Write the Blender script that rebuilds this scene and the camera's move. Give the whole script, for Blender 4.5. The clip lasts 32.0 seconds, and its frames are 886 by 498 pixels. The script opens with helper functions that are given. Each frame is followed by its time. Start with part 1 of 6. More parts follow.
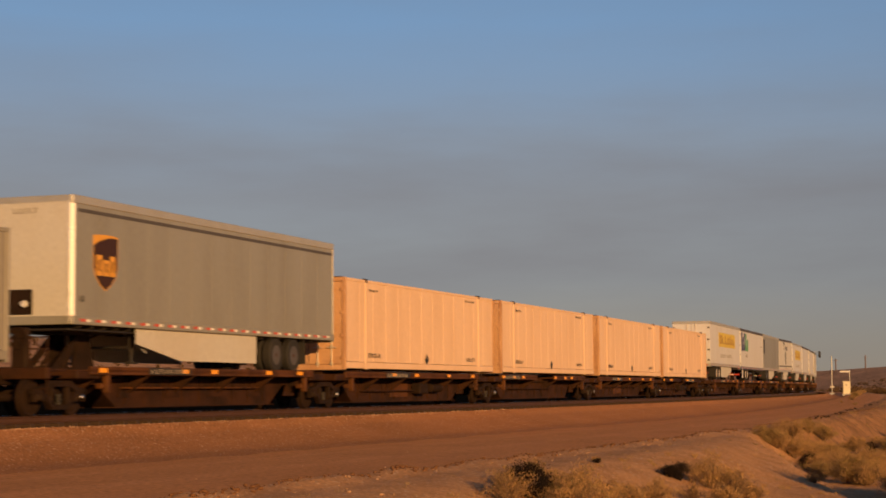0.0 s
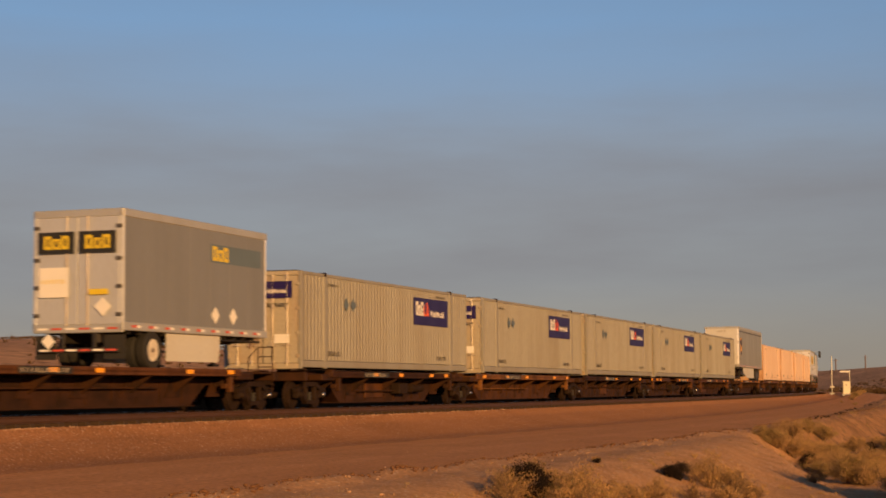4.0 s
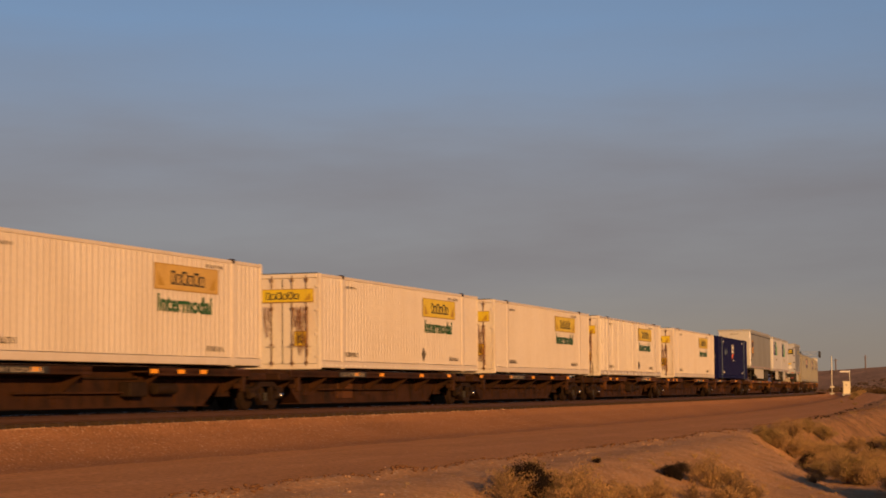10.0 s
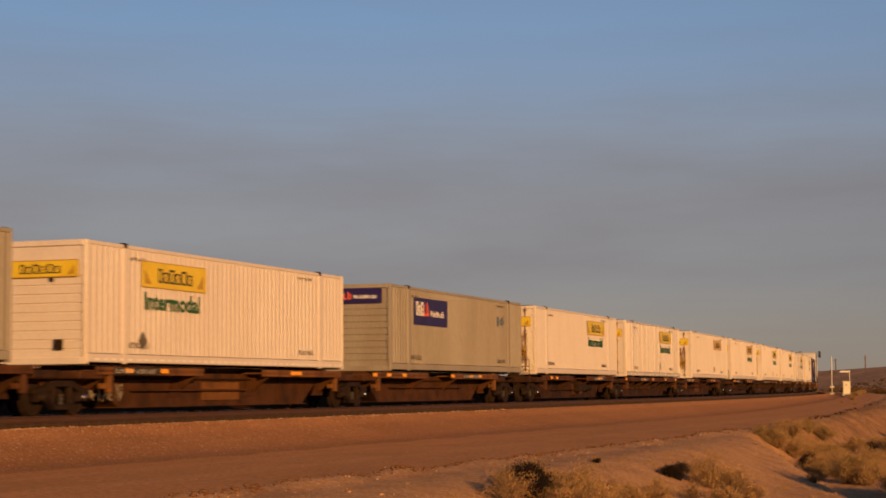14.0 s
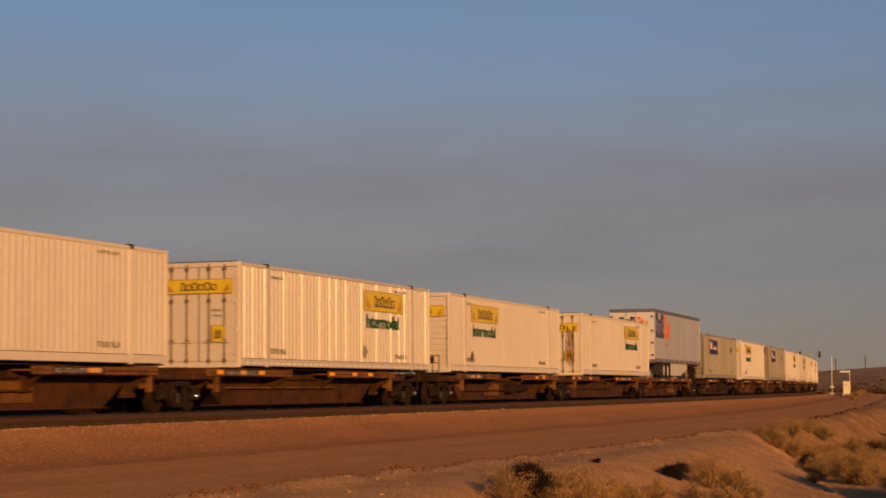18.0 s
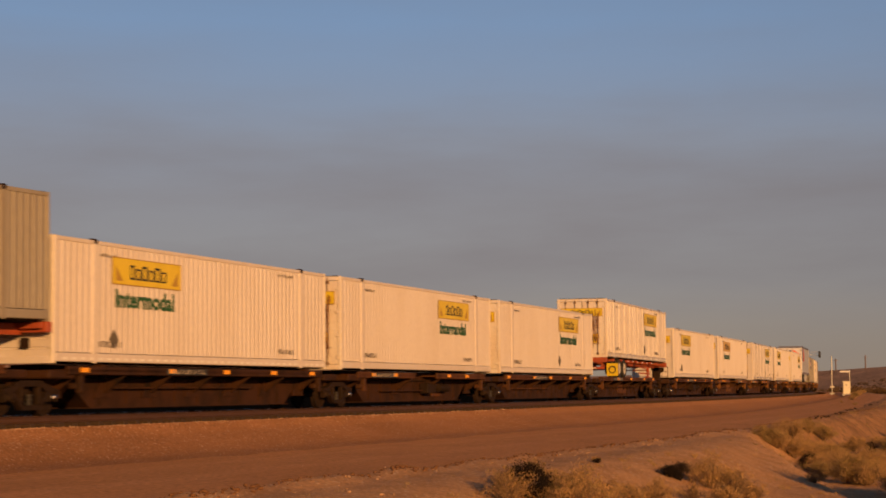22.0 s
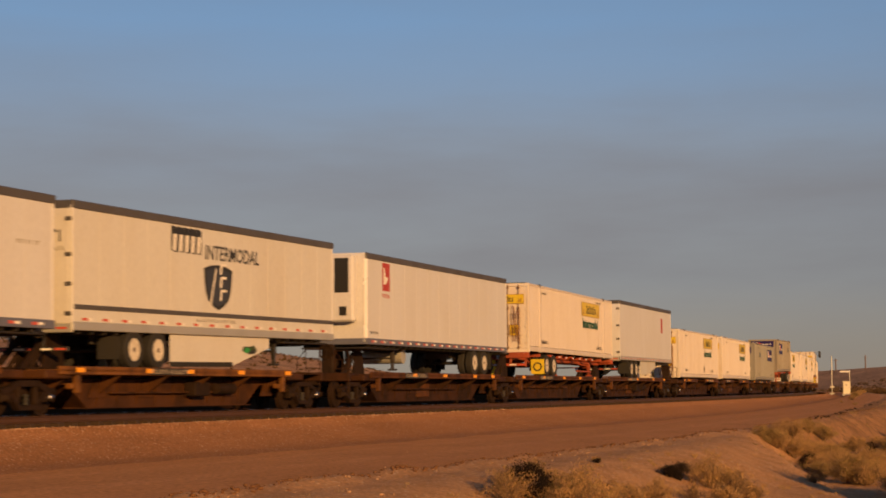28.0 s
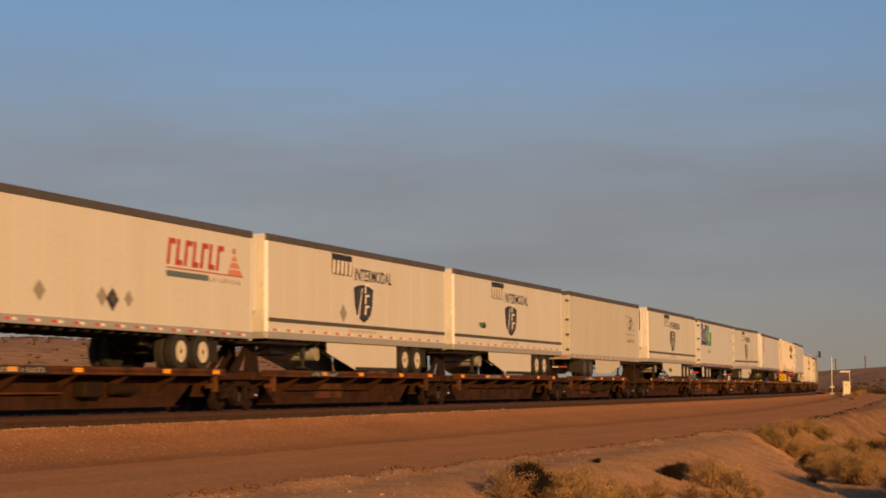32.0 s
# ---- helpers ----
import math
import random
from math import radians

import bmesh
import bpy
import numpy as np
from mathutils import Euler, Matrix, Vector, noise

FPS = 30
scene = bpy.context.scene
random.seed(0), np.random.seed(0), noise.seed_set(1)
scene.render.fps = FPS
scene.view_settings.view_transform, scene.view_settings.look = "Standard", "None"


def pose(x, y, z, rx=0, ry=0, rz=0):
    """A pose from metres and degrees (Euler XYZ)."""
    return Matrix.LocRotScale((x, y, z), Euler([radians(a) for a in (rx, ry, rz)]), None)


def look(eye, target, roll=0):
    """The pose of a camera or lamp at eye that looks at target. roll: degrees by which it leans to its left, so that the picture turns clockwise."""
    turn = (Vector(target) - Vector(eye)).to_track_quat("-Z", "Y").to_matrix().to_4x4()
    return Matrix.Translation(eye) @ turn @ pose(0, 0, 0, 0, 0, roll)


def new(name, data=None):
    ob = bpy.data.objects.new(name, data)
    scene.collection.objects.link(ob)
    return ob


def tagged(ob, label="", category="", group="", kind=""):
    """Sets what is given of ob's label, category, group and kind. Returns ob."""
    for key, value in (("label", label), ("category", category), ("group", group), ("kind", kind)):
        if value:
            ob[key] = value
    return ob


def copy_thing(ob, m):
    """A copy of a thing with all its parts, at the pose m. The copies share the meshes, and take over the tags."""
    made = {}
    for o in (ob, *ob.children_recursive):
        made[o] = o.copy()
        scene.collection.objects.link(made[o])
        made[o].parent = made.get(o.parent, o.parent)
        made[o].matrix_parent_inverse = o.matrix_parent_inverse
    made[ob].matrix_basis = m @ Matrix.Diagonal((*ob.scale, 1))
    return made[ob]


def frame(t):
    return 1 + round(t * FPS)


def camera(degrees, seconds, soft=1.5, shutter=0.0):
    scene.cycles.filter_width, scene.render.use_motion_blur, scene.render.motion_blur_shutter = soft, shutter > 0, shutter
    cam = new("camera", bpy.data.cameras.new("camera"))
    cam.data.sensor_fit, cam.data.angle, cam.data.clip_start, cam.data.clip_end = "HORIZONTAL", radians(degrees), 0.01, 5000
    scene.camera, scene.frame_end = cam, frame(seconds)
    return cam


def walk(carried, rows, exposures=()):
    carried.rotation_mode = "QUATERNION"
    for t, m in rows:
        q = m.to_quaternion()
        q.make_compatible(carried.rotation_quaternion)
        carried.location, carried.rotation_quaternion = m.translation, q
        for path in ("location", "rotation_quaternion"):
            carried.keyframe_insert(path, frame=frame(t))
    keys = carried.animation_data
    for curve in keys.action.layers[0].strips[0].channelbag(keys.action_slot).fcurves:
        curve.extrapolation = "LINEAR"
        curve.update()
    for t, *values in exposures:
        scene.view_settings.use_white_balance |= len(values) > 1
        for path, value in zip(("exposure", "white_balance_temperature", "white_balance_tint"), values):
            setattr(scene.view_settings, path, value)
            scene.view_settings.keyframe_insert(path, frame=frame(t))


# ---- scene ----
# The line: a gentle left-hand curve on a slight climb, seen from a low tripod beside it
EYE_Z, TILT, LEAN = 0.509, 4.833, -0.282
TURN0, BEND, SIDE, CLIMB = 0.36766, 0.0006, -24.541, 0.00724   # heading abreast of the camera, curvature, distance, grade
CX = SIDE * math.cos(TURN0) - math.cos(TURN0) / BEND * 1.0
CY = -SIDE * math.sin(TURN0) + math.sin(TURN0) / BEND
SPAN = 32.0


def line_z(s):
    return CLIMB * max(-900.0, min(1200.0, s))


def line_at(s, o=0.0, z=0.0):
    """World place at s metres along the track, o metres to the right of its centre, z above the rails."""
    h = TURN0 - BEND * s
    r = 1 / BEND + o
    return Vector((CX + r * math.cos(h), CY - r * math.sin(h), line_z(s) + z))


def line_pose(s, o=0.0, z=0.0):
    """Pose with x along the track, y to its left, z up."""
    p = line_at(s, o, z)
    return pose(p.x, p.y, p.z, 0, -math.degrees(math.atan(CLIMB)), 90 - math.degrees(TURN0 - BEND * s))


def line_of(x, y):
    dx, dy = x - CX, y - CY
    return (TURN0 - math.atan2(-dy, dx)) / BEND, math.hypot(dx, dy) - 1 / BEND


RUN = (-251.31, -226.11, -201.15, -176.11, -151.0, -125.9, -100.77, -75.41, -50.42, -25.5, -0.35, 25.1, 50.44, 75.79, 101.09, 126.5, 151.9,
       177.17, 202.41, 227.7, 252.77, 277.78, 302.84, 327.67, 352.51, 377.2, 401.5, 425.5, 449.71, 473.98, 498.4, 522.75, 547.3)


def travel(t):
    """How far the train has gone at t whole seconds, from its place at 10 s."""
    return RUN[round(t)]


cam = camera(27.28, SPAN, soft=1.75, shutter=0.22)
_tilt = math.radians(TILT)
_view = look((0, 0, EYE_Z), (0, math.cos(_tilt), EYE_Z + math.sin(_tilt)), LEAN)
walk(cam, [(0, _view), (SPAN, _view)], exposures=[(0, 0.03, 6400, 8.4), (2, 0.13, 6420, 9.5), (3, 0.13, 6425, 8.8), (6, 0.18, 6375, 8.0), (7, 0.3, 6375, 8.0), (8, 0.18, 6475, 9.6), (9, 0.06, 6550, 10.8), (10, -0.08, 6725, 13.6), (11, -0.03, 6750, 14.0), (12, -0.2, 6720, 12.5), (13, -0.2, 6625, 12.0), (14, 0, 6650, 12.4), (17, -0.06, 6525, 10.4), (18, -0.2, 6750, 14.0), (19, -0.22, 6825, 15.2), (20, -0.12, 6875, 16.0), (22, -0.06, 6875, 16.0), (23, -0.04, 6725, 13.6), (24, 0.04, 6600, 11.6), (25, 0.05, 6620, 13.0), (28, 0.03, 6450, 9.2), (29, 0.05, 6375, 8.0), (30, 0.04, 6325, 7.2), (31, 0.04, 6375, 8.0), (SPAN, 0.06, 6325, 7.2)])

# ---- light ----
SUN_UP, SUN_TURN = 12.0, 155.0      # degrees above the horizon; degrees clockwise from the view's direction
sun = new("sun", bpy.data.lights.new("sun", "SUN"))
sun.data.energy, sun.data.angle, sun.data.color = 4.9, radians(0.6), (1.0, 0.52, 0.168)
_to_sun = Vector((math.sin(radians(SUN_TURN)) * math.cos(radians(SUN_UP)), math.cos(radians(SUN_TURN)) * math.cos(radians(SUN_UP)), math.sin(radians(SUN_UP))))
sun.matrix_world = look((0, 0, 60), Vector((0, 0, 60)) - _to_sun)


def make_world():
    w = bpy.data.worlds.new("evening_sky")
    scene.world = w
    w.use_nodes = True
    nt = w.node_tree
    nt.nodes.clear()
    N, L = nt.nodes.new, nt.links.new
    out, bg = N("ShaderNodeOutputWorld"), N("ShaderNodeBackground")
    sky = N("ShaderNodeTexSky")
    sky.sky_type, sky.sun_disc = "NISHITA", False
    sky.sun_elevation, sky.sun_rotation = radians(SUN_UP), radians(SUN_TURN)
    sky.air_density, sky.dust_density, sky.ozone_density = 1.0, 1.0, 2.0
    tc, sep = N("ShaderNodeTexCoord"), N("ShaderNodeSeparateXYZ")
    L(tc.outputs["Generated"], sep.inputs[0])

    def ramp(stops):
        r = N("ShaderNodeValToRGB")
        els = r.color_ramp.elements
        els[0].position, els[0].color = stops[0][0], (*stops[0][1], 1)
        els[1].position, els[1].color = stops[-1][0], (*stops[-1][1], 1)
        for pos, rgb in stops[1:-1]:
            els.new(pos).color = (*rgb, 1)
        return r

    def mix(kind, fac, a, b):
        m = N("ShaderNodeMix")
        m.data_type, m.blend_type = "RGBA", kind
        for sock, v in ((m.inputs[0], fac), (m.inputs[6], a), (m.inputs[7], b)):
            if isinstance(v, (tuple, float)):
                sock.default_value = v
            else:
                L(v, sock)
        return m.outputs[2]

    # evening haze: warm grey at the horizon, clear blue above, by height
    haze = ramp(HAZE)
    L(sep.outputs["Z"], haze.inputs["Fac"])
    amount = ramp(((0.0, (0.95,) * 3), (0.3, (0.95,) * 3), (1.0, (0.95,) * 3)))
    L(sep.outputs["Z"], amount.inputs["Fac"])
    hazed = N("ShaderNodeVectorMath")
    hazed.operation = "SCALE"
    hazed.inputs["Scale"].default_value = 10.0
    L(haze.outputs["Color"], hazed.inputs[0])
    base = mix("MIX", amount.outputs["Color"], sky.outputs["Color"], hazed.outputs[0])
    # thin streaked cloud sheets
    mp = N("ShaderNodeMapping")
    mp.inputs["Scale"].default_value = (3.0, 3.0, 15)
    mp.inputs["Rotation"].default_value = (0, radians(4), 0)
    nz = N("ShaderNodeTexNoise")
    nz.inputs["Scale"].default_value, nz.inputs["Detail"].default_value, nz.inputs["Roughness"].default_value = 1.3, 7, 0.55
    L(tc.outputs["Generated"], mp.inputs["Vector"])
    L(mp.outputs["Vector"], nz.inputs["Vector"])
    rng = N("ShaderNodeMapRange")
    rng.inputs["From Min"].default_value, rng.inputs["From Max"].default_value = 0.36, 0.68
    L(nz.outputs["Fac"], rng.inputs["Value"])
    band = ramp(((0.0, (0.15,) * 3), (0.05, (0.4,) * 3), (0.09, (0.75,) * 3), (0.13, (0.6,) * 3), (0.19, (0.2,) * 3), (0.35, (0.0,) * 3)))
    L(sep.outputs["Z"], band.inputs["Fac"])
    mul = N("ShaderNodeMath")
    mul.operation = "MULTIPLY"
    L(rng.outputs["Result"], mul.inputs[0])
    L(band.outputs["Color"], mul.inputs[1])
    col = mix("MIX", mul.outputs[0], base, CLOUD)
    # a little dimmer towards the south-east
    side = N("ShaderNodeMapRange")
    side.interpolation_type = "SMOOTHSTEP"
    side.inputs["From Min"].default_value, side.inputs["From Max"].default_value = 0.0, 0.6
    side.inputs["To Min"].default_value, side.inputs["To Max"].default_value = 1.0, 0.8
    L(sep.outputs["X"], side.inputs["Value"])
    col = mix("MULTIPLY", 1.0, col, side.outputs["Result"])
    L(col, bg.inputs["Color"])
    bg.inputs["Strength"].default_value = 0.1
    L(bg.outputs[0], out.inputs[0])


HAZE = ((0.0, (0.30, 0.235, 0.175)), (0.03, (0.30, 0.26, 0.215)), (0.066, (0.275, 0.275, 0.28)), (0.112, (0.255, 0.265, 0.295)), (0.143, (0.25, 0.295, 0.37)), (0.207, (0.185, 0.31, 0.5)), (0.33, (0.095, 0.168, 0.3)), (0.6, (0.042, 0.07, 0.132)), (1.0, (0.026, 0.05, 0.095)))
CLOUD = (2.15, 2.05, 2.15, 1.0)
make_world()


# ---- materials ----
def material(name, rgb, rough=0.6, metal=0.0, stain=0.25, stain_rgb=None, grain=30.0, big=1.3, bump=0.15, stretch=(1, 1, 1), glow=0.0, spec=0.5):
    m = bpy.data.materials.new(name)
    m.use_nodes = True
    nt = m.node_tree
    N, L = nt.nodes.new, nt.links.new
    b = nt.nodes["Principled BSDF"]
    b.inputs["Metallic"].default_value = metal
    b.inputs["Specular IOR Level"].default_value = 0.2 if name.endswith("film") else spec
    tc, mp, oi = N("ShaderNodeTexCoord"), N("ShaderNodeMapping"), N("ShaderNodeObjectInfo")
    off = N("ShaderNodeVectorMath")
    off.operation = "SCALE"
    off.inputs[0].default_value = (37, 11, 23)
    L(oi.outputs["Random"], off.inputs["Scale"])
    L(tc.outputs["Object"], mp.inputs["Vector"])
    L(off.outputs[0], mp.inputs["Location"])
    mp.inputs["Scale"].default_value = stretch
    n1, n2 = N("ShaderNodeTexNoise"), N("ShaderNodeTexNoise")
    n1.inputs["Scale"].default_value, n1.inputs["Detail"].default_value = big, 6
    n2.inputs["Scale"].default_value, n2.inputs["Detail"].default_value = grain, 3
    L(mp.outputs[0], n1.inputs["Vector"])
    L(mp.outputs[0], n2.inputs["Vector"])
    r1 = N("ShaderNodeMapRange")
    r1.inputs["From Min"].default_value, r1.inputs["From Max"].default_value = 0.42, 0.75
    r1.inputs["To Max"].default_value = stain
    L(n1.outputs["Fac"], r1.inputs["Value"])
    mix = N("ShaderNodeMix")
    mix.data_type = "RGBA"
    mix.inputs[6].default_value = (*rgb, 1)
    mix.inputs[7].default_value = (*(stain_rgb or [c * 0.45 for c in rgb]), 1)
    L(r1.outputs["Result"], mix.inputs[0])
    r2 = N("ShaderNodeMapRange")
    r2.inputs["From Min"].default_value, r2.inputs["From Max"].default_value = 0.3, 0.7
    r2.inputs["To Min"].default_value, r2.inputs["To Max"].default_value = 0.82, 1.08
    L(n2.outputs["Fac"], r2.inputs["Value"])
    mul = N("ShaderNodeMix")
    mul.data_type, mul.blend_type = "RGBA", "MULTIPLY"
    mul.inputs[0].default_value = min(1.0, stain * 2.2)
    L(mix.outputs[2], mul.inputs[6])
    L(r2.outputs["Result"], mul.inputs[7])
    L(mul.outputs[2], b.inputs["Base Color"])
    r3 = N("ShaderNodeMapRange")
    r3.inputs["To Min"].default_value, r3.inputs["To Max"].default_value = max(0.05, rough - 0.12), min(1, rough + 0.15)
    L(n1.outputs["Fac"], r3.inputs["Value"])
    L(r3.outputs["Result"], b.inputs["Roughness"])
    if bump:
        bp = N("ShaderNodeBump")
        bp.inputs["Strength"].default_value, bp.inputs["Distance"].default_value = bump, 0.02
        L(n2.outputs["Fac"], bp.inputs["Height"])
        L(bp.outputs[0], b.inputs["Normal"])
    if glow:
        b.inputs["Emission Color"].default_value = (*rgb, 1)
        b.inputs["Emission Strength"].default_value = glow
    return m


M_WHITE = material("white_container_paint", (0.665, 0.608, 0.575), 0.42, stain=0.3, stain_rgb=(0.5, 0.42, 0.34), big=0.9, stretch=(1, 1, 0.25), bump=0.03)
M_GLOSS = material("glossy_white_container_paint", (0.59, 0.54, 0.515), 0.25, spec=1.0, stain=0.3, stain_rgb=(0.5, 0.42, 0.34), big=0.9, stretch=(1, 1, 0.2), bump=0.03)
M_TRAILER = material("white_trailer_panel", (0.66, 0.665, 0.7), 0.35, stain=0.25, stain_rgb=(0.5, 0.47, 0.42), big=0.7, stretch=(1, 1, 0.3), bump=0.02)
M_TAN = material("peach_container_paint", (0.82, 0.59, 0.41), 0.5, stain=0.25, stain_rgb=(0.5, 0.32, 0.2), big=0.9, stretch=(1, 1, 0.25), bump=0.03)
M_GREY = material("grey_container_paint", (0.29, 0.28, 0.25), 0.5, stain=0.55, stain_rgb=(0.2, 0.165, 0.125), big=0.8, stretch=(1, 1, 0.14), bump=0.03)
M_GREYTAN = material("tan_grey_container_paint", (0.315, 0.285, 0.235), 0.5, stain=0.5, stain_rgb=(0.2, 0.16, 0.12), big=0.8, stretch=(1, 1, 0.14), bump=0.03)
M_NAVY = material("navy_container_paint", (0.005, 0.007, 0.062), 0.6, stain=0.2, stain_rgb=(0.012, 0.012, 0.05), bump=0.03, spec=0.1)
M_ALU = material("brushed_trailer_skin", (0.365, 0.36, 0.315), 0.36, metal=0.3, stain=0.3, big=0.8, stretch=(1, 1, 0.2), bump=0.02)
M_CHROME = material("polished_corner_metal", (0.88, 0.87, 0.86), 0.25, metal=0.25, stain=0.1, bump=0.0)
M_SILVER = material("silver_grey_trailer_skin", (0.5, 0.52, 0.56), 0.4, metal=0.2, stain=0.2, big=0.8, stretch=(1, 1, 0.2), bump=0.02)
M_SLATE_SKIN = material("slate_trailer_skin", (0.2, 0.21, 0.23), 0.45, stain=0.2, big=0.8, stretch=(1, 1, 0.2), bump=0.02)
M_RUSTY = material("rust_stained_white_paint", (0.74, 0.68, 0.6), 0.45, stain=0.32, stain_rgb=(0.5, 0.3, 0.16), big=1.3, stretch=(1, 1, 0.35), bump=0.05)
M_CAR = material("brown_rail_car_paint", (0.048, 0.019, 0.0068), 0.7, stain=0.95, stain_rgb=(0.011, 0.0065, 0.004), big=1.7, bump=0.12, spec=0.2)
M_CARTOP = material("faded_yellow_rail_car_paint", (0.105, 0.039, 0.0095), 0.65, stain=1.0, stain_rgb=(0.032, 0.014, 0.007), big=1.6, bump=0.1, spec=0.25)
M_CAR_FRESH = material("orange_brown_rail_car_paint", (0.075, 0.029, 0.008), 0.65, stain=0.95, stain_rgb=(0.018, 0.009, 0.005), big=1.5, bump=0.12, spec=0.2)
M_TOP_FRESH = material("orange_yellow_rail_car_paint", (0.19, 0.077, 0.017), 0.6, stain=0.95, stain_rgb=(0.04, 0.018, 0.008), big=1.6, bump=0.1, spec=0.25)
M_GRIME = material("grimy_dark_steel", (0.025, 0.0125, 0.006), 0.75, stain=0.8, stain_rgb=(0.01, 0.006, 0.0035), big=3, bump=0.15, spec=0.2)
M_STEEL = material("bright_worn_steel", (0.6, 0.58, 0.55), 0.25, metal=1.0, stain=0.2, bump=0.0)
M_RAIL = material("rusted_rail_side", (0.075, 0.033, 0.016), 0.6, stain=0.4, bump=0.1)
M_TYRE = material("black_tyre_rubber", (0.018, 0.017, 0.016), 0.8, stain=0.3, stain_rgb=(0.05, 0.04, 0.03), bump=0.1)
M_RIM = material("pale_wheel_disc", (0.7, 0.65, 0.55), 0.36, stain=0.45, stain_rgb=(0.3, 0.2, 0.11), big=6, bump=0.05)
M_BLACK = material("black_trailer_steel", (0.02, 0.018, 0.016), 0.55, stain=0.4, stain_rgb=(0.06, 0.04, 0.03), bump=0.08)
M_DARKTOP = material("dark_roof_rail", (0.085, 0.078, 0.075), 0.5, stain=0.3, bump=0.04)
M_ORANGE = material("orange_chassis_paint", (0.36, 0.07, 0.025), 0.6, stain=0.5, stain_rgb=(0.12, 0.04, 0.02), bump=0.06)
M_YELLOW = material("yellow_sign_film", (0.72, 0.55, 0.04), 0.35, stain=0.3, stain_rgb=(0.4, 0.25, 0.03), bump=0.0)
M_INK = material("dark_lettering_film", (0.03, 0.03, 0.03), 0.45, stain=0.1, bump=0.0)
M_OLIVE_FILM = material("olive_badge_film", (0.05, 0.07, 0.02), 0.4, stain=0.2, bump=0.0)
M_GREEN = material("dark_green_lettering_film", (0.02, 0.1, 0.036), 0.4, stain=0.1, bump=0.0)
M_LIME = material("green_emblem_film", (0.04, 0.3, 0.08), 0.4, stain=0.1, bump=0.0)
M_PURPLE = material("purple_emblem_film", (0.026, 0.018, 0.11), 0.4, stain=0.1, bump=0.0)
M_RED = material("red_emblem_film", (0.42, 0.05, 0.035), 0.4, stain=0.1, bump=0.0)
M_REDORANGE = material("orange_emblem_film", (0.8, 0.14, 0.03), 0.4, stain=0.1, bump=0.0)
M_PALE = material("pale_lettering_film", (0.8, 0.78, 0.74), 0.4, stain=0.1, bump=0.0)
M_BROWN = material("brown_shield_film", (0.05, 0.022, 0.012), 0.4, stain=0.1, bump=0.0)
M_GOLD = material("gold_shield_film", (0.7, 0.36, 0.06), 0.4, stain=0.1, bump=0.0)
M_BLUEGREY = material("blue_grey_film", (0.12, 0.16, 0.2), 0.4, stain=0.1, bump=0.0)
M_SLATE = material("dark_slate_film", (0.045, 0.05, 0.065), 0.4, stain=0.1, bump=0.0)
M_GREYFILM = material("grey_lettering_film", (0.3, 0.28, 0.25), 0.45, stain=0.1, bump=0.0)
M_MARK = material("worn_dark_stencil_film", (0.1, 0.085, 0.065), 0.5, stain=0.5, stain_rgb=(0.3, 0.26, 0.2), big=9, bump=0.0)
M_STENCIL = material("pale_stencil_paint", (0.42, 0.36, 0.28), 0.6, stain=0.6, stain_rgb=(0.14, 0.1, 0.07), big=8, bump=0.0)
M_AMBER = material("amber_reflector", (0.95, 0.4, 0.02), 0.25, stain=0.1, bump=0.0)
M_TAPE_R = material("red_reflective_tape", (0.55, 0.09, 0.05), 0.3, stain=0.1, bump=0.0)
M_TAPE_W = material("silver_reflective_tape", (0.85, 0.83, 0.8), 0.25, stain=0.1, bump=0.0)
M_GALV = material("galvanised_steel", (0.5, 0.5, 0.48), 0.45, metal=0.4, stain=0.2, bump=0.03)


# ---- mesh helpers ----
def bm_new():
    return bmesh.new()


def box(bm, x0, x1, y0, y1, z0, z1):
    vs = [bm.verts.new(v) for v in ((x0, y0, z0), (x1, y0, z0), (x1, y1, z0), (x0, y1, z0), (x0, y0, z1), (x1, y0, z1), (x1, y1, z1), (x0, y1, z1))]
    for f in ((3, 2, 1, 0), (4, 5, 6, 7), (0, 1, 5, 4), (1, 2, 6, 5), (2, 3, 7, 6), (3, 0, 4, 7)):
        bm.faces.new([vs[i] for i in f])
    return bm


def cbox(bm, x0, x1, y0, y1, z0, z1, c=0.015):
    """Box with all edges chamfered."""
    tmp = bmesh.new()
    box(tmp, x0, x1, y0, y1, z0, z1)
    bmesh.ops.bevel(tmp, geom=tmp.edges[:], offset=c, segments=1, affect="EDGES")
    join(bm, tmp)
    return bm


def join(bm, tmp):
    vmap = {v: bm.verts.new(v.co) for v in tmp.verts}
    for f in tmp.faces:
        bm.faces.new([vmap[v] for v in f.verts])
    tmp.free()


def prism(bm, poly, y0, y1):
    """Polygon in x, z (counter-clockwise seen from -y), extruded along y."""
    a = [bm.verts.new((x, y0, z)) for x, z in poly]
    b = [bm.verts.new((x, y1, z)) for x, z in poly]
    n = len(poly)
    bm.faces.new(a)
    bm.faces.new(b[::-1])
    for i in range(n):
        bm.faces.new((a[i], b[i], b[(i + 1) % n], a[(i + 1) % n]))
    return bm


def prism_x(bm, poly, x0, x1):
    """Polygon in y, z, extruded along x."""
    a = [bm.verts.new((x0, y, z)) for y, z in poly]
    b = [bm.verts.new((x1, y, z)) for y, z in poly]
    n = len(poly)
    bm.faces.new(a[::-1])
    bm.faces.new(b)
    for i in range(n):
        bm.faces.new((a[i], a[(i + 1) % n], b[(i + 1) % n], b[i]))
    return bm


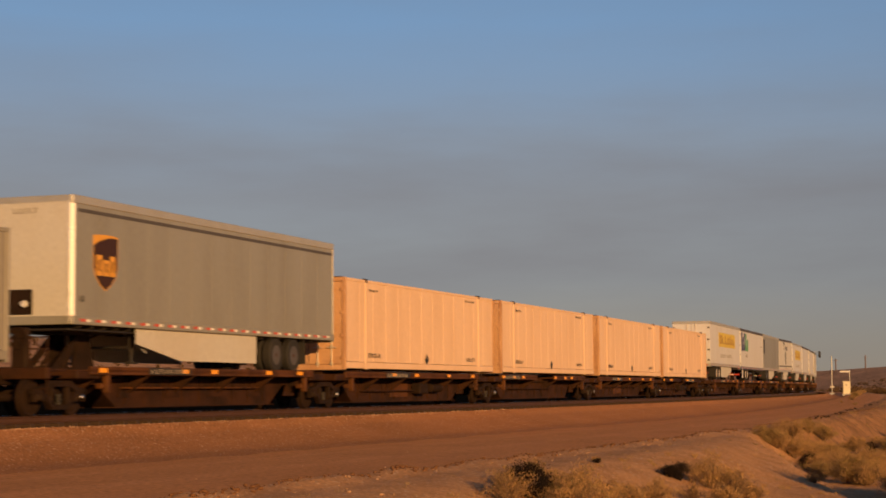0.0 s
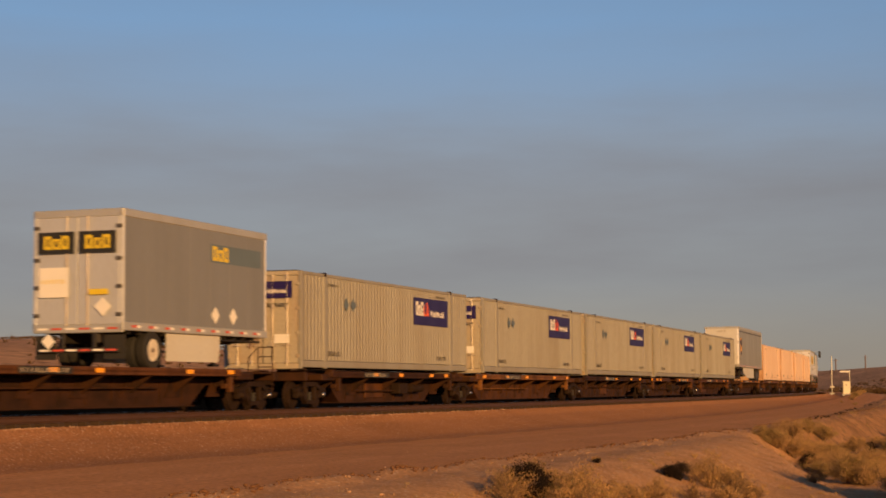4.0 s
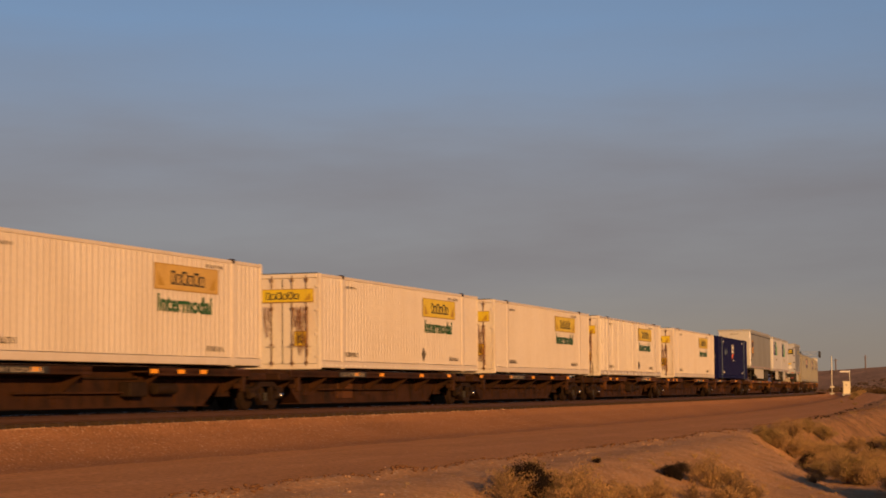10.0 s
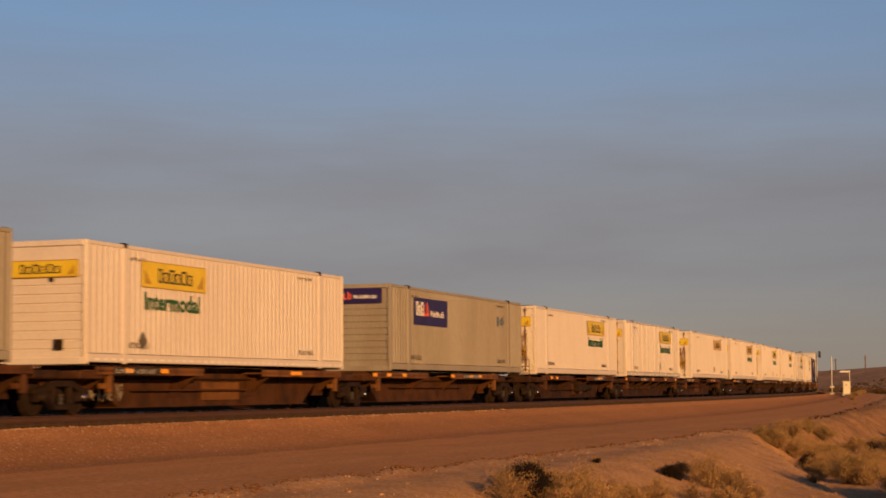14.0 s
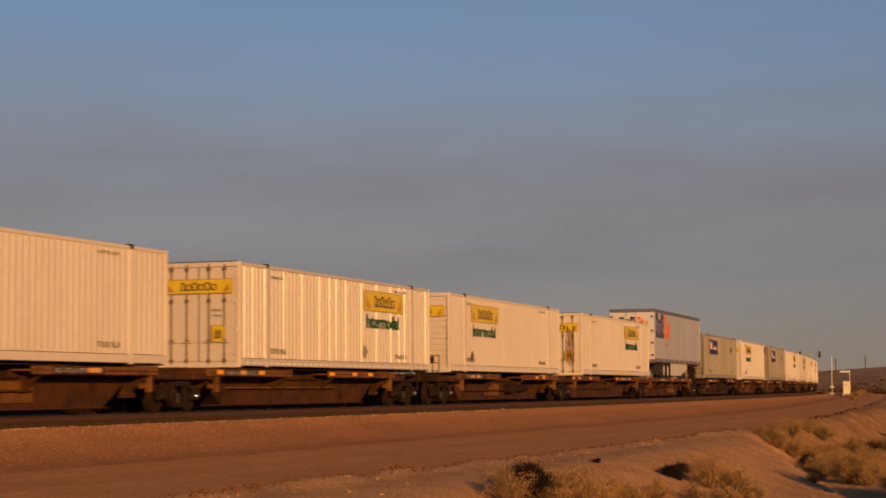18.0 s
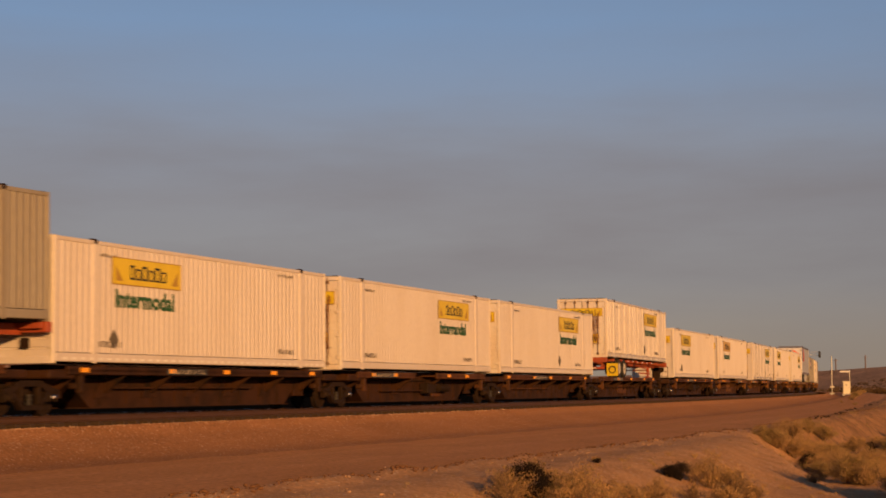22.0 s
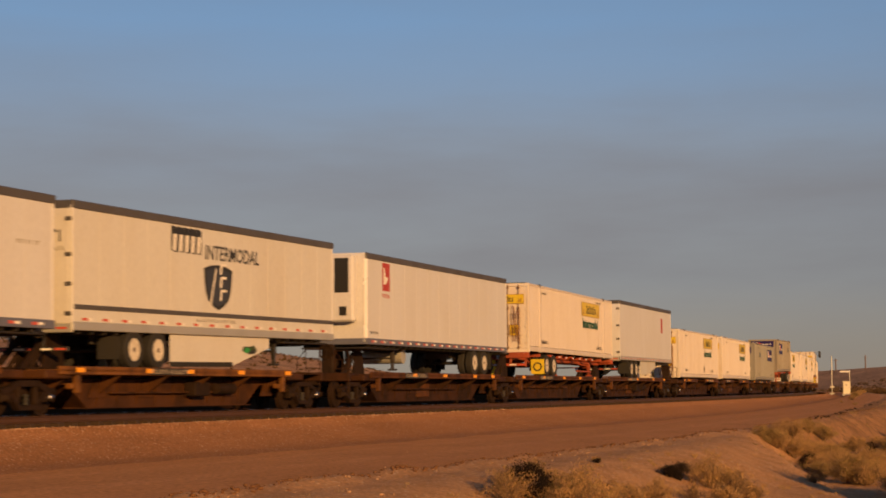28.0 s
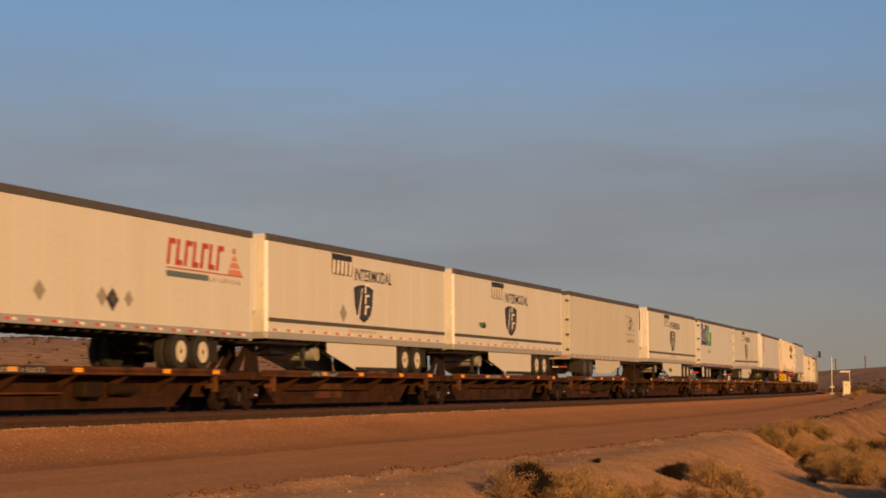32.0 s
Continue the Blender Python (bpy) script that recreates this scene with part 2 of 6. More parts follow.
def lathe(bm, prof, at=(0, 0, 0), axis="y", seg=20, ring_shape=False):
    """Profile of (along axis, radius), turned round the axis."""
    rings = []
    for h, r in prof:
        ring = []
        for i in range(seg):
            a = 2 * math.pi * i / seg
            u, v = r * math.cos(a), r * math.sin(a)
            co = {"y": (u, h, v), "x": (h, u, v), "z": (u, v, h)}[axis]
            ring.append(bm.verts.new((co[0] + at[0], co[1] + at[1], co[2] + at[2])))
        rings.append(ring)
    for a, b in zip(rings, rings[1:]):
        for i in range(seg):
            bm.faces.new((a[i], a[(i + 1) % seg], b[(i + 1) % seg], b[i]))
    if ring_shape:
        for i in range(seg):
            bm.faces.new((rings[-1][i], rings[-1][(i + 1) % seg], rings[0][(i + 1) % seg], rings[0][i]))
    else:
        bm.faces.new(rings[0][::-1])
        bm.faces.new(rings[-1])
    return bm


def rod(bm, a, b, r, seg=8):
    a, b = Vector(a), Vector(b)
    q = (b - a).to_track_quat("Z", "Y")
    ra, rb = [], []
    for i in range(seg):
        w = 2 * math.pi * i / seg
        d = q @ Vector((r * math.cos(w), r * math.sin(w), 0))
        ra.append(bm.verts.new(a + d))
        rb.append(bm.verts.new(b + d))
    for i in range(seg):
        bm.faces.new((ra[i], ra[(i + 1) % seg], rb[(i + 1) % seg], rb[i]))
    bm.faces.new(ra[::-1])
    bm.faces.new(rb)
    return bm


def mesh_of(name, bm, mat, smooth=False):
    bmesh.ops.recalc_face_normals(bm, faces=bm.faces[:])
    me = bpy.data.meshes.new(name)
    if smooth:
        for f in bm.faces:
            f.smooth = True
    bm.to_mesh(me)
    bm.free()
    for m in mat if isinstance(mat, (list, tuple)) else [mat]:
        me.materials.append(m)
    return me


def part(name, bm, mat, parent, label="", at=None, smooth=False):
    """One mesh object under a thing or under a part; bm may be a finished mesh that is shared."""
    me = bm if isinstance(bm, bpy.types.Mesh) else mesh_of(name, bm, mat, smooth)
    ob = new(name, me)
    ob.parent = parent
    if name in ("number_marking", "data_marking", "small_lettering", "emblem_line", "cross_member"):
        tagged(ob, kind="stuff")
    if at is not None:
        ob.matrix_local = at if isinstance(at, Matrix) else Matrix.Translation(at)
    if label:
        tagged(ob, label)
    return ob


STORE = {}


def kept(key, make):
    if key not in STORE:
        STORE[key] = make()
    return STORE[key]


def words(text, size, mat, squeeze=1.0, shear=0.0, bold=0.016):
    """Flat lettering as a mesh, 3 mm thick, its origin at the left end of the baseline."""
    def make():
        cu = bpy.data.curves.new("lettering", "FONT")
        cu.body, cu.size, cu.extrude, cu.resolution_u, cu.shear, cu.offset = text, size, 0.0015, 2, shear, size * bold
        ob = bpy.data.objects.new("lettering", cu)
        scene.collection.objects.link(ob)
        bpy.context.view_layer.update()
        me = bpy.data.meshes.new_from_object(ob.evaluated_get(bpy.context.evaluated_depsgraph_get()))
        bpy.data.objects.remove(ob)
        for v in me.vertices:
            v.co.x *= squeeze
        me.materials.clear()
        me.materials.append(mat)
        return me
    return kept(("words", text, size, mat.name, squeeze, shear, bold), make)


def on_side(x, y, z):
    """Pose of a flat mark (x right, y up) on the near side, at the plane y."""
    return Matrix(((1, 0, 0, x), (0, 0, -1, y), (0, 1, 0, z), (0, 0, 0, 1)))


def on_back(x, y, z):
    """Pose of a flat mark on the end that looks backwards, at the plane x."""
    return Matrix(((0, 0, -1, x), (-1, 0, 0, y), (0, 1, 0, z), (0, 0, 0, 1)))


def plate(bm, x0, y0, x1, y1, t=0.004, z=0.0):
    return box(bm, x0, x1, y0, y1, z, z + t)


def flat_poly(bm, pts, t=0.004, z=0.0):
    a = [bm.verts.new((x, y, z)) for x, y in pts]
    b = [bm.verts.new((x, y, z + t)) for x, y in pts]
    bm.faces.new(a[::-1])
    bm.faces.new(b)
    n = len(pts)
    for i in range(n):
        bm.faces.new((a[i], a[(i + 1) % n], b[(i + 1) % n], b[i]))
    return bm


def code_bars(n, w, h, seed):
    """A row of n small upright bars of uneven width, some with a foot or a head, that stand for a number."""
    bm, rnd = bm_new(), random.Random(seed)
    x = 0.0
    for i in range(n):
        bw = w / n * rnd.uniform(0.2, 0.42)
        hh = h * rnd.choice((1, 1, 0.9))
        plate(bm, x, 0, x + bw, hh, 0.004)
        kind = rnd.random()
        if kind < 0.35:
            plate(bm, x + bw, 0, x + w / n * 0.72, h * 0.22, 0.004)
        elif kind < 0.6:
            plate(bm, x + bw, hh - h * 0.22, x + w / n * 0.72, hh, 0.004)
        x += w / n
    return bm


# ---- ground ----
def earth(name, rgb_a, rgb_b, rgb_stone, stone_scale, stone_amount, bump=0.6, big=0.35, rough=0.95, spec=0.1):
    m = bpy.data.materials.new(name)
    m.use_nodes = True
    nt = m.node_tree
    N, L = nt.nodes.new, nt.links.new
    b = nt.nodes["Principled BSDF"]
    b.inputs["Roughness"].default_value = rough
    b.inputs["Specular IOR Level"].default_value = spec
    tc = N("ShaderNodeTexCoord")
    n1, n2, vo = N("ShaderNodeTexNoise"), N("ShaderNodeTexNoise"), N("ShaderNodeTexVoronoi")
    n1.inputs["Scale"].default_value, n1.inputs["Detail"].default_value = big, 7
    n2.inputs["Scale"].default_value, n2.inputs["Detail"].default_value = stone_scale * 0.6, 5
    vo.inputs["Scale"].default_value = stone_scale
    for n in (n1, n2, vo):
        L(tc.outputs["Object"], n.inputs["Vector"])
    r1 = N("ShaderNodeMapRange")
    r1.inputs["From Min"].default_value, r1.inputs["From Max"].default_value = 0.35, 0.65
    L(n1.outputs["Fac"], r1.inputs["Value"])
    mix = N("ShaderNodeMix")
    mix.data_type = "RGBA"
    mix.inputs[6].default_value, mix.inputs[7].default_value = (*rgb_a, 1), (*rgb_b, 1)
    L(r1.outputs["Result"], mix.inputs[0])
    # scattered paler and darker stones
    sr = N("ShaderNodeSeparateColor")
    L(vo.outputs["Color"], sr.inputs[0])
    th = N("ShaderNodeMapRange")
    th.inputs["From Min"].default_value, th.inputs["From Max"].default_value = 1 - stone_amount, 1 - stone_amount * 0.6
    L(sr.outputs[0], th.inputs["Value"])
    mix2 = N("ShaderNodeMix")
    mix2.data_type = "RGBA"
    mix2.inputs[7].default_value = (*rgb_stone, 1)
    L(th.outputs["Result"], mix2.inputs[0])
    L(mix.outputs[2], mix2.inputs[6])
    r2 = N("ShaderNodeMapRange")
    r2.inputs["From Min"].default_value, r2.inputs["From Max"].default_value = 0.25, 0.75
    r2.inputs["To Min"].default_value, r2.inputs["To Max"].default_value = 0.6, 1.3
    L(n2.outputs["Fac"], r2.inputs["Value"])
    mul = N("ShaderNodeMix")
    mul.data_type, mul.blend_type = "RGBA", "MULTIPLY"
    mul.inputs[0].default_value = 1.0
    L(mix2.outputs[2], mul.inputs[6])
    L(r2.outputs["Result"], mul.inputs[7])
    L(mul.outputs[2], b.inputs["Base Color"])
    add = N("ShaderNodeMath")
    add.operation = "ADD"
    L(n2.outputs["Fac"], add.inputs[0])
    soft = N("ShaderNodeMath")
    soft.operation, soft.inputs[1].default_value = "MULTIPLY", 0.3
    L(vo.outputs["Distance"], soft.inputs[0])
    L(soft.outputs[0], add.inputs[1])
    bp = N("ShaderNodeBump")
    bp.inputs["Strength"].default_value, bp.inputs["Distance"].default_value = bump, 0.05
    L(add.outputs[0], bp.inputs["Height"])
    L(bp.outputs[0], b.inputs["Normal"])
    return m


# dark beyond the track too, where the train's shade is put into the colour
M_BALLAST = earth("dark_oily_shaded_ballast", (0.04, 0.019, 0.009), (0.055, 0.025, 0.012), (0.09, 0.044, 0.024), 16, 0.08, spec=0.0)
M_GRAVEL = earth("red_brown_gravel", (0.33, 0.155, 0.072), (0.38, 0.18, 0.086), (0.6, 0.39, 0.26), 24, 0.045, bump=0.4)
M_ROAD = earth("packed_red_dirt_road", (0.47, 0.222, 0.09), (0.53, 0.252, 0.106), (0.5, 0.27, 0.13), 20, 0.02, bump=0.2)
M_RUT = earth("smooth_wheel_rut", (0.5, 0.238, 0.1), (0.56, 0.27, 0.117), (0.55, 0.3, 0.15), 20, 0.01, bump=0.1)
M_SAND = earth("sandy_desert_soil", (0.54, 0.298, 0.145), (0.42, 0.225, 0.106), (0.62, 0.44, 0.3), 24, 0.06, bump=0.45, big=1.1)
M_PLAIN = earth("distant_desert_scrub", (0.54, 0.31, 0.165), (0.38, 0.215, 0.115), (0.2, 0.12, 0.065), 0.5, 0.1, bump=0.15, big=0.03)


M_SCRUB = earth("scrubby_desert_soil", (0.42, 0.225, 0.105), (0.29, 0.15, 0.072), (0.2, 0.12, 0.06), 5.0, 0.25, bump=0.5, big=0.5)


def road_edge(s):
    return stepwise(s, ((66, 12.4), (76, 12.8), (111, 10.9), (156, 10.2), (300, 9.0)))


def smooth(a, b, v):
    v = max(0.0, min(1.0, (v - a) / (b - a)))
    return v * v * (3 - 2 * v)


def stepwise(x, table):
    for (a, va), (b, vb) in zip(table, table[1:]):
        if x <= b:
            return va if x <= a else va + (vb - va) * (x - a) / (b - a)
    return table[-1][1]


# the rise left of the track is added to hide the sunlit plain
ACROSS = ((-60, 0.2), (-20, 0.4), (-9, 0.35), (-5.5, -0.2), (-4.4, -0.3), (-2.5, -0.24), (2.35, -0.27), (2.5, -0.22), (2.62, -0.22), (2.75, -0.34), (4.6, -0.84), (6, -0.9), (9, -0.87), (12.2, -0.92), (12.65, -0.84),
          (13.1, -0.93), (16, -1.1), (24, -1.25), (40, -1.6), (80, -2.2))


def ground_rel(s, o, x, y):
    z = stepwise(o, ACROSS)
    if 4 < o < 30:
        z += 0.5 * smooth(100, 230, s) * smooth(4, 5.5, o)
    # a wash beside the sandy shoulder
    edge = ((s - 59) * 0.233 + (o - 13.1)) * 0.974 if s < 59 else o - 13.1
    bank = 0.85 * smooth(13.7, 18.2, o) * smooth(14, 22, s) * (1 - smooth(48, 62, s))
    z -= max(bank, 1.0 * smooth(-0.1, 1.9, edge) * smooth(28, 40, s))
    z += 0.12 * smooth(13.0, 15.0, o) * (1 - smooth(-1.5, 0.2, edge)) * smooth(22, 32, s)
    # the bank at the far edge of the road grows with distance
    z += 0.1 * smooth(62, 82, s) * smooth(12.3, 12.5, o) * (1 - smooth(13.2, 14.4, o)) * max(0.0, 0.55 + 0.9 * noise.noise(Vector((s * 0.11, 4.0, 0.0)))) * (1 - smooth(120, 160, s))
    n = noise.noise(Vector((x * 0.45, y * 0.45, 3.1))) * 0.5 + noise.noise(Vector((x * 0.9, y * 0.9, 7.7))) * 0.25
    amp = 0.13 * smooth(12.4, 14.5, o) * (1 - 0.65 * smooth(58, 74, s)) + 0.05 * smooth(4.6, 6, o) * (1 - smooth(11.8, 12.4, o)) + 0.02
    if -2.6 < o < 2.6:
        amp = 0.012
    rough = 0.1 * noise.noise(Vector((x * 0.8, y * 0.8, 1.7))) * smooth(12.2, 12.6, o) * (1 - smooth(12.9, 13.3, o))
    z += n * amp + rough
    d = math.hypot(x, y)
    a = abs(o)
    if a > 45 and d > 150:
        b = math.atan2(x, y)
        rise = stepwise(b, ((-0.6, 0.025), (-0.22, 0.036), (-0.13, 0.031), (-0.06, 0.027), (0.1, 0.0255), (0.2, 0.0228), (0.3, 0.0228)))
        w = smooth(45, 170, a) * smooth(150, 460, d)
        hill = rise * min(d, 750) + 0.5 + noise.noise(Vector((x * 0.004, y * 0.004, 0.5))) * 0.003 * min(d, 750)
        z = z * (1 - w) + w * (hill - line_z(s))
    return z


def ground_z(x, y):
    s, o = line_of(x, y)
    return line_z(s) + ground_rel(s, o, x, y)


def steps(*runs):
    out = []
    for a, b, d in runs:
        n = max(1, round((b - a) / d))
        out += [a + (b - a) * i / n for i in range(n)]
    return out


def make_ground():
    turn = 2 * math.pi / BEND
    ss = steps((-900, 0, 30), (0, 18, 3), (18, 110, 0.6), (110, 200, 1.5), (200, 330, 4), (330, 1200, 20), (1200, turn - 900, 260))
    oo = [-1640, -1300, -900, -650, -480, -360, -270, -200, -150, -110, -80, -60, -45, -30, -18, -9, -6, -4.4, -3.4, -2.5, -1.2, 0, 1.2, 2.35, 2.5, 2.62, 2.75, 3.4, 4.0, 4.6]
    oo += steps((5.2, 12, 0.6), (12, 13.6, 0.2), (13.6, 25, 0.4), (25, 40, 2.5))
    oo += [40, 48, 60, 80, 110, 150, 200, 260, 340, 450, 600, 850, 1300, 2000, 3000, 4400]
    verts, faces, zone = [], [], []
    n, m = len(ss), len(oo)
    for s in ss:
        h = TURN0 - BEND * s
        for o in oo:
            r = 1 / BEND + o
            x, y = CX + r * math.cos(h), CY - r * math.sin(h)
            sw = s if s < 1200 else 1200 - (s - 1200) * 2100 / (turn - 2100)   # back round to the start
            verts.append((x, y, line_z(sw) + ground_rel(sw, o, x, y)))
    for i in range(n):
        k = (i + 1) % n
        for j in range(m - 1):
            faces.append((i * m + j, k * m + j, k * m + j + 1, i * m + j + 1))
            o = (oo[j] + oo[j + 1]) / 2
            near = -40 < ss[i] < 330
            # zone 0 runs on left of the track to paint the train's shade
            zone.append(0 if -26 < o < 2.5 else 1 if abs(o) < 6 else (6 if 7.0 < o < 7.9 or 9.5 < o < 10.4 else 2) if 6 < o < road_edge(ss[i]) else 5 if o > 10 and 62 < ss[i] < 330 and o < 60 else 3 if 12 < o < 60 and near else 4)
    me = bpy.data.meshes.new("ground")
    me.from_pydata(verts, [], faces)
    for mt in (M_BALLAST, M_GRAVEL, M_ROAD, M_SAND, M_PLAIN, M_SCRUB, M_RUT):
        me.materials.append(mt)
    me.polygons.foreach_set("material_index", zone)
    me.polygons.foreach_set("use_smooth", [True] * len(faces))
    me.update()
    bm = bmesh.new()
    bm.from_mesh(me)
    bmesh.ops.recalc_face_normals(bm, faces=bm.faces[:])
    bm.faces.ensure_lookup_table()
    if bm.faces[(m - 1) * 40 + 30].normal.z < 0:
        bmesh.ops.reverse_faces(bm, faces=bm.faces[:])
    bm.to_mesh(me)
    bm.free()
    return tagged(new("ground", me), "red-brown gravel and sandy desert ground beside a railway", "ground", kind="structure")


make_ground()


def make_track():
    track = tagged(new("railway_track"), "single railway track with worn steel rails on dark ballast", "railway track", kind="structure")
    prof = ((-0.07, -0.172), (0.07, -0.172), (0.07, -0.155), (0.012, -0.13), (0.012, -0.045), (0.036, -0.03), (0.036, -0.006), (0.028, 0.0), (-0.028, 0.0), (-0.036, -0.006), (-0.036, -0.03), (-0.012, -0.045), (-0.012, -0.13), (-0.07, -0.155))
    ss = steps((-800, 0, 15), (0, 300, 4), (300, 1100, 15)) + [1100]
    for side in (-0.755, 0.755):
        verts, faces, idx = [], [], []
        k = len(prof)
        for s in ss:
            for u, z in prof:
                verts.append(line_at(s, side + u, z))
        for i in range(len(ss) - 1):
            for j in range(k):
                faces.append((i * k + j, i * k + (j + 1) % k, (i + 1) * k + (j + 1) % k, (i + 1) * k + j))
                idx.append(1 if prof[j][1] >= -0.006 and prof[(j + 1) % k][1] >= -0.006 else 0)
        me = bpy.data.meshes.new("rail")
        me.from_pydata(verts, [], faces)
        me.materials.append(M_RAIL)
        me.materials.append(M_STEEL)
        me.polygons.foreach_set("material_index", idx)
        part("rail", me, None, track)
    def tie():
        return mesh_of("sleeper", cbox(bm_new(), -0.115, 0.115, -1.3, 1.3, -0.36, -0.175, 0.012), M_TIE)
    for i in range(40):
        part("sleeper", kept("sleeper", tie), None, track, at=line_pose(18 + i * 0.6))
    bm = bm_new()
    s = 18 + 40 * 0.6
    while s < 400:
        m = line_pose(s)
        tmp = box(bm_new(), -0.115, 0.115, -1.3, 1.3, -0.36, -0.175)
        tmp.transform(m)
        join(bm, tmp)
        s += 0.6
    tagged(part("sleepers", bm, M_TIE, track), kind="stuff")


M_TIE = material("weathered_timber_sleeper", (0.05, 0.027, 0.014), 0.85, stain=0.4, bump=0.2)
make_track()


# ---- rail cars ----
def wheel_mesh():
    bm = bm_new()
    lathe(bm, [(-0.07, 0.12), (-0.07, 0.30), (-0.05, 0.36), (-0.065, 0.40), (-0.065, 0.419), (0.035, 0.424), (0.045, 0.447), (0.068, 0.447), (0.07, 0.36), (0.03, 0.3), (0.05, 0.12)], seg=24)
    return mesh_of("wheel", bm, M_GRIME)


def side_frame_mesh():
    """Cast side frame: a bowed top chord, pedestal jaws over the bearings and a basket for the springs."""
    bm = bm_new()
    prism(bm, [(-1.14, 0.5), (-0.74, 0.52), (-0.42, 0.68), (0.42, 0.68), (0.74, 0.52), (1.14, 0.5), (1.14, 0.62), (0.74, 0.68), (0.44, 0.82), (-0.44, 0.82), (-0.74, 0.68), (-1.14, 0.62)], -0.08, 0.08)
    prism(bm, [(-0.36, 0.14), (0.36, 0.14), (0.4, 0.25), (-0.4, 0.25)], -0.09, 0.09)
    for sx in (-1, 1):
        pts = [(0.36, 0.14), (0.74, 0.5), (0.66, 0.56), (0.28, 0.25)]
        prism(bm, pts if sx > 0 else [(-x, z) for x, z in pts[::-1]], -0.08, 0.08)
        cbox(bm, sx * 0.36 - 0.05, sx * 0.36 + 0.05, -0.08, 0.08, 0.22, 0.72, 0.02)
        for dx in (-0.17, 0.17):
            cbox(bm, sx * 0.89 + dx - 0.035, sx * 0.89 + dx + 0.035, -0.08, 0.08, 0.32, 0.58, 0.012)
        cbox(bm, sx * 0.89 - 0.13, sx * 0.89 + 0.13, -0.1, 0.1, 0.35, 0.52, 0.03)
    return mesh_of("side_frame", bm, M_GRIME)


def spring_mesh():
    bm = bm_new()
    lathe(bm, [(0.26, 0.078), (0.30, 0.078), (0.31, 0.06), (0.35, 0.06), (0.36, 0.078), (0.40, 0.078), (0.41, 0.06), (0.45, 0.06), (0.46, 0.078), (0.5, 0.078)], axis="z", seg=10)
    return mesh_of("spring", bm, M_BLACK)


def bolster_mesh():
    bm = bm_new()
    cbox(bm, -0.2, 0.2, -0.9, 0.9, 0.44, 0.66, 0.04)
    lathe(bm, [(0.66, 0.2), (0.74, 0.2)], axis="z", seg=16)
    return mesh_of("truck", bm, M_GRIME)


def add_truck(unit, x):
    tr = part("truck", kept("bolster", bolster_mesh), None, unit, "grimy two-axle rail truck", at=(x, 0, 0))
    for y in (-1.0, 1.0):
        part("side_frame", kept("side_frame", side_frame_mesh), None, tr, at=(0, y, 0))
        if y < 0:
            part("spring", kept("springs", spring_mesh), None, tr, at=(0, y, 0))
    for dx in (-0.89, 0.89):
        part("axle", kept("axle", lambda: mesh_of("axle", lathe(bm_new(), [(-0.98, 0.07), (-0.75, 0.09), (0.75, 0.09), (0.98, 0.07)], seg=10), M_GRIME)), None, tr, at=(dx, 0, 0.424))
        for y in (-1, 1):
            m = Matrix.Translation((dx, y * 0.755, 0.424)) @ (Matrix.Identity(4) if y > 0 else Matrix.Rotation(math.pi, 4, "Z"))
            part("wheel", kept("wheel", wheel_mesh), None, tr, at=m @ Matrix.Rotation(math.pi, 4, "Z"))
            if y < 0:
                # only one cap a truck is bright steel, standing in for the glint
                part("bearing_cap", kept(("cap", dx > 0), lambda: mesh_of("bearing_cap", lathe(bm_new(), [(-0.05, 0.085), (0.03, 0.085), (0.06, 0.06), (0.07, 0.02)], seg=12), M_STEEL if dx > 0 else M_GRIME, smooth=True)), None, tr,
                     "bearing cap, bright steel for the glint" if dx > 0 else "", at=Matrix.Translation((dx, y * 1.09, 0.424)) @ (Matrix.Identity(4) if y > 0 else Matrix.Rotation(math.pi, 4, "Z")))


SILL = 0.66                        # half width of a centre sill


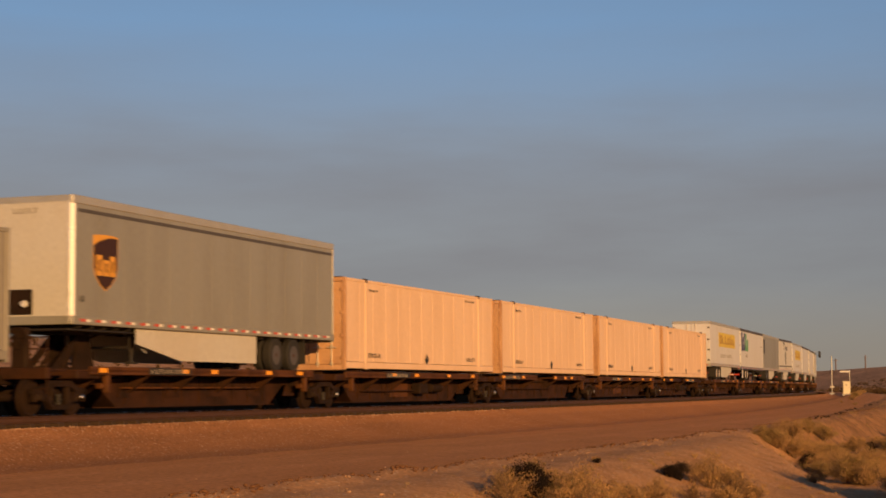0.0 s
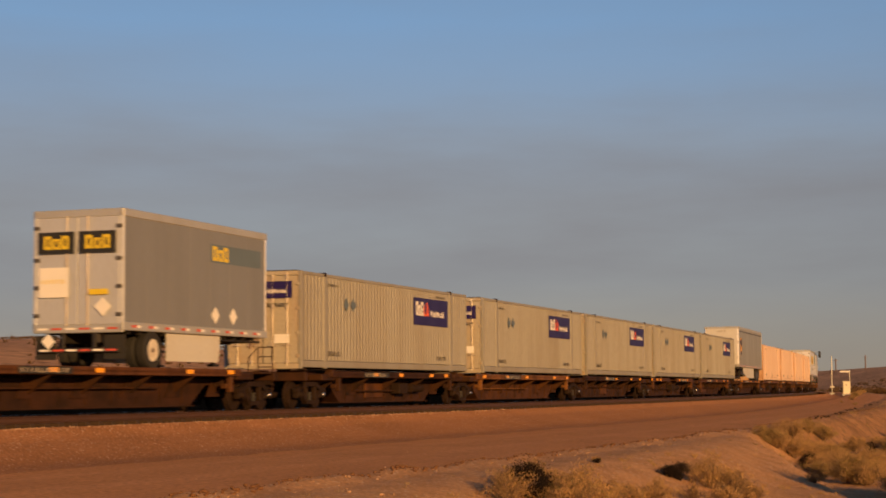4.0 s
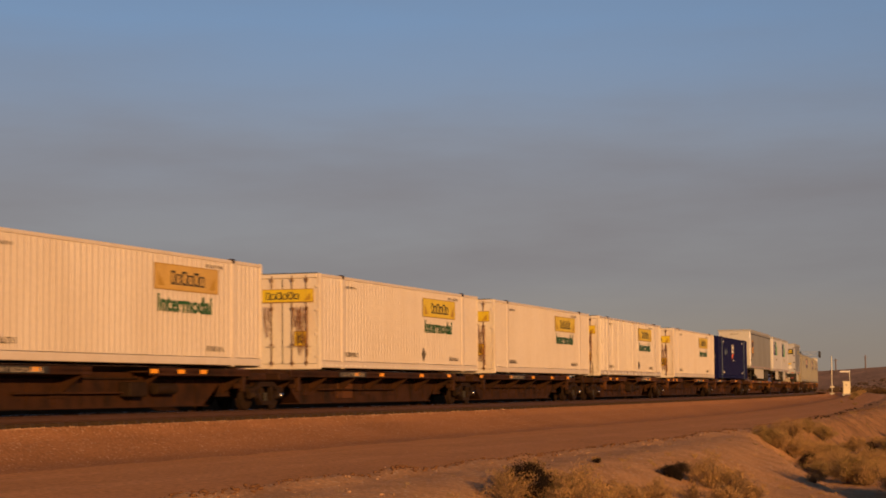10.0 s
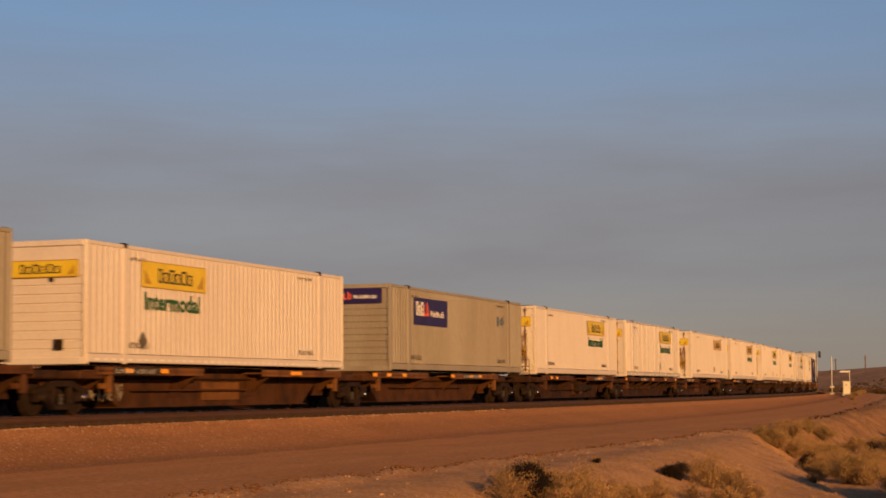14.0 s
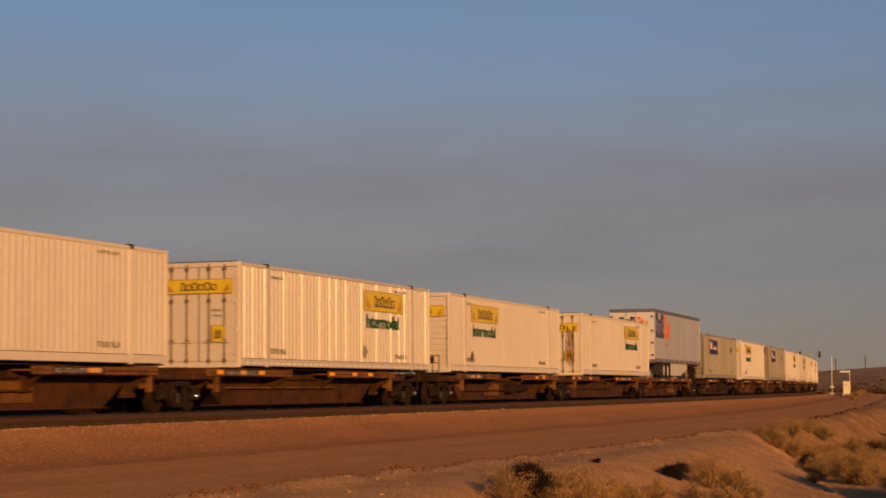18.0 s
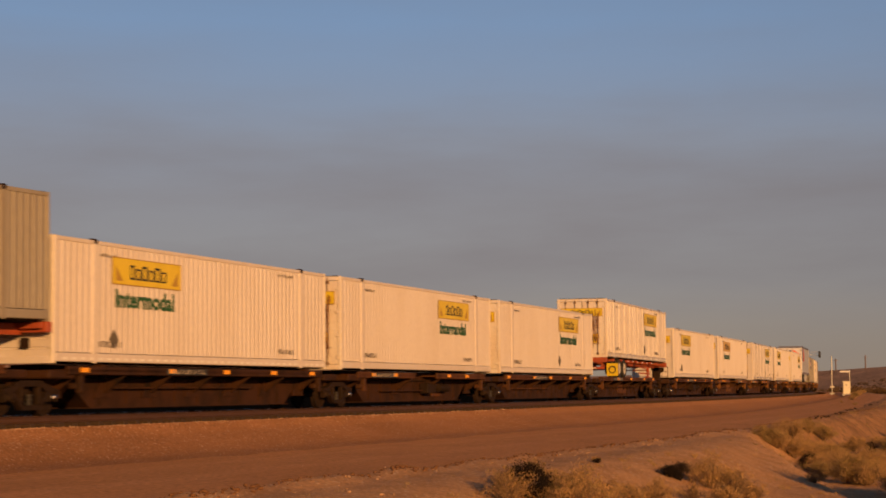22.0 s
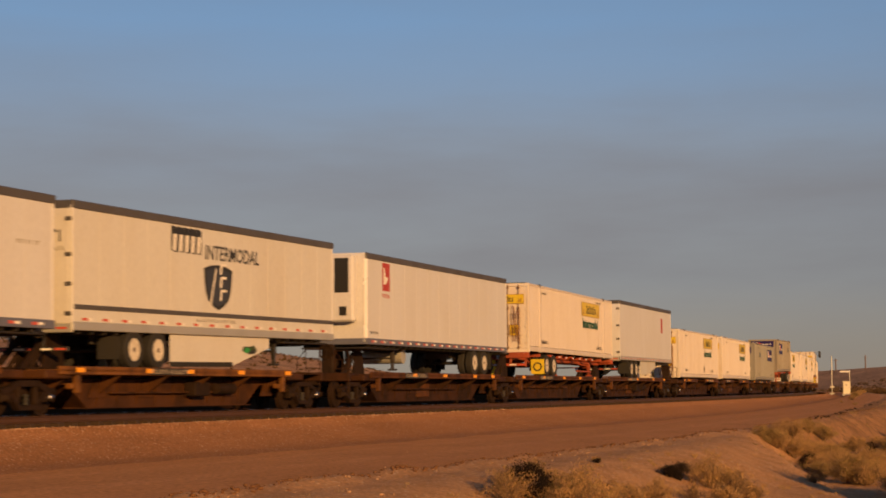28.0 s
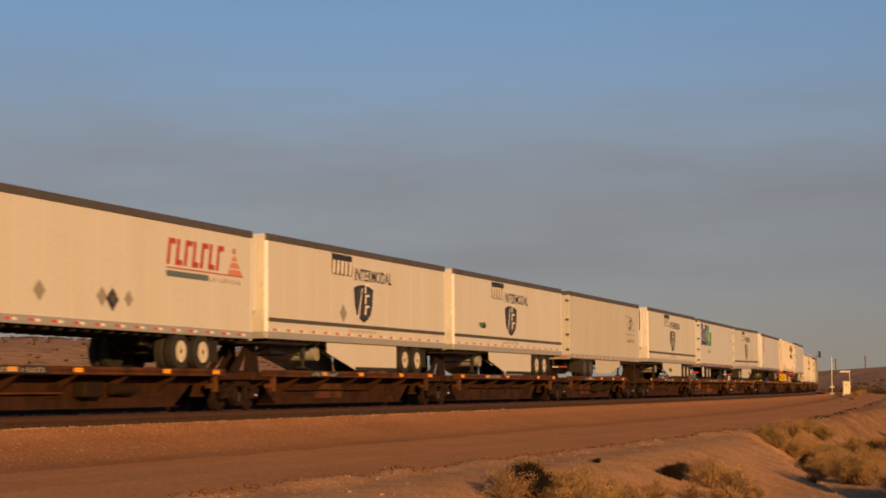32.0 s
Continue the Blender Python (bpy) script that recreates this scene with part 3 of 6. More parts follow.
def rail_car(length, trailer, rear_coupler, front_coupler, seed, fresh=False):
    """One platform of a spine car; x = 0 in its middle, trucks at both ends (the rear one belongs to the next platform unless it is coupled)."""
    rnd = random.Random(seed)
    h = length / 2
    bright = (seed // 3) % 3 != 1 or trailer
    steel = M_CAR_FRESH if fresh else M_CAR
    deck = M_TOP_FRESH if fresh else M_CARTOP if bright else M_CAR
    unit = tagged(new("spine_car"), "rust-brown articulated spine car platform on the track", "rail car", "spine cars of the train")
    # centre sill, fish-bellied
    bm = bm_new()
    e = h - 0.75
    prism(bm, [(-e, 0.78), (-e + 1.6, 0.72), (-e + 2.5, 0.17), (e - 2.5, 0.17), (e - 1.6, 0.72), (e, 0.78), (e, 1.04), (-e, 1.04)], -SILL, SILL)
    if not trailer:
        box(bm, -e + 0.6, e - 0.6, -0.4, 0.4, 1.04, 1.21)
    for x in np.linspace(-e + 3, e - 3, 9):
        box(bm, x - 0.02, x + 0.02, -SILL - 0.03, SILL + 0.03, 0.24, 1.03)
    part("center_sill", bm, steel, unit, "deep rust-brown centre sill")
    # bottom flange and a pipe-lined ledge half way up the web
    part("flange", cbox(bm_new(), -e + 2.4, e - 2.4, -SILL - 0.1, SILL + 0.1, 0.14, 0.17, 0.006), steel, unit)
    a, zl = -e + 2.7 + 0.4 * (seed % 4), 0.5 + 0.06 * (seed % 3)
    part("ledge", cbox(bm_new(), a, a + 5.5 + 1.2 * (seed % 3), -SILL - 0.16, -SILL, zl, zl + 0.05, 0.01), deck if seed % 4 == 0 else steel, unit)
    if seed % 2:
        a = rnd.uniform(-3.0, 2.0)
        part("patch_panel", cbox(bm_new(), a, a + rnd.uniform(1.2, 2.4), -SILL - 0.045, -SILL - 0.002, 0.3, 0.8, 0.01), M_TOP_FRESH if fresh else M_CARTOP, unit, "repainted panel on the sill")
    # side platforms with a rolled edge, in stretches as the load needs
    runs = ((-h + 1.2, -h + 6.8), (h - 7.4, h - 1.6)) if not trailer else ((-h + 1.0, h - 1.4),)
    if rnd.random() < 0.5 and not trailer:
        runs = ((-h + 1.2, h - 1.8),)
    for sgn in (-1, 1):
        for a, b in runs:
            bm = bm_new()
            y0, y1 = (0.34, 1.3) if sgn > 0 else (-1.3, -0.34)
            box(bm, a, b, y0, y1, 1.04, 1.08)
            ye = 1.3 * sgn
            cbox(bm, a, b, min(ye, ye - 0.08 * sgn), max(ye, ye - 0.08 * sgn), 0.96, 1.16, 0.012)
            if sgn > 0:
                for x in np.arange(a + 0.4, b - 0.3, 1.8):
                    prism_x(bm, [(1.24, 0.96), (1.24, 1.03), (0.34, 1.03), (0.34, 0.5)], x - 0.03, x + 0.03)
            part("side_deck", bm, deck, unit, "faded yellow side deck with rust")
            n = max(2, int((b - a) / 2.1)) if sgn < 0 else 0
            for i in range(n):
                x = a + 0.4 + (b - a - 0.8) * i / (n - 1)
                def brk():
                    t = bm_new()
                    prism_x(t, [(-1.24, 0.96), (-SILL, 0.5), (-SILL, 1.03), (-1.24, 1.03)], -0.03, 0.03)
                    prism(t, [(-0.55, 0.4), (0.3, 0.4), (0.14, 0.95), (-0.14, 0.95)], -SILL - 0.035, -SILL - 0.005)
                    prism_x(t, [(-1.24, 0.955), (-SILL, 0.5), (-SILL, 0.475), (-1.26, 0.93)], -0.05, 0.05)
                    return mesh_of("outrigger", t, steel)
                m = Matrix.Translation((x, 0, 0))
                part("outrigger", kept(("outrigger", fresh), brk), None, unit, at=m)
            # amber reflectors along the edge
            if sgn < 0:
                for x in ([a + 0.5] + [a + (b - a) * f for f in (0.33, 0.52, 0.78)] + [b - 0.5])[seed % 2: 5 if b - a > 8 else 3]:
                    part("reflector", kept("reflector", lambda: mesh_of("reflector", cbox(bm_new(), -0.19, 0.19, -0.008, 0.008, -0.055, 0.055, 0.003), M_AMBER)), None, unit, "amber reflector", at=(x + rnd.uniform(-0.6, 0.6), -1.31, 1.07))
    # number board on the near edge
    a, b = runs[-1] if rnd.random() < 0.5 else runs[0]
    x = a + (b - a) * rnd.uniform(0.3, 0.45)
    part("number_board", kept("nboard", lambda: mesh_of("number_board", cbox(bm_new(), -1.15, 1.15, -0.006, 0.006, -0.085, 0.085, 0.002), M_INK)), None, unit, "black board with pale number bars", at=(x, -1.308, 1.06))
    part("number_marking", code_bars(10, 2.1, 0.11, seed), M_STENCIL, unit, at=on_side(x - 1.05, -1.316, 1.005))
    # ends: body bolster beams, container pedestals
    for sx in (-1, 1):
        xe = sx * (h - 1.0)
        bm = cbox(bm_new(), xe - 0.55, xe + 0.55, -1.25, 1.25, 0.86, 1.06, 0.03)
        prism_x(bm, [(-1.2, 0.9), (-0.4, 0.62), (0.4, 0.62), (1.2, 0.9)], xe - 0.3, xe + 0.3)
        part("end_platform", bm, steel, unit)
        part("end_post", cbox(cbox(bm_new(), xe - sx * 0.9 - 0.09, xe - sx * 0.9 + 0.09, -1.27, -1.12, 0.52, 1.02, 0.02), xe - sx * 0.9 - 0.22, xe - sx * 0.9 + 0.22, -1.2, -1.0, 0.62, 0.76, 0.02), M_TOP_FRESH if fresh and sx > 0 else deck, unit, "orange-brown end post")
    if not trailer:
        for x in (-6.1, 6.1):
            for y in (-1.17, 1.17):
                part("pedestal", kept("pedestal", lambda: mesh_of("pedestal", cbox(cbox(bm_new(), -0.13, 0.13, -0.12, 0.12, 1.0, 1.212, 0.015), -0.3, 0.3, -0.1, 0.1, 0.98, 1.12, 0.015), M_CAR)), None, unit, at=(x, y, 0))
    else:
        # folding hitch stand for the king pin
        xs = -h + 2.2
        bm = bm_new()
        for y in (-0.32, 0.32):
            rod(bm, (xs - 0.95, y, 1.06), (xs, y * 0.8, 2.05), 0.06)
            rod(bm, (xs + 0.3, y, 1.06), (xs, y * 0.8, 2.05), 0.07)
            cbox(bm, xs - 1.1, xs + 0.45, y - 0.08, y + 0.08, 1.05, 1.15, 0.02)
        for y in (-0.36, 0.36):
            prism(bm, [(xs - 0.55, 1.1), (xs + 0.5, 1.1), (xs + 0.22, 2.04), (xs - 0.2, 2.04)], y - 0.03, y + 0.03)
            prism(bm, [(xs - 1.5, 1.1), (xs - 1.25, 1.1), (xs - 0.2, 1.85), (xs - 0.3, 2.0)], y - 0.05, y + 0.05)
        cbox(bm, xs - 0.45, xs + 0.45, -0.5, 0.5, 2.02, 2.14, 0.04)
        part("hitch", bm, M_GRIME, unit, "rusty folding trailer hitch")
        for y in (-0.86, 0.86):
            part("wheel_track", cbox(bm_new(), -1.0, h - 1.5, y - 0.36, y + 0.36, 1.08, 1.115, 0.008), M_GRIME, unit)
    if seed % 3 == 0:
        part("battery_box", cbox(bm_new(), 0.6, 1.5, -1.02, -SILL - 0.01, 0.42, 0.8, 0.03), M_GRIME, unit)
        part("air_reservoir", lathe(bm_new(), [(2.1, 0.02), (2.12, 0.15), (3.2, 0.15), (3.22, 0.02)], at=(0, -0.86, 0.62), axis="x", seg=14), M_GRIME, unit, smooth=False)
    part("brake_pipe", rod(bm_new(), (-e, -SILL - 0.05, 0.88), (e, -SILL - 0.05, 0.88), 0.025), M_GRIME, unit)
    add_truck(unit, h)
    if rear_coupler:
        add_truck(unit, -h)
    for on, sx in ((rear_coupler, -1), (front_coupler, 1)):
        if not on:
            # articulated joint between two platforms
            if sx > 0:
                part("joint", lathe(bm_new(), [(0.7, 0.34), (0.98, 0.34), (1.02, 0.28)], at=(h, 0, 0), axis="z", seg=18), M_GRIME, unit)
            continue
        xe = sx * h
        bm = cbox(bm_new(), min(xe, xe + sx * 2.0), max(xe, xe + sx * 2.0), -0.12, 0.12, 0.72, 0.95, 0.03)
        cbox(bm, min(xe + sx * 1.72, xe + sx * 1.98), max(xe + sx * 1.72, xe + sx * 1.98), -0.2, 0.2, 0.68, 1.0, 0.05)
        part("coupler", bm, M_GRIME, unit)
        part("end_sill", cbox(bm_new(), xe + sx * 0.9 - 0.1, xe + sx * 0.9 + 0.1, -1.3, 1.3, 0.85, 1.12, 0.02), M_CAR, unit)
        part("end_deck", cbox(bm_new(), min(xe, xe + sx * 0.85), max(xe, xe + sx * 0.85), -1.25, 1.25, 1.04, 1.09, 0.01), M_CAR, unit)
        bm = bm_new()
        for y in (-1.22, -0.75):
            rod(bm, (xe + sx * 0.85, y, 0.5), (xe + sx * 0.85, y, 1.85), 0.018)
        for z in (0.62, 0.92, 1.25, 1.55, 1.83):
            rod(bm, (xe + sx * 0.85, -1.22, z), (xe + sx * 0.85, -0.75, z), 0.015)
        rod(bm, (xe + sx * 0.85, -0.75, 1.83), (xe + sx * 0.2, -0.75, 1.5), 0.016)
        rod(bm, (xe + sx * 0.2, -0.75, 1.5), (xe + sx * 0.2, -0.75, 1.08), 0.016)
        part("ladder", bm, M_CAR, unit, "bent grab-iron ladder")
        if sx < 0:
            bm = lathe(bm_new(), [(-0.02, 0.26), (0.02, 0.26), (0.02, 0.215), (-0.02, 0.215)], at=(xe - 0.98, -0.5, 1.8), axis="x", seg=18, ring_shape=True)
            for k in range(4):
                w = math.pi * k / 4
                rod(bm, (xe - 0.98, -0.5 - 0.23 * math.cos(w), 1.8 - 0.23 * math.sin(w)), (xe - 0.98, -0.5 + 0.23 * math.cos(w), 1.8 + 0.23 * math.sin(w)), 0.014, 5)
            part("brake_wheel", bm, M_GRIME, unit)
            part("brake_stand", cbox(cbox(bm_new(), xe - 0.95, xe - 0.72, -0.72, -0.3, 1.08, 2.05, 0.05), xe - 0.9, xe - 0.1, -0.8, 0.3, 1.05, 1.14, 0.02), M_GRIME, unit)
    return unit


def graffiti(unit, x0, z0):
    """Pale looping strokes sprayed on the sill."""
    rnd = random.Random(3)
    bm = bm_new()
    for k in range(6):
        a = k * 0.27
        pts = [(a + rnd.uniform(0, 0.3), rnd.uniform(0, 0.45)) for _ in range(6)]
        for (x1, y1), (x2, y2) in zip(pts, pts[1:]):
            d = Vector((x2 - x1, y2 - y1, 0))
            n = Vector((-d.y, d.x, 0)).normalized() * 0.017
            flat_poly(bm, [(x1 - n.x, y1 - n.y), (x2 - n.x, y2 - n.y), (x2 + n.x, y2 + n.y), (x1 + n.x, y1 + n.y)], 0.003, 0.0005 * k)
    part("graffiti", bm, M_SPRAY, unit, "pale sprayed graffiti strokes", at=on_side(x0, -SILL - 0.05, z0))


M_SPRAY = material("pale_spray_paint", (0.34, 0.29, 0.22), 0.7, stain=0.5, bump=0.0)


# ---- containers ----
CL, CW, CH = 15.95, 1.3, 3.0      # length, half width, height


def ribbed_wall(length, z0, z1, pitch, depth, y, side):
    """Upright trapezoid ribs along x; side -1 is the near wall."""
    bm = bm_new()
    n = int(length / pitch)
    xs = []
    for i in range(n):
        a = -length / 2 + i * length / n
        w = length / n
        flank = depth * (0.72 if depth < 0.03 else 0.62 if (i * 37) % 23 < 6 else 0.9)
        xs += [(a, 0.0), (a + w * 0.45 - flank, 0.0), (a + w * 0.45, depth), (a + w - flank, depth)]
    xs.append((length / 2, 0.0))
    lo = [bm.verts.new((x, y - side * d, z0)) for x, d in xs]
    hi = [bm.verts.new((x, y - side * d, z1)) for x, d in xs]
    for i in range(len(xs) - 1):
        bm.faces.new((lo[i], lo[i + 1], hi[i + 1], hi[i]))
    return bm


def panel_sign(parent, x, z, w, h, mat, back=False, plane=None):
    """A thin coloured film with its lower left corner at x, z on the near side (or y, z on the back)."""
    at = on_back(plane, x, z) if back else on_side(x, plane, z)
    return part("sign_panel", plate(bm_new(), 0, 0, w, h, 0.003), mat, parent, at=at)


def block_mark(parent, x, z, w, h, mats, back=False, plane=None, seed=1, spans=(1, 1, 1, 1, 1), heavy=0.34):
    """A word mark reduced to plain upright blocks of differing height."""
    rnd = random.Random(seed)
    total = sum(spans)
    pos = 0.0
    for i, (sp, mat) in enumerate(zip(spans, mats)):
        bw = w * sp / total
        hh = h if i % 2 == 0 else h * 0.78
        bm = bm_new()
        a, b = pos + bw * 0.06, pos + bw * 0.92
        plate(bm, a, 0, a + (b - a) * heavy, hh, 0.004)
        plate(bm, a + (b - a) * (heavy + 0.04), 0, b, hh * heavy * 0.7, 0.004)
        if rnd.random() < 0.7:
            plate(bm, a + (b - a) * (heavy + 0.04), hh * (1 - heavy * 0.7), b, hh, 0.004)
        if rnd.random() < 0.75:
            plate(bm, b - (b - a) * heavy, hh * (heavy * 0.7 + 0.02), b, hh * (0.98 - heavy * 0.7), 0.004)
        pos += bw
        part("emblem_block", bm, mat, parent, at=on_back(plane, x, z) if back else on_side(x, plane, z))


def yellow_badge(parent, x, z, w, h, back=False, plane=None, faded=False):
    """Yellow film with a dark plain word mark and a dark frame line."""
    panel_sign(parent, x, z, w, h, M_YELLOW_OLD if faded else M_YELLOW, back, plane)
    bm = bm_new()
    t = 0.025
    for a in ((0, 0, w, t), (0, h - t, w, h), (0, 0, t, h), (w - t, 0, w, h)):
        plate(bm, *a, 0.002, 0.003)
    flat_poly(bm, [(w * 0.05, h * 0.14), (w * 0.15, h * 0.14), (w * 0.05, h * 0.7)], 0.002, 0.003)
    flat_poly(bm, [(w * 0.95, h * 0.14), (w * 0.95, h * 0.7), (w * 0.85, h * 0.14)], 0.002, 0.003)
    part("badge_frame", bm, M_BADGE, parent, at=on_back(plane, x, z) if back else on_side(x, plane, z))
    d = 0.005
    pl = plane - d
    block_mark(parent, x + w * (0.24 if not back else 0) - (w * 0.24 if back else 0), z + h * 0.22, w * 0.54, h * 0.54, [M_INK] * 6, back, pl, seed=7, spans=(0.8, 1, 1, 1, 1, 1), heavy=0.22)


M_YELLOW_OLD = material("faded_yellow_sign_film", (0.6, 0.4, 0.12), 0.45, stain=0.35, stain_rgb=(0.35, 0.22, 0.1), bump=0.0)
M_BADGE = material("ochre_badge_print", (0.42, 0.25, 0.02), 0.45, stain=0.1, bump=0.0)
M_DOORSEAL = material("dark_door_seal", (0.03, 0.028, 0.025), 0.7, stain=0.2, bump=0.0)


def container(name, label, paint, door_back=True, mark="", old=False, ribs=True, stripe=False, end_paint=None, seed=1, on_chassis=False):
    """A 53-foot box, x along the train, resting on z = 0."""
    rnd = random.Random(seed)
    ob = tagged(new(name), label, "container", "containers on the train")
    h = CL / 2
    end_paint = end_paint or paint
    key = paint.name
    yw = CW - 0.012
    zlo, zhi = 0.26, CH - 0.11                # foot and head of the side walls
    for sgn in (-1, 1):
        deep = 0.045 if paint in (M_GLOSS, M_NAVY) else 0.022 if paint in (M_GREY, M_GREYTAN) else 0.015
        wall = kept(("wall", key, ribs, sgn), lambda: mesh_of("side_wall", ribbed_wall(CL - 0.22, zlo + 0.016, zhi, 0.27 if ribs else 1.2, deep if ribs else 0.006, sgn * yw, sgn), paint))
        part("side_wall", wall, None, ob, "ribbed steel side wall" if ribs else "flat side wall with faint seams")
        part("top_rail", kept(("trail", key, sgn), lambda: mesh_of("top_rail", cbox(bm_new(), -h + 0.1, h - 0.1, min(sgn * (CW - 0.09), sgn * CW), max(sgn * (CW - 0.09), sgn * CW), zhi, CH - 0.01, 0.012), paint)), None, ob)
        part("bottom_rail", kept(("brail", key, sgn), lambda: mesh_of("bottom_rail", cbox(bm_new(), -h + 0.1, h - 0.1, min(sgn * (CW - 0.1), sgn * (CW + 0.005)), max(sgn * (CW - 0.1), sgn * (CW + 0.005)), 0.05, zlo, 0.015), paint)), None, ob)
        for x in (-6.1, 6.1):
            part("lift_post", kept(("post", key, sgn), lambda: mesh_of("lift_post", cbox(bm_new(), -0.09, 0.09, min(sgn * (CW - 0.06), sgn * (CW + 0.012)), max(sgn * (CW - 0.06), sgn * (CW + 0.012)), 0.02, CH - 0.1, 0.01), M_BLUEGREY if paint is M_NAVY else paint)), None, ob, at=(x, 0, 0))
            part("lift_casting", kept(("cast", sgn), lambda: mesh_of("lift_casting", cbox(bm_new(), -0.09, 0.09, min(sgn * (CW - 0.15), sgn * (CW + 0.016)), max(sgn * (CW - 0.15), sgn * (CW + 0.016)), CH - 0.1, CH + 0.03, 0.02), M_GRIME)), None, ob, "dark lifting casting", at=(x, 0, 0))
        for x in (-h, h):
            sx = 1 if x > 0 else -1
            part("corner_post", kept(("cpost", key, sgn, sx), lambda: mesh_of("corner_post", cbox(bm_new(), min(0, -sx * 0.12), max(0, -sx * 0.12), min(sgn * (CW - 0.12), sgn * CW), max(sgn * (CW - 0.12), sgn * CW), 0.0, CH, 0.015), end_paint)), None, ob, at=(x, 0, 0))
    part("roof", kept(("roof", key), lambda: mesh_of("roof", box(bm_new(), -h + 0.12, h - 0.12, -CW + 0.09, CW - 0.09, CH - 0.06, CH - 0.02), paint)), None, ob)
    part("floor", kept("cfloor", lambda: mesh_of("floor", box(bm_new(), -h + 0.12, h - 0.12, -CW + 0.1, CW - 0.1, 0.07, 0.2), M_GRIME)), None, ob)
    for sx in (-1, 1):
        door = (sx < 0) == door_back
        rusty = paint in (M_WHITE, M_GLOSS, M_RUSTY)
        x = sx * h
        xi = x - sx * 0.05
        for z0, z1, nm in ((0.0, 0.17, "end_sill"), (CH - 0.14, CH, "end_header")):
            part(nm, kept((nm, end_paint.name), lambda: mesh_of(nm, cbox(bm_new(), -0.06, 0.06, -CW + 0.12, CW - 0.12, z0, z1, 0.012), end_paint)), None, ob, at=(x - sx * 0.06, 0, 0))
        if door:
            for y0, y1 in ((-CW + 0.13, -0.012), (0.012, CW - 0.13)):
                leaf = part("door", kept(("leaf", end_paint.name, y0), lambda: mesh_of("door", cbox(bm_new(), -0.025, 0.025, y0, y1, 0.18, CH - 0.15, 0.008), end_paint)), None, ob, "rust-streaked cargo door", at=(xi, 0, 0))
                for f in (0.3, 0.72):
                    y = y0 + (y1 - y0) * f
                    def bars():
                        bm = rod(bm_new(), (0, 0, 0.1), (0, 0, CH - 0.06), 0.02, 6)
                        for z in (0.2, 0.75, 1.9, CH - 0.2):
                            cbox(bm, -0.03, 0.03, -0.05, 0.05, z - 0.05, z + 0.05, 0.008)
                        return mesh_of("lock_rod", bm, M_ROD_RUST if rusty else M_ROD)
                    part("lock_rod", kept(("lockrod", rusty), bars), None, leaf, at=(sx * 0.055, y, 0))
                    part("lock_handle", kept("lhandle", lambda: mesh_of("lock_handle", cbox(bm_new(), -0.012, 0.012, -0.02, 0.3, -0.015, 0.015, 0.004), M_ROD)), None, leaf, at=(sx * 0.08, y - 0.15, 0.72))
                ye = y0 if y0 < -0.5 else y1
                for z in (0.4, 1.1, 1.85, 2.6):
                    part("hinge", kept(("hinge", end_paint.name), lambda: mesh_of("hinge", cbox(bm_new(), -0.03, 0.03, -0.06, 0.06, -0.05, 0.05, 0.012), end_paint)), None, leaf, at=(sx * 0.03, ye, z))
            part("drip_seal", kept(("drip", sx), lambda: mesh_of("drip_seal", box(bm_new(), -0.065, 0.065, -CW + 0.13, CW - 0.13, CH - 0.005, CH + 0.02), M_DOORSEAL)), None, ob, at=(x - sx * 0.06, 0, 0))
            part("door_seal", kept(("seal", sx), lambda: mesh_of("door_seal", box(bm_new(), -0.028, 0.028, -0.011, 0.011, 0.18, CH - 0.15), M_DOORSEAL)), None, ob, at=(xi, 0, 0))
        else:
            part("end_wall", kept(("ewall", end_paint.name), lambda: mesh_of("end_wall", nose_wall(), end_paint)), None, ob, "end wall with level ribs", at=Matrix.Translation((xi, 0, 0)) @ (Matrix.Identity(4) if sx < 0 else Matrix.Rotation(math.pi, 4, "Z")))
    # bright tape dashes along the lower rail
    if stripe:
        bm = bm_new()
        for i in range(38):
            plate(bm, -h + 0.4 + i * 0.41, 0, -h + 0.62 + i * 0.41, 0.055, 0.003)
        tagged(part("tape_strip", bm, M_TAPE_W, ob, at=on_side(0, -CW - 0.006, 0.1)), kind="stuff")
    # number bars as printed on the flank
    for x, z, w, hh, n in ((-5.9, 0.42, 1.15, 0.15, 8), (4.5, 0.42, 1.1, 0.14, 7), (-5.85, 2.62, 0.9, 0.08, 8), (4.4, 2.7, 1.1, 0.08, 9)):
        part("number_marking", code_bars(n, w, hh, seed * 7 + n), M_MARK if paint is not M_NAVY else M_PALE, ob, at=on_side(x, -CW - 0.001, z))
    plane = -CW - 0.001
    xb = -h - 0.02
    if mark == "yellow":
        lx = 1.55 if door_back else -5.3
        yellow_badge(ob, lx, 1.98, 3.6, 0.68, plane=plane, faded=old)
        if not (old and door_back) or seed == 32:
            part("lettering", words("Intermodal", 0.62, M_GREEN, 1.13, 0.0, 0.03), None, ob, "dark green printed word", at=on_side(lx + 0.14, plane - 0.002, 1.43))
        yellow_badge(ob, 1.08, 2.1, 2.16, 0.42, back=True, plane=xb if door_back else -h - 0.004, faded=False)
        if door_back:
            yellow_badge(ob, -0.42, 0.72, 0.42, 0.48, back=True, plane=xb)
            if end_paint is M_RUSTY:
                stain_mark(ob, 0.62, 0.95, 0.22, 1.15, seed, xb + 0.006)
                stain_mark(ob, -0.5, 0.3, 0.42, 1.75 if seed % 3 else 2.2, seed + 9, xb + 0.004)
            if seed % 11 == 3:
                stain_mark(ob, 0.2, 0.25, 0.5, 1.8, seed + 5, xb + 0.006)
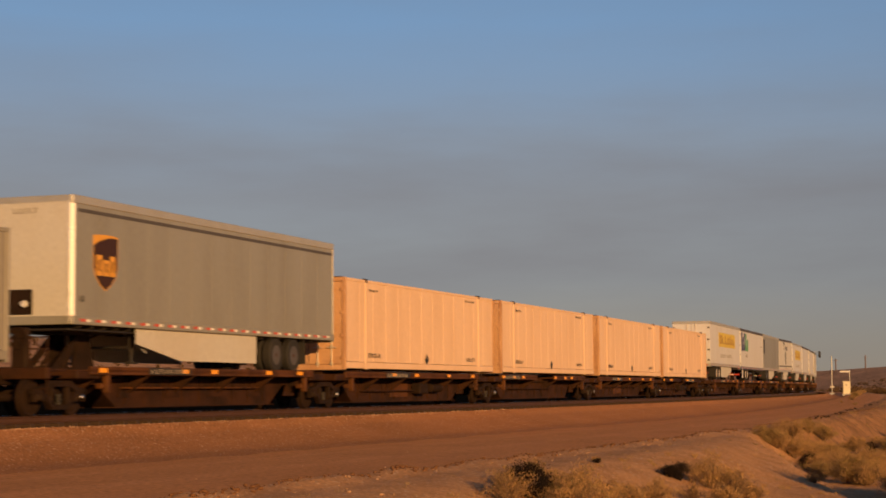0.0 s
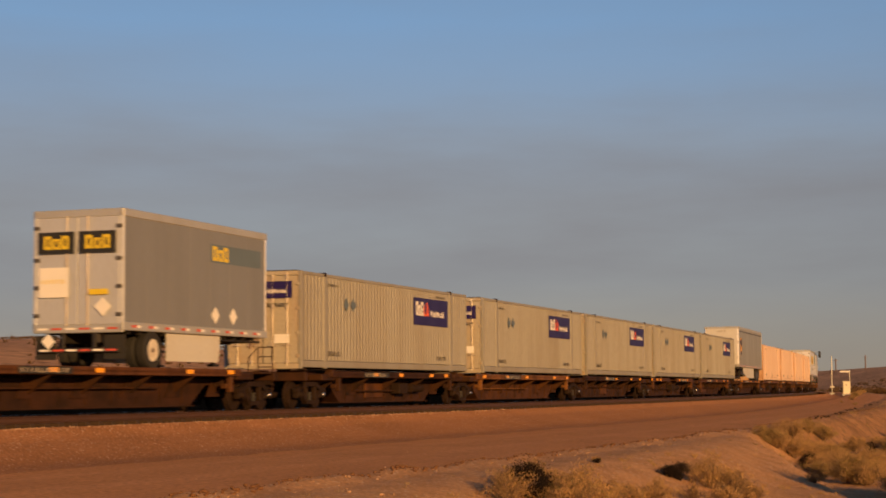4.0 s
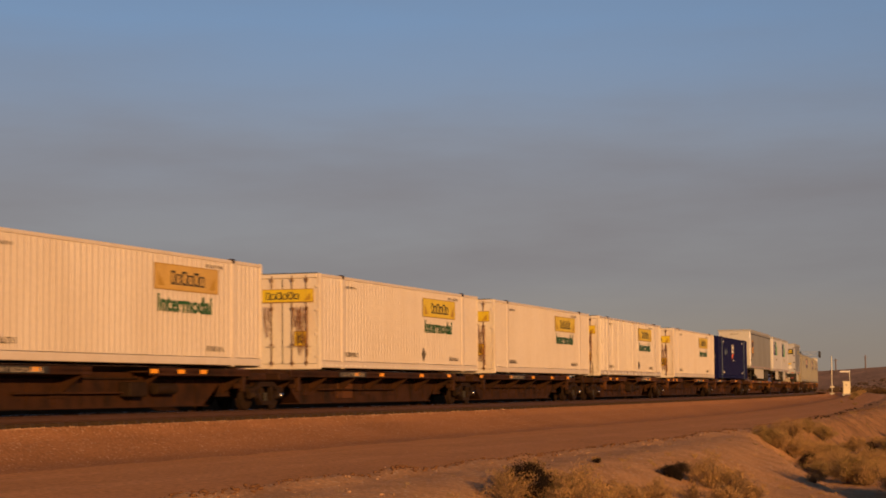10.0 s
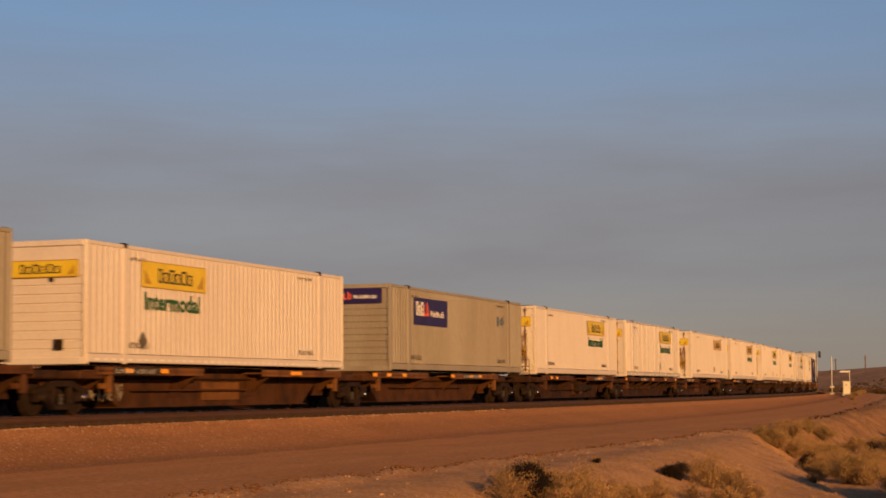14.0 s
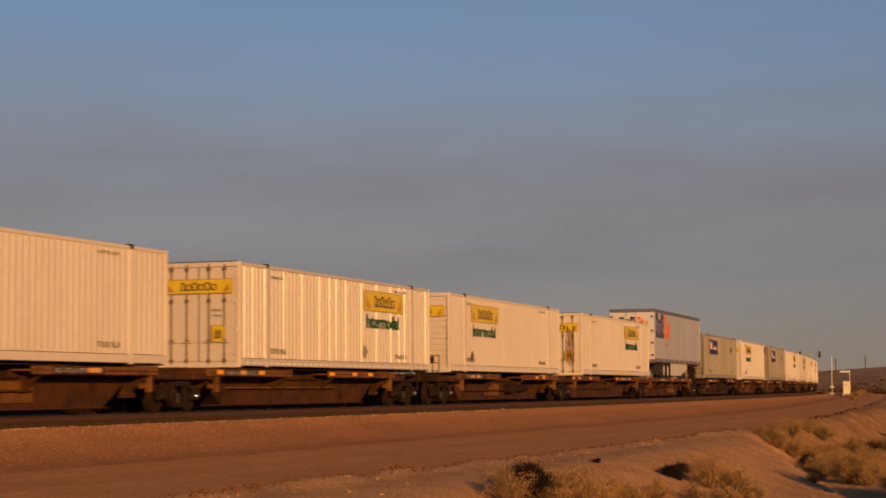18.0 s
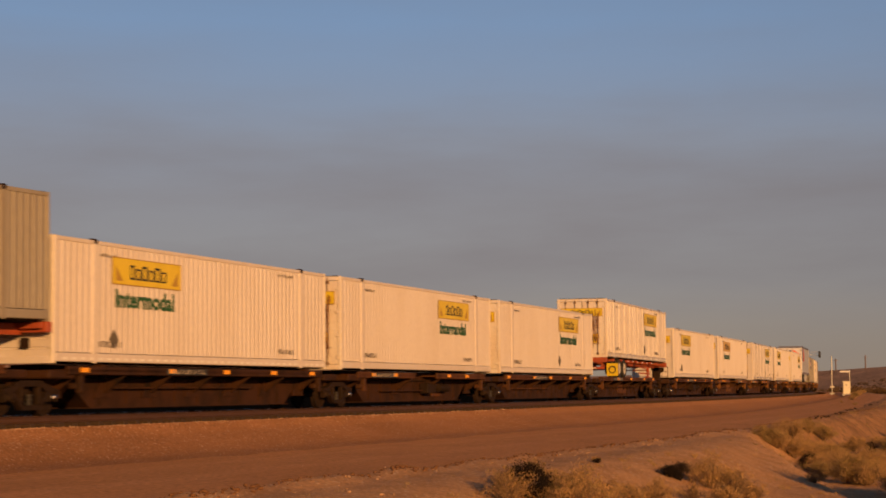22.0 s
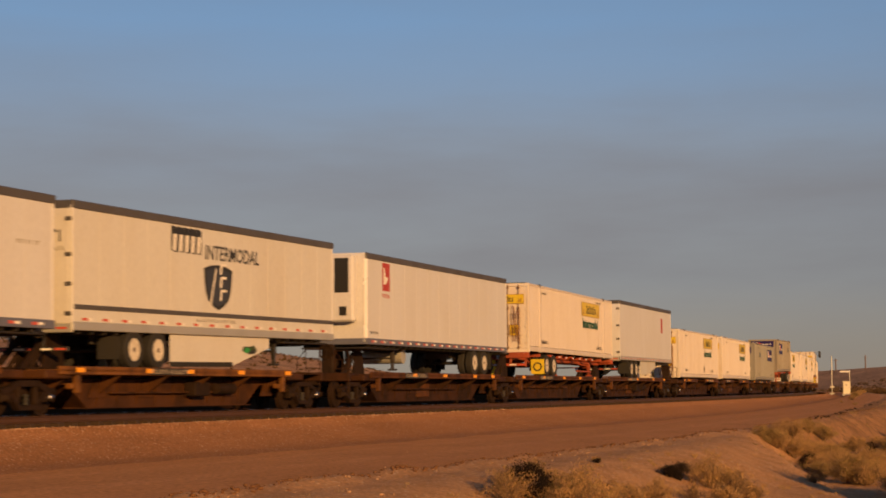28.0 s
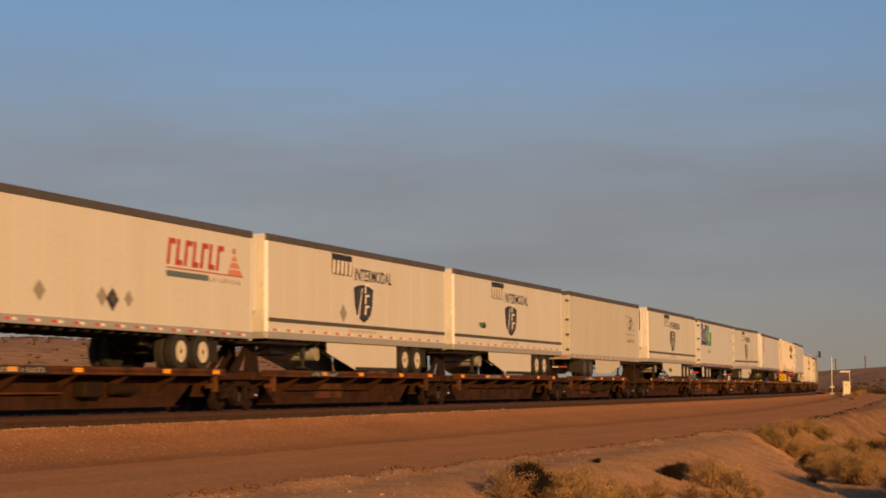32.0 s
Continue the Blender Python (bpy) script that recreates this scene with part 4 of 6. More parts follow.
            if seed % 2 and end_paint is M_RUSTY:
                stain_mark(ob, -0.35, 1.2, 0.3, 0.8, seed + 3, xb + 0.006)
            part("data_marking", code_bars(6, 0.3, 0.07, seed + 2), M_GREYFILM, ob, at=on_back(xb, -0.45, 1.6))
            part("data_marking", code_bars(8, 0.34, 0.06, seed + 5), M_GREYFILM, ob, at=on_back(xb, -0.45, 1.45))
        else:
            for y in (-0.55,):
                part("vent_box", cbox(bm_new(), -0.02, 0.02, y - 0.12, y + 0.12, 0.35, 0.6, 0.006), M_GRIME, ob, at=(-h - 0.02, 0, 0))
            part("vent_hole", cbox(bm_new(), -0.01, 0.01, -0.06, 0.06, 2.0, 2.1, 0.004), M_INK, ob, at=(-h - 0.012, -0.35, 0))
    elif mark == "purple":
        lx = 2.0 if door_back else -5.6
        panel_sign(ob, lx, 1.66, 3.72, 0.98, M_PURPLE, plane=plane)
        block_mark(ob, lx + 0.22, 2.0, 1.4, 0.5, [M_PALE, M_PALE, M_PALE, M_REDORANGE, M_REDORANGE], plane=plane - 0.004, seed=4)
        part("lettering", words("MultiModal", 0.32, M_PALE, 1.02), None, ob, at=on_side(lx + 1.8, plane - 0.005, 2.0))
        part("placard", diamonds(0.23), M_BLUEGREY, ob, at=on_side(-4.35 if door_back else 4.6, plane - 0.001, 2.1))
        part("placard", diamonds(0.23), M_BLUEGREY, ob, at=on_side(-3.75 if door_back else 5.2, plane - 0.001, 2.1))
        w = 2.0
        xp = xb if door_back else -h - 0.03
        zs = 2.16 if door_back else 2.34
        panel_sign(ob, w / 2, zs, w, 0.52, M_PURPLE, True, xp)
        block_mark(ob, w / 2 - 0.12, zs + 0.14, 0.75, 0.26, [M_PALE, M_PALE, M_PALE, M_REDORANGE, M_REDORANGE], True, xp - 0.004, seed=4)
        part("lettering", words("MultiModal", 0.19, M_PALE, 1.0), None, ob, at=on_back(xp - 0.005, 0.05, zs + 0.16))
        if door_back:
            panel_sign(ob, -0.4, 0.78, 0.5, 0.28, M_PALE, True, xb)
            part("number_marking", code_bars(10, 0.9, 0.12, seed), M_INK, ob, at=on_back(xb, 0.0, 1.9))
            stain_mark(ob, 0.5, 0.6, 0.4, 1.1, seed, xb + 0.006)
    elif mark == "navy":
        block_mark(ob, -1.1, 1.9, 1.25, 0.62, [M_PALE] * 3, plane=plane, seed=9, spans=(1, 1, 1))
        part("emblem_wedge", flat_poly(bm_new(), [(0, 0), (1.25, 0.42), (0.45, 0.42), (0, 0.34)]), M_REDORANGE, ob, at=on_side(-1.1, plane, 1.42))
        part("small_lettering", code_bars(5, 0.7, 0.14, 3), M_PALE, ob, at=on_side(-0.5, plane, 1.3))
        for x in (-4.5, -3.7):
            part("placard", diamonds(0.27), M_BLUEGREY, ob, at=on_side(x, plane, 1.95))
        block_mark(ob, 0.95, 2.05, 1.05, 0.4, [M_PALE] * 3, True, xb, seed=9, spans=(1, 1, 1))
        part("emblem_wedge", flat_poly(bm_new(), [(0, 0), (1.0, 0.22), (0.36, 0.22), (0, 0.18)]), M_REDORANGE, ob, at=on_back(xb, 0.95, 1.78))
        part("number_marking", code_bars(10, 1.3, 0.16, 5), M_PALE, ob, at=on_back(xb, 0.2, 1.5))
        panel_sign(ob, -0.4, 0.65, 0.55, 0.24, M_PALE, True, xb)
        for y in (0.9, -0.55):
            panel_sign(ob, y, 0.08, 0.45, 0.07, M_TAPE_R, True, -h - 0.003)
    if mark == "yellow" and seed % 4 in (1, 3):
        part("placard", diamonds(0.24), M_GREYFILM if seed % 4 == 1 else M_MARK, ob, at=on_side(1.6 if door_back else -5.2, plane, 0.62))
    if mark == "peach":
        part("placard", diamonds(0.2), M_INK, ob, at=on_side(-0.1, plane, 0.42))
    return ob


M_ROD_RUST = material("rusted_lock_rod", (0.15, 0.085, 0.045), 0.6, stain=0.5, stain_rgb=(0.4, 0.3, 0.22), big=2.0, bump=0.05)
M_ROD = material("steel_lock_rod", (0.6, 0.54, 0.46), 0.4, metal=0.2, stain=0.4, stain_rgb=(0.2, 0.1, 0.05), bump=0.0)
M_STAIN = material("rust_run", (0.3, 0.13, 0.05), 0.8, stain=0.8, stain_rgb=(0.09, 0.035, 0.018), big=4, bump=0.0)


def ragged(m, scale, lo, hi):
    """Lets the film thin out in ragged, upright streaks."""
    nt = m.node_tree
    tc, mp, nz, rg = (nt.nodes.new("ShaderNode" + k) for k in ("TexCoord", "Mapping", "TexNoise", "MapRange"))
    mp.inputs["Scale"].default_value = scale
    nz.inputs["Scale"].default_value, nz.inputs["Detail"].default_value = 1.0, 4
    rg.inputs["From Min"].default_value, rg.inputs["From Max"].default_value = lo, hi
    nt.links.new(tc.outputs["Object"], mp.inputs["Vector"])
    nt.links.new(mp.outputs[0], nz.inputs["Vector"])
    nt.links.new(nz.outputs["Fac"], rg.inputs["Value"])
    nt.links.new(rg.outputs["Result"], nt.nodes["Principled BSDF"].inputs["Alpha"])


ragged(M_STAIN, (15, 1.2, 1), 0.4, 0.78)


def diamonds(r):
    return flat_poly(bm_new(), [(0, -r), (r, 0), (0, r), (-r, 0)])


def stain_mark(ob, y, z, w, hh, seed, plane):
    """A ragged rust run down a door."""
    rnd = random.Random(seed)
    bm = bm_new()
    n = 6
    top = [hh * rnd.uniform(0.75, 1.0) for _ in range(n + 1)]
    low = [hh * rnd.uniform(0.0, 0.3) for _ in range(n + 1)]
    flat_poly(bm, [(i * w / n, low[i]) for i in range(n + 1)] + [(i * w / n, top[i]) for i in range(n, -1, -1)], 0.001)
    part("rust_run", bm, M_STAIN, ob, "ragged rust run", at=on_back(plane - 0.028, y, z))


def nose_wall():
    bm = bm_new()
    n = 9
    z0, z1 = 0.17, CH - 0.85
    prof = []
    for i in range(n):
        a = z0 + (z1 - z0) * i / n
        w = (z1 - z0) / n
        prof += [(0.0, a), (0.0, a + w * 0.72), (0.035, a + w * 0.82), (0.035, a + w * 0.94)]
    prof += [(0.0, z1), (0.0, CH - 0.14)]
    a = [bm.verts.new((x, -CW + 0.12, z)) for x, z in prof]
    b = [bm.verts.new((x, CW - 0.12, z)) for x, z in prof]
    for i in range(len(prof) - 1):
        bm.faces.new((a[i], a[i + 1], b[i + 1], b[i]))
    return bm


# ---- road trailers ----
def tyre_mesh():
    bm = lathe(bm_new(), [(-0.13, 0.29), (-0.135, 0.45), (-0.1, 0.49), (0.1, 0.49), (0.135, 0.45), (0.13, 0.29), (0.02, 0.27), (-0.02, 0.27)], seg=24, ring_shape=True)
    return mesh_of("tyre", bm, M_TYRE)


def disc_mesh(mat):
    bm = lathe(bm_new(), [(-0.125, 0.3), (-0.12, 0.27), (-0.03, 0.24), (-0.02, 0.13), (-0.07, 0.11), (-0.075, 0.05), (-0.05, 0.04), (0.1, 0.28)], seg=20)
    return mesh_of("wheel_disc", bm, mat, smooth=False)


def hub_mesh():
    return mesh_of("hub", lathe(bm_new(), [(-0.13, 0.05), (-0.12, 0.08), (-0.06, 0.085), (-0.05, 0.11)], seg=12), M_RAIL)


def add_axle(ob, x, z=0.49, rim=None):
    ax = part("axle", kept("taxle", lambda: mesh_of("axle", lathe(bm_new(), [(-1.0, 0.06), (1.0, 0.06)], seg=8), M_BLACK)), None, ob, at=(x, 0, z))
    for sgn in (-1, 1):
        for y in (1.14, 0.82):
            m = Matrix.Translation((0, sgn * y, 0)) @ (Matrix.Identity(4) if sgn < 0 else Matrix.Rotation(math.pi, 4, "Z"))
            part("tyre", kept("tyre", tyre_mesh), None, ax, at=m)
            if y > 1:
                part("wheel_disc", kept(("disc", rim), lambda: disc_mesh(rim or M_RIM)), None, ax, "dull dark wheel disc" if rim else "white wheel disc", at=m)
                part("hub", kept("hub", hub_mesh), None, ax, at=m)


def running_gear(ob, xw, xleg, dirn, z1, axles=2, frame=None, rim=None):
    """Axles round xw, landing legs at xleg; dirn +1 where the king pin is in front."""
    frame = frame or M_BLACK
    for i in range(axles):
        add_axle(ob, xw + (i - (axles - 1) / 2) * 1.25, rim=rim)
    bm = bm_new()
    for y in (-0.5, 0.5):
        cbox(bm, xw - 1.5, xw + 1.5, y - 0.06, y + 0.06, z1 - 0.3, z1, 0.02)
        for i in range(axles):
            xa = xw + (i - (axles - 1) / 2) * 1.25
            prism(bm, [(xa - 0.5, z1 - 0.3), (xa - 0.12, 0.5), (xa + 0.12, 0.5), (xa + 0.5, z1 - 0.3)], y - 0.05, y + 0.05)
    part("suspension", bm, frame, ob)
    for y in (-0.98, 0.98):
        bm = cbox(bm_new(), xw - dirn * 1.45 - 0.015, xw - dirn * 1.45 + 0.015, y - 0.3, y + 0.3, 0.25, z1 - 0.1, 0.004)
        part("mud_flap", bm, M_TYRE, ob)
    if xleg is not None:
        for y in (-0.85, 0.85):
            bm = cbox(bm_new(), xleg - 0.07, xleg + 0.07, y - 0.07, y + 0.07, 0.42, z1, 0.015)
            cbox(bm, xleg - 0.05, xleg + 0.05, y - 0.05, y + 0.05, 0.16, 0.45, 0.01)
            cbox(bm, xleg - 0.15, xleg + 0.15, y - 0.12, y + 0.12, 0.12, 0.18, 0.01)
            part("landing_leg", bm, frame, ob)
        bm = bm_new()
        for y in (-0.85, 0.85):
            rod(bm, (xleg, y, 0.6), (xleg - dirn * 1.0, y * 0.6, z1), 0.03)
        rod(bm, (xleg, -0.85, 0.55), (xleg, 0.85, 0.55), 0.03)
        part("leg_brace", bm, frame, ob)


def guard(ob, x, z1, mat):
    bm = cbox(bm_new(), x - 0.05, x + 0.05, -1.15, 1.15, 0.42, 0.54, 0.012)
    for y in (-0.45, 0.45):
        cbox(bm, x - 0.04, x + 0.04, y - 0.05, y + 0.05, 0.5, z1, 0.01)
    part("underride_guard", bm, mat, ob)
    for i in range(6):
        part("tape", kept(("gt", i % 2), lambda: mesh_of("tape", plate(bm_new(), 0, 0, 0.3, 0.05, 0.003), M_TAPE_R if i % 2 else M_TAPE_W)), None, ob, at=on_back(x - 0.052, 1.1 - i * 0.38, 0.455))


def tape_row(ob, length, z, plane, n, alt=True):
    for i in range(n):
        x = -length / 2 + (i + 0.5) * length / n
        part("tape", kept(("st", "r"), lambda: mesh_of("tape", plate(bm_new(), -0.26, 0, 0.0, 0.065, 0.003), M_TAPE_R)), None, ob, at=on_side(x, plane, z))
        part("tape", kept(("st", "w"), lambda: mesh_of("tape", plate(bm_new(), 0.002, 0, 0.22, 0.065, 0.003), M_TAPE_W)), None, ob, at=on_side(x, plane, z))


TB = 0.96                          # underside of a trailer's box above the deck


def trailer(name, label, length=16.15, nose_back=True, skin=None, rail=None, top=3.06, skirt=True, mark="", reefer=False, base=None, tapes=18, group="road trailers on the train", panels=13, back_skin=None, low=0.0, variant=0):
    """A box trailer; x = 0 in its middle, its tyres on z = 0."""
    skin, rail, base = skin or M_TRAILER, rail or M_DARKTOP, base or M_GALV
    back_skin = back_skin or skin
    ob = tagged(new(name), label, "trailer", group)
    h = length / 2
    d = -1 if nose_back else 1            # side of the king pin
    z0, z1 = TB - low, TB - low + top
    yw = 1.28
    for sgn in (-1, 1):
        # skin with shallow sheet joints
        def wall():
            bm = bm_new()
            xs = []
            for i in range(panels):
                a = -h + 0.06 + (2 * h - 0.12) * i / panels
                b = -h + 0.06 + (2 * h - 0.12) * (i + 1) / panels
                xs += [(a, 0.006), (a + 0.015, 0.0), (b - 0.015, 0.0)]
            xs.append((h - 0.06, 0.006))
            lo = [bm.verts.new((x, sgn * (yw - e), z0 + 0.2)) for x, e in xs]
            hi = [bm.verts.new((x, sgn * (yw - e), z1 - 0.2)) for x, e in xs]
            for i in range(len(xs) - 1):
                bm.faces.new((lo[i], lo[i + 1], hi[i + 1], hi[i]))
            return mesh_of("side_wall", bm, skin)
        part("side_wall", kept(("tw", skin.name, length, top, sgn, panels), wall), None, ob)
        a, b = min(sgn * (yw - 0.06), sgn * (yw + 0.02)), max(sgn * (yw - 0.06), sgn * (yw + 0.02))
        part("top_rail", cbox(bm_new(), -h, h, a, b, z1 - 0.21, z1, 0.02), rail, ob)
        part("bottom_rail", cbox(bm_new(), -h, h, a, b, z0, z0 + 0.21, 0.015), base, ob)
    part("roof", cbox(bm_new(), -h + 0.02, h - 0.02, -yw + 0.05, yw - 0.05, z1 - 0.06, z1 - 0.015, 0.01), M_GALV, ob)
    part("floor", box(bm_new(), -h + 0.05, h - 0.05, -yw + 0.07, yw - 0.07, z0 + 0.02, z0 + 0.14), M_BLACK, ob)
    bm = bm_new()
    for x in np.arange(-h + 0.5, h - 0.4, 0.6):
        box(bm, x - 0.03, x + 0.03, -yw + 0.08, yw - 0.08, z0 - 0.08, z0 + 0.02)
    part("cross_member", bm, M_BLACK, ob)
    # nose with rounded bright corners
    xn = d * h
    part("nose_wall", box(bm_new(), min(xn, xn - d * 0.03), max(xn, xn - d * 0.03), -yw + 0.12, yw - 0.12, z0 + 0.2, z1 - 0.16), back_skin, ob)
    part("nose_header", cbox(bm_new(), min(xn, xn - d * 0.06), max(xn, xn - d * 0.06), -yw + 0.05, yw - 0.05, z1 - 0.18, z1 - 0.005, 0.015), rail if not reefer else back_skin, ob)
    part("nose_sill", cbox(bm_new(), min(xn, xn - d * 0.07), max(xn, xn - d * 0.07), -yw + 0.05, yw - 0.05, z0, z0 + 0.22, 0.015), base, ob)
    for sgn in (-1, 1):
        ya, yb = sorted((sgn * (yw - 0.2), sgn * (yw + 0.012)))
        bm = cbox(bm_new(), min(xn, xn - d * 0.2), max(xn, xn - d * 0.2), ya, yb, z0 + 0.01, z1 - 0.12, 0.07)
        part("nose_corner", bm, M_CHROME if skin is M_ALU or reefer else M_TRAILER, ob, "polished corner post" if skin is M_ALU else "")
    # doors
    xr = -d * h
    for y0, y1 in ((-yw + 0.1, -0.01), (0.01, yw - 0.1)):
        leaf = part("door", cbox(bm_new(), min(xr, xr + d * 0.05), max(xr, xr + d * 0.05), y0, y1, z0 + 0.16, z1 - 0.2, 0.01), back_skin, ob)
        ym = (y0 + y1) / 2
        part("lock_rod", rod(bm_new(), (xr - d * 0.04, ym * 0.5, z0 + 0.12), (xr - d * 0.04, ym * 0.5, z1 - 0.16), 0.018, 6), M_ROD, leaf)
        ye = y0 if y0 < -0.5 else y1
        for z in (z0 + 0.4, z0 + 1.1, z0 + 1.8, z1 - 0.45):
            part("hinge", cbox(bm_new(), min(xr - d * 0.03, xr + d * 0.01), max(xr - d * 0.03, xr + d * 0.01), ye - 0.09, ye + 0.09, z - 0.05, z + 0.05, 0.01), M_DARKTOP, leaf)
    part("door_header", cbox(bm_new(), min(xr, xr + d * 0.1), max(xr, xr + d * 0.1), -yw, yw, z1 - 0.2, z1 - 0.002, 0.015), rail, ob)
    part("door_sill", cbox(bm_new(), min(xr, xr + d * 0.1), max(xr, xr + d * 0.1), -yw, yw, z0 - 0.05, z0 + 0.16, 0.015), base, ob)
    for sgn in (-1, 1):
        ya, yb = sorted((sgn * (yw - 0.1), sgn * (yw + 0.012)))
        part("door_post", cbox(bm_new(), min(xr, xr + d * 0.1), max(xr, xr + d * 0.1), ya, yb, z0, z1 - 0.1, 0.015), back_skin, ob)
    single = length < 12
    xw = xr + d * (1.6 if single else 3.65)
    running_gear(ob, xw, xn - d * (2.6 if single else 3.6), d, z0, axles=1 if single else 2, rim=M_DARKTOP if skin in (M_ALU, M_DUSTY) else None)
    if not nose_back:
        guard(ob, xr + 0.08, z0, M_RED if mark == "green" else M_BLACK)
        for i in range(6):
            part("tape", kept(("gt", i % 2), lambda: mesh_of("tape", plate(bm_new(), 0, 0, 0.3, 0.05, 0.003), M_TAPE_R if i % 2 else M_TAPE_W)), None, ob, at=on_back(xr - 0.004, 1.15 - i * 0.4, z0 + 0.03))
    part("nose_frame", cbox(bm_new(), min(xn - d * 0.1, xn - d * 3.5), max(xn - d * 0.1, xn - d * 3.5), -1.12, 1.12, z0 - 0.14, z0 - 0.085, 0.015), M_BLACK, ob)
    part("king_pin_plate", cbox(bm_new(), xn - d * 1.3 - 0.5, xn - d * 1.3 + 0.5, -0.55, 0.55, z0 - 0.19, z0 - 0.142, 0.012), M_BLACK, ob)
    if skirt:
        a, b = (xn - d * (3.2 if mark == "brown_shield" else 4.7), xr + d * (5.0 if mark == "shield" else 5.55)) if not single else (xn - d * 2.9, xr + d * 2.4)
        lo, up = min(a, b), max(a, b)
        for sgn in (-1, 1):
            bm = bm_new()
            cut = 2.4 if not single else 0.1
            poly = [(lo + (cut if d < 0 else 0), 0.2), (up - (cut if d > 0 else 0), 0.2), (up, z0), (lo, z0)]
            if d < 0:
                poly = [(lo, 0.62), (lo + cut, 0.22), (up, 0.22), (up, z0), (lo, z0)]
            else:
                poly = [(lo, 0.22), (up - cut, 0.22), (up, 0.62), (up, z0), (lo, z0)]
            if mark == "shield":
                poly = [(x, z - 0.12 if z < 0.3 else z) for x, z in poly]
            prism(bm, poly, min(sgn * 1.2, sgn * 1.215), max(sgn * 1.2, sgn * 1.215))
            part("side_skirt", bm, skin if mark == "shield" else M_DUSTY, ob, "pale side skirt")
        if mark == "shield":
            part("skirt_edge", cbox(bm_new(), lo + (0 if d > 0 else cut), up - (cut if d > 0 else 0), -1.222, -1.198, 0.07, 0.2, 0.004), M_TYRE, ob, "dark rubber edge")
        for x in (lo + 0.6, (lo + up) / 2, up - 0.5):
            part("skirt_strut", rod(bm_new(), (x, -1.19, 0.4), (x, -0.4, z0 - 0.02), 0.02, 6), M_GALV, ob)
    if mark == "green" and not skirt:
        part("flap_panel", cbox(bm_new(), xw - 2.3, xw - 1.55, -1.2, -1.18, 0.22, z0 - 0.02, 0.006), M_TRAILER, ob, "white flap before the wheels")
    tape_row(ob, length - 0.5, z0 + 0.075 if mark != "shield" else z0 + 0.24, -yw - 0.021 if mark != "shield" else -yw - 0.002, tapes)
    if reefer:
        # cooling unit on the nose
        xo = xn + d * 0.02
        bm = cbox(bm_new(), min(xo, xo + d * 0.42), max(xo, xo + d * 0.42), -0.98, 0.98, z0 + 0.75, z1 - 0.1, 0.06)
        unit = part("cooling_unit", bm, M_TRAILER, ob, "white refrigeration unit")
        xf = xo + d * 0.42
        if mark == "shield":
            part("fan_recess", cbox(bm_new(), min(xf, xf + d * 0.016), max(xf, xf + d * 0.016), -0.9, 0.92, z1 - 1.3, z1 - 0.16, 0.006), M_INK, unit, "dark louvred fan opening")
            for k in range(4):
                part("louvre", cbox(bm_new(), min(xf, xf + d * 0.03), max(xf, xf + d * 0.03), -0.86, 0.88, z1 - 1.2 + k * 0.26, z1 - 1.15 + k * 0.26, 0.006), M_DARKTOP, unit)
        part("grille", cbox(bm_new(), min(xf, xf + d * 0.02), max(xf, xf + d * 0.02), 0.15, 0.85, z1 - 0.42, z1 - 0.2, 0.004), M_INK, unit)
        part("grille", cbox(bm_new(), min(xf, xf + d * 0.012), max(xf, xf + d * 0.012), -0.82, -0.32, z1 - 1.35, z1 - 0.2, 0.004), M_INK, unit)
        part("control_box", cbox(bm_new(), min(xf, xf + d * 0.03), max(xf, xf + d * 0.03), -0.75, -0.5, z0 + 0.95, z0 + 1.25, 0.008), M_INK, unit)
        part("fuel_tank", lathe(bm_new(), [(-0.75, 0.05), (-0.74, 0.27), (0.74, 0.27), (0.75, 0.05)], at=(xn - d * 5.0, 0, z0 - 0.32), axis="y", seg=18), M_GALV, ob)
    p = -yw - 0.001
    if mark == "brown_shield":
        x = -h + 0.95
        part("shield", crest(1.2, 1.38, 0.0), M_GOLD, ob, "gold-edged brown shield", at=on_side(x, p, z0 + 0.85))
        part("shield_face", crest(1.14, 1.32, 0.11), M_BROWN, ob, at=on_side(x + 0.03, p - 0.004, z0 + 0.88))
        block_mark(ob, x + 0.13, z0 + 1.22, 0.95, 0.5, [M_GOLD] * 3, plane=p - 0.008, seed=12, spans=(1, 1, 0.9))
        part("stripe", plate(bm_new(), -h + 0.25, 0, h - 0.05, 0.09, 0.004), M_DARKTOP, ob, at=on_side(0, p, z1 - 0.4))
        part("number_marking", code_bars(5, 0.25, 0.14, 4), M_INK, ob, at=on_side(-h + 0.35, p, z0 + 0.55))
        xx = -h - 0.004
        part("number_marking", code_bars(6, 0.7, 0.13, 8), M_GREYFILM, ob, at=on_back(xx, 0.35, z1 - 0.42))
        bm = cbox(bm_new(), -0.05, 0.0, -0.32, 0.32, 0.25, 0.85, 0.02)
        part("connection_box", bm, M_GRIME, ob, "dark air-line connection box", at=(-h - 0.0, 0.1, z0))
        part("socket", lathe(bm_new(), [(-0.07, 0.07), (0.0, 0.09)], at=(-h - 0.05, -0.02, z0 + 0.5), axis="x", seg=12), M_CHROME, ob)
    elif mark in ("green", "orange"):
        ex = M_LIME if mark == "green" else M_REDORANGE
        k = 1.0 if single else 1.35
        x = -h + (0.85 if single else 0.55)
        big_mark(ob, x, z0 + 1.42, 3.45 * k if single else 4.5, 1.25 if single else 1.4, ex, p)
        part("lettering", words("Ground", 0.36 if single else 0.42, M_GREYFILM, 1.0), None, ob, at=on_side(x + (2.0 if single else 2.7), p, z0 + 0.95))
